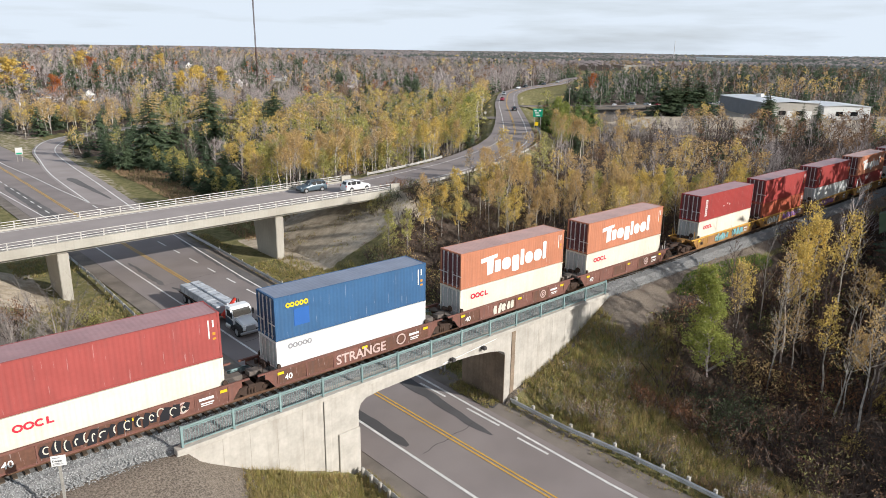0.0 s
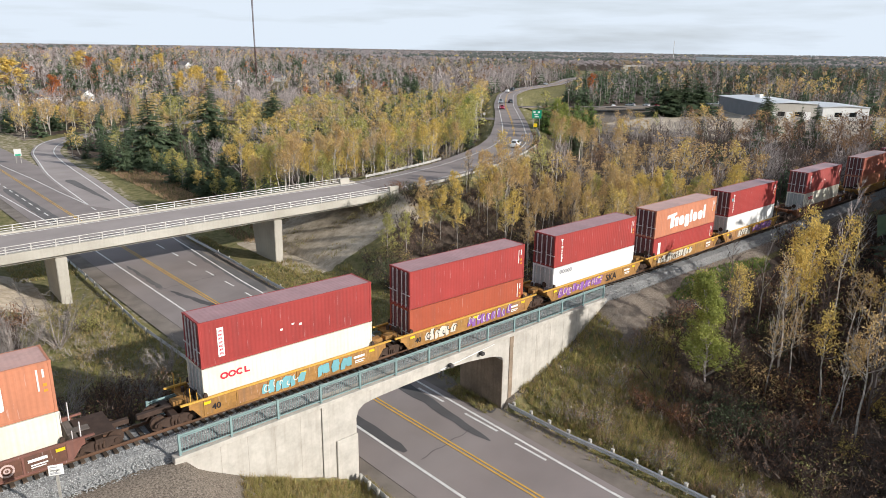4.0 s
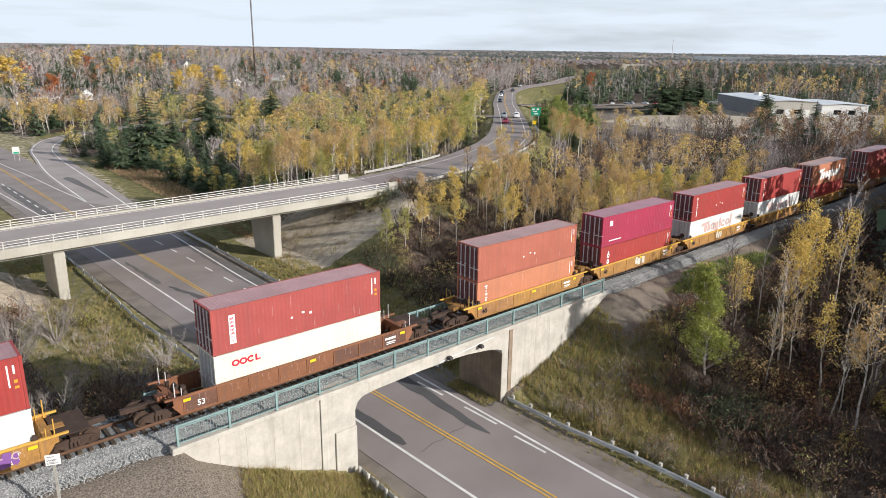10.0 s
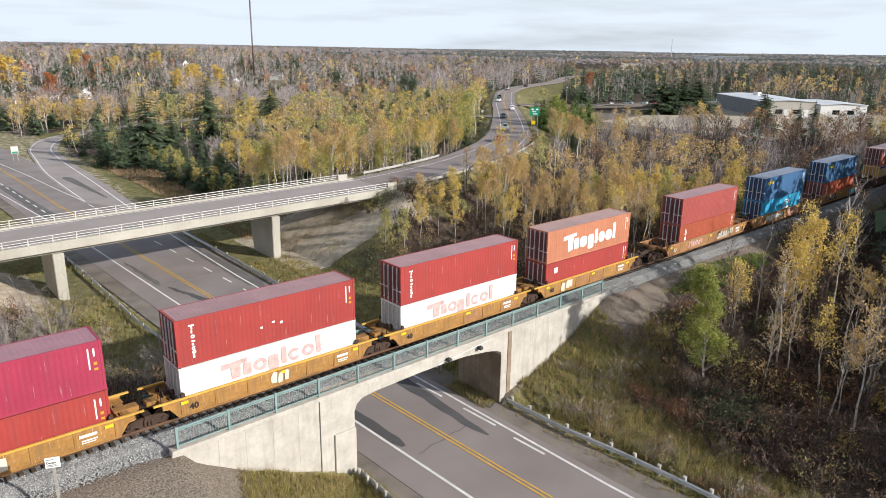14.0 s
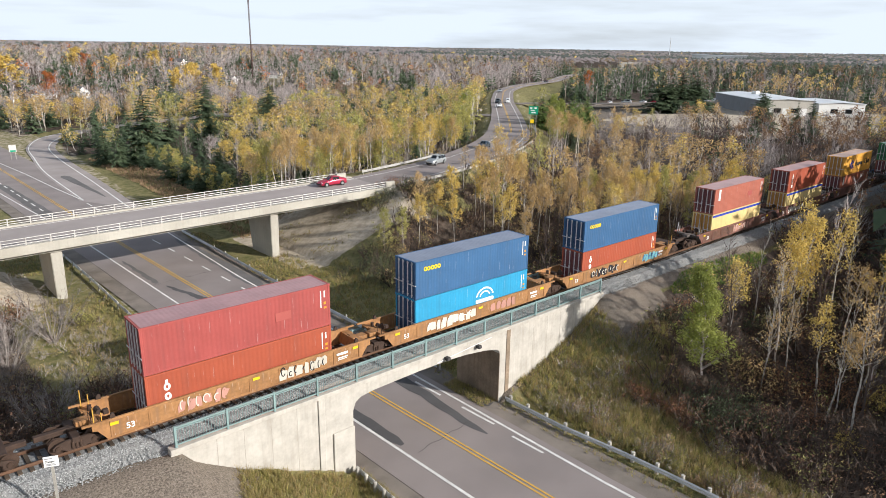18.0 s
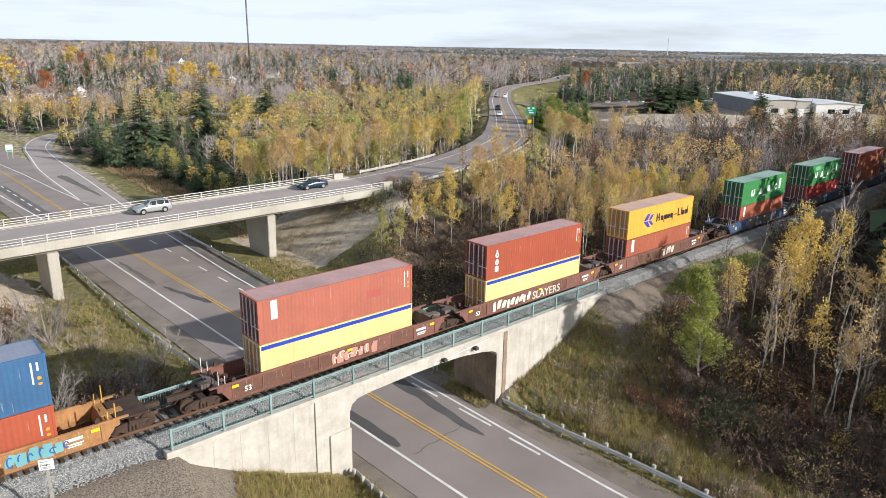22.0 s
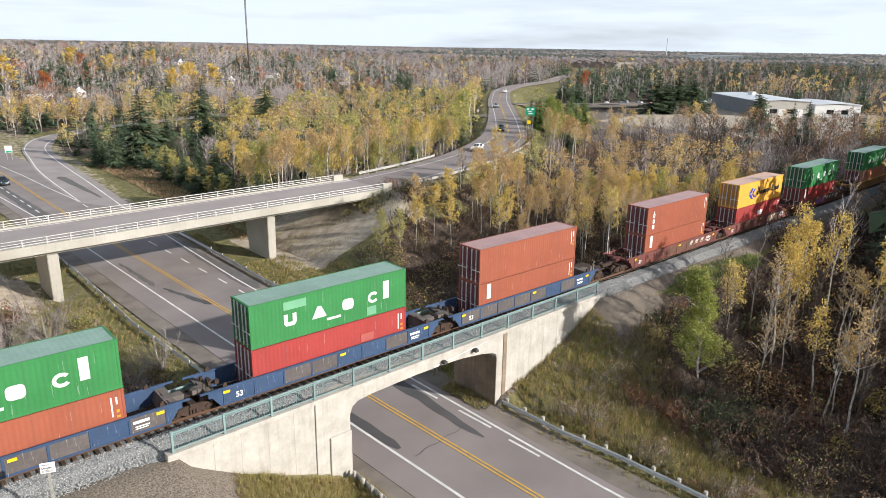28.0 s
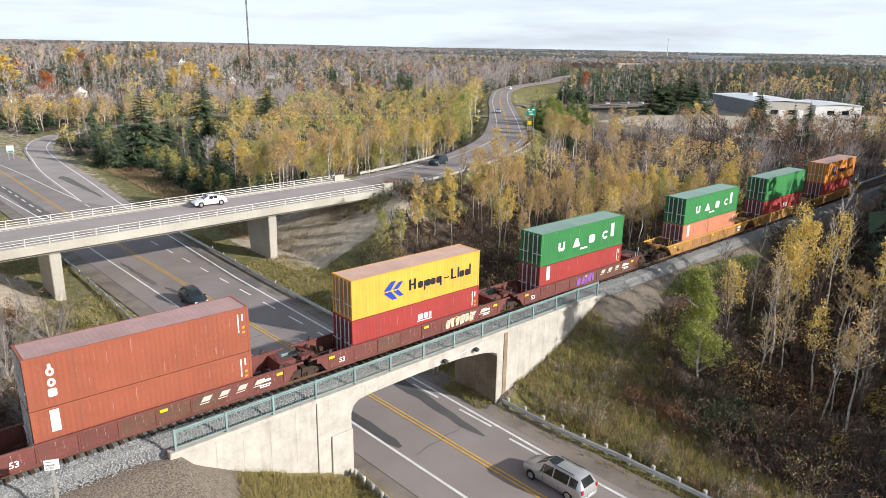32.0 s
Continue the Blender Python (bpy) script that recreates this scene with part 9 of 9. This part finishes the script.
def undergrowth():
    rng = np.random.RandomState(61)
    mats = [BARK["dark"], LEAF["dead"], LEAF["brown"], LEAF["weed"], LEAF["ochre"], LEAF["lime"]]
    protos, bright = [], []
    for k in range(8):
        st, lv = shrub(300 + k, 1.0, 8, [0, 50, 70, 35][k % 4], 0.055)
        protos.append((st, lv, (1, 1, 2, 1, 1, 1, 3, 1)[k]))
        bright.append((st, lv, (2, 2, 4, 5, 2, 3, 4, 3)[k]))
    # valley south of the track
    n = 4600
    x, y = rng.uniform(38, 112, n), rng.uniform(-75, -4, n)
    edge = np.interp(y, BRUSH_Y, BRUSH_X) + rng.randn(n) * 0.8
    ok = (x > edge) & (y < np.where(x > 74, -4.8, np.where(x > 52, -8.0, -7.0)) + rng.randn(n) * 0.4) & ((x - 46.1) ** 2 + (y + 12.4) ** 2 > 1.5)
    near = np.hypot(x + 6, y + 38) < 95 + 20 * rng.rand(n)
    ok &= near
    x, y = x[ok], y[ok]
    joined("undergrowth_south", protos, np.stack([x, y], 1), ground_z(x, y), rng.uniform(1.0, 2.8, len(x)) * np.where(x > 58, 1.5, 1.0), mats, "dense dark brown undergrowth in the valley", "undergrowth", 62)
    # weeds and low shrubs on the bank
    n = 3600
    x, y = rng.uniform(32.5, 50, n), rng.uniform(-32, -3.5, n)
    ok = (x > 33.2) & (x < np.interp(y, BRUSH_Y, BRUSH_X) + 1) & ((x < 43) | (y < -6.5)) & (vnoise(x / 1.6, y / 1.6, 12) > -0.1)
    x, y = x[ok], y[ok]
    weeds = [(st, lv, 1 + k % 5) for k, (st, lv) in enumerate(shrub(360 + k, 1.0, 7, 46, 0.06) for k in range(10))]
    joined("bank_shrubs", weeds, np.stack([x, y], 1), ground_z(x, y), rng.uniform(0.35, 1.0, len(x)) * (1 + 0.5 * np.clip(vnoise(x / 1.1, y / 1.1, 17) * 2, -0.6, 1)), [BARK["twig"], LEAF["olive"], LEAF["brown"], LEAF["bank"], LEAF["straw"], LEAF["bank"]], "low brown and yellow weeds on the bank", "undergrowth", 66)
    # thickets with a colour of their own at the foot of the bank
    dense = [shrub(340 + k, 1.0, 9, 150, 0.05) for k in range(4)]
    for nm, leaf, cx, cy, rx, ry, n, hs, label in (
            ("green_thicket", "thicket", 43.2, -16.6, 2.4, 3.0, 46, (1.2, 2.2), "dark green leafy thicket below the bank"), ("rust_thicket", "rust", 40.6, -13.6, 1.0, 4.2, 34, (0.8, 1.6), "rust-brown shrubs along the foot of the bank"),
            ("ochre_thicket", "ochre", 49.6, -15.6, 1.8, 2.2, 9, (1.6, 2.8), "ochre-leaved young shrubs in the valley"), ("rust_thicket", "rust", 52.5, -19.5, 4.0, 3.5, 26, (1.2, 2.4), "rust-brown shrubs between the birches"), ("green_thicket", "thicket", 58.5, -12.0, 4.0, 2.2, 22, (1.0, 2.0), "dark green bushes near the track bank"),
            ("green_thicket", "thicket", 48.5, -7.6, 2.4, 1.2, 20, (0.8, 1.7), "dark green bushes below the gravel slope"), ("rust_thicket", "rust", 52.0, -7.8, 3.0, 1.2, 18, (0.8, 1.7), "rust-brown brush below the gravel slope"), ("gold_thicket", "gold", 46.2, -24.4, 0.7, 0.7, 4, (1.2, 2.0), "small golden shrub in the dark valley"), ("gold_thicket", "gold", 54.6, -24.2, 0.8, 0.8, 5, (2.0, 3.0), "golden shrub beside pale birches")):
        q = rng.randn(n, 2) * (rx * 0.5, ry * 0.5) + (cx, cy)
        joined(nm, [(a, b, 1) for a, b in dense], q, ground_z(q[:, 0], q[:, 1]), rng.uniform(*hs, n), [BARK["dark"], LEAF[leaf]], label, "bush", 90 + n)
    for nm, leaf, cx, cy, rx, ry, n, hs, label in (
            ("bank_thicket", "olive", 52, 45.5, 3.0, 2.4, 26, (0.9, 1.7), "olive shrubs beside the bridge abutment"), ("bank_thicket", "thicket", 55, 43.5, 4.0, 2.6, 30, (1.0, 2.2), "dark green shrubs on the ramp bank"), ("bank_thicket", "rust", 57, 47, 3.0, 1.6, 12, (0.8, 1.6), "rust-brown shrubs under the ramp rail"),
            ("slope_thicket", "thicket", 42.5, 30, 4.0, 4.0, 34, (1.0, 2.2), "dark green brush on the slope"), ("slope_thicket", "olive", 45, 31.5, 3.0, 2.6, 14, (1.0, 2.0), "olive bushes below young birches"), ("gold_thicket", "lime", 9.8, 35.4, 1.4, 1.6, 8, (1.0, 1.8), "yellow-green bush beside the overpass pier"), ("rust_thicket", "rust", 2.8, 36.5, 1.6, 1.2, 9, (1.2, 2.2), "rust-orange bush among bare stems")):
        q = rng.randn(n, 2) * (rx * 0.5, ry * 0.5) + (cx, cy)
        joined(nm, [(a, b, 1) for a, b in dense], q, ground_z(q[:, 0], q[:, 1]), rng.uniform(*hs, n), [BARK["dark"], LEAF[leaf]], label, "bush", 190 + n)
    # foot of the north-east wood and the bank by the overpass
    n = 4300
    x, y = rng.uniform(33, 110, n), rng.uniform(5, 62, n)
    d, _ = near_line(x, y, RAMP_C)
    ok = (y > track_y(50) + 5) & (d > 8.5) & (x > 36 + 0.22 * (y - 5)) & ((x > 46) | (y < 34)) & (x - 35 > rng.rand(n) * 4)
    ok &= ~((x < 55) & (y > 38))
    x, y = x[ok], y[ok]
    joined("undergrowth_east", protos + bright[2:4], np.stack([x, y], 1), ground_z(x, y), rng.uniform(0.9, 2.4, len(x)), mats, "brown shrubs at the edge of the wood", "undergrowth", 63)
    # west of the highway
    n = 1700
    x, y = rng.uniform(-22, 12.5, n), rng.uniform(4, 42, n)
    ok = x < 11.5 - 0.02 * y + rng.randn(n)
    x, y = x[ok], y[ok]
    # brush nearest the track gets darker colours, partly to imitate the train's shadow
    near_t = y < 20 + 3 * vnoise(x / 3, y / 3, 15)
    joined("undergrowth_west", bright, np.stack([x, y], 1)[~near_t], ground_z(x, y)[~near_t], rng.uniform(0.4, 1.1, int((~near_t).sum())), [BARK["twig"]] + mats[1:], "brown and ochre shrubs beside the highway", "undergrowth", 64)
    joined("undergrowth_dark", protos, np.stack([x, y], 1)[near_t], ground_z(x, y)[near_t], rng.uniform(1.0, 2.4, int(near_t.sum())), mats, "dark leafless brush close behind the track, train's shade in its colour", "undergrowth", 67)
    # foot of the north wood
    n = 1500
    x, y = rng.uniform(42, 120, n), rng.uniform(60, 150, n)
    d, _ = near_line(x, y, RAMP_C)
    ok = wooded(x, y) & (y < 75 + 0.75 * (x - 44) + 12)
    x, y = x[ok], y[ok]
    joined("undergrowth_north", bright, np.stack([x, y], 1), ground_z(x, y), rng.uniform(0.9, 2.4, len(x)), [BARK["twig"]] + mats[1:], "shrubs at the edge of the north wood", "undergrowth", 65)


undergrowth()


def tufts():
    """Tall dry grass and weeds on the banks and verges."""
    rng = np.random.RandomState(71)

    def blades(n, h, lean):
        a = rng.uniform(0, 6.28, n)
        b = np.stack([np.cos(a), np.sin(a), np.zeros(n)], 1) * rng.uniform(0, 0.16, (n, 1))
        t = b + np.stack([rng.randn(n) * lean, rng.randn(n) * lean, rng.uniform(0.5, 1.0, n) * h], 1)
        w = np.stack([-np.sin(a), np.cos(a), np.zeros(n)], 1) * 0.022
        v = np.stack([b - w, b + w, t], 1).reshape(-1, 3)
        return v, np.arange(n * 3).reshape(-1, 3)
    protos = [(None, blades(12, 1.0, 0.22), 1 + (k % 3 == 0) + 2 * (k % 5 == 4)) for k in range(10)]
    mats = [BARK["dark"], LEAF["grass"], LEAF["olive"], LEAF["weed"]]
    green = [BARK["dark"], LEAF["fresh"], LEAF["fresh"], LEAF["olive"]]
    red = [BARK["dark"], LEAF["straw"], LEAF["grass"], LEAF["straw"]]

    def sow(nm, n, xr, yr, cond, hs, label, seed, mats=mats):
        x, y = rng.uniform(*xr, n), rng.uniform(*yr, n)
        ok = cond(x, y)
        x, y = x[ok], y[ok]
        joined(nm, protos, np.stack([x, y], 1), ground_z(x, y), rng.uniform(*hs, len(x)), mats, label, "grass", seed)
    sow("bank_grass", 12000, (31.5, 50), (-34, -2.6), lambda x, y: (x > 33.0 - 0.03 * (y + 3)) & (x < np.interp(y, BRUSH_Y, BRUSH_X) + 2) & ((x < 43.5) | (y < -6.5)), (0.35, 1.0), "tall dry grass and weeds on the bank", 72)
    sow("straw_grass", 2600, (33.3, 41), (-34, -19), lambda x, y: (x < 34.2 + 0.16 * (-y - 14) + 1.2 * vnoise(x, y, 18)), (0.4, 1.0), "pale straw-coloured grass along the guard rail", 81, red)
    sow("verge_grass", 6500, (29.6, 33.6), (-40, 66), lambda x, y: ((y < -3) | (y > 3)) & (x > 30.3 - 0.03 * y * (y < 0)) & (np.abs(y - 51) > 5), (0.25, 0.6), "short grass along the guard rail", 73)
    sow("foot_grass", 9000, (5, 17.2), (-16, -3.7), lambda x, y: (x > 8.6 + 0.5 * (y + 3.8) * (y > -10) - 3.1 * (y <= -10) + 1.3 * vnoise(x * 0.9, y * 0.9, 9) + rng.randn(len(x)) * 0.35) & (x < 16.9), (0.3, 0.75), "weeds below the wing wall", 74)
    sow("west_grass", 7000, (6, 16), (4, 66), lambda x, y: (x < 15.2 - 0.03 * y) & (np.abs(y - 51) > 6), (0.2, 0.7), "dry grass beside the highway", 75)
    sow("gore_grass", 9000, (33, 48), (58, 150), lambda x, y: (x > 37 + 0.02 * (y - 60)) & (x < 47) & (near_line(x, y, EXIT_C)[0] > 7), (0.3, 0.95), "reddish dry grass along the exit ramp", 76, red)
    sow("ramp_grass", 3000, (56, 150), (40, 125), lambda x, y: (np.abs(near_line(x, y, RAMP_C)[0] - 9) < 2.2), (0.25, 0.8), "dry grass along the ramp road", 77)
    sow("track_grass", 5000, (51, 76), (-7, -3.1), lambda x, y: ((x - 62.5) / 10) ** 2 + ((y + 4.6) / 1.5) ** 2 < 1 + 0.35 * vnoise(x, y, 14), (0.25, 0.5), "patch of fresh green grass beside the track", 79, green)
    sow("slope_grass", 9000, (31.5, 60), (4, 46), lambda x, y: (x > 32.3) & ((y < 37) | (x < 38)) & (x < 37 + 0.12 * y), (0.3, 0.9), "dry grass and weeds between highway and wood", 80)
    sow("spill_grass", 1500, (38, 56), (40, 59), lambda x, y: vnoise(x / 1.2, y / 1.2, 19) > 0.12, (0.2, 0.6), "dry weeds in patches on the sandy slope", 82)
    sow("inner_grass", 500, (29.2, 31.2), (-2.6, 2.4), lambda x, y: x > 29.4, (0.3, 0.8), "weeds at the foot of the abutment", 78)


tufts()


# ---------- what moves ----------
def motions():
    for ob, u, z in MOVERS:
        rows = []
        for t in range(0, 33, 2):
            rows.append((t, track_pose(u - SPEED * t, z)))
        walk(ob, rows)
    for ob, rows in DRIVES:
        walk(ob, rows)


motions()
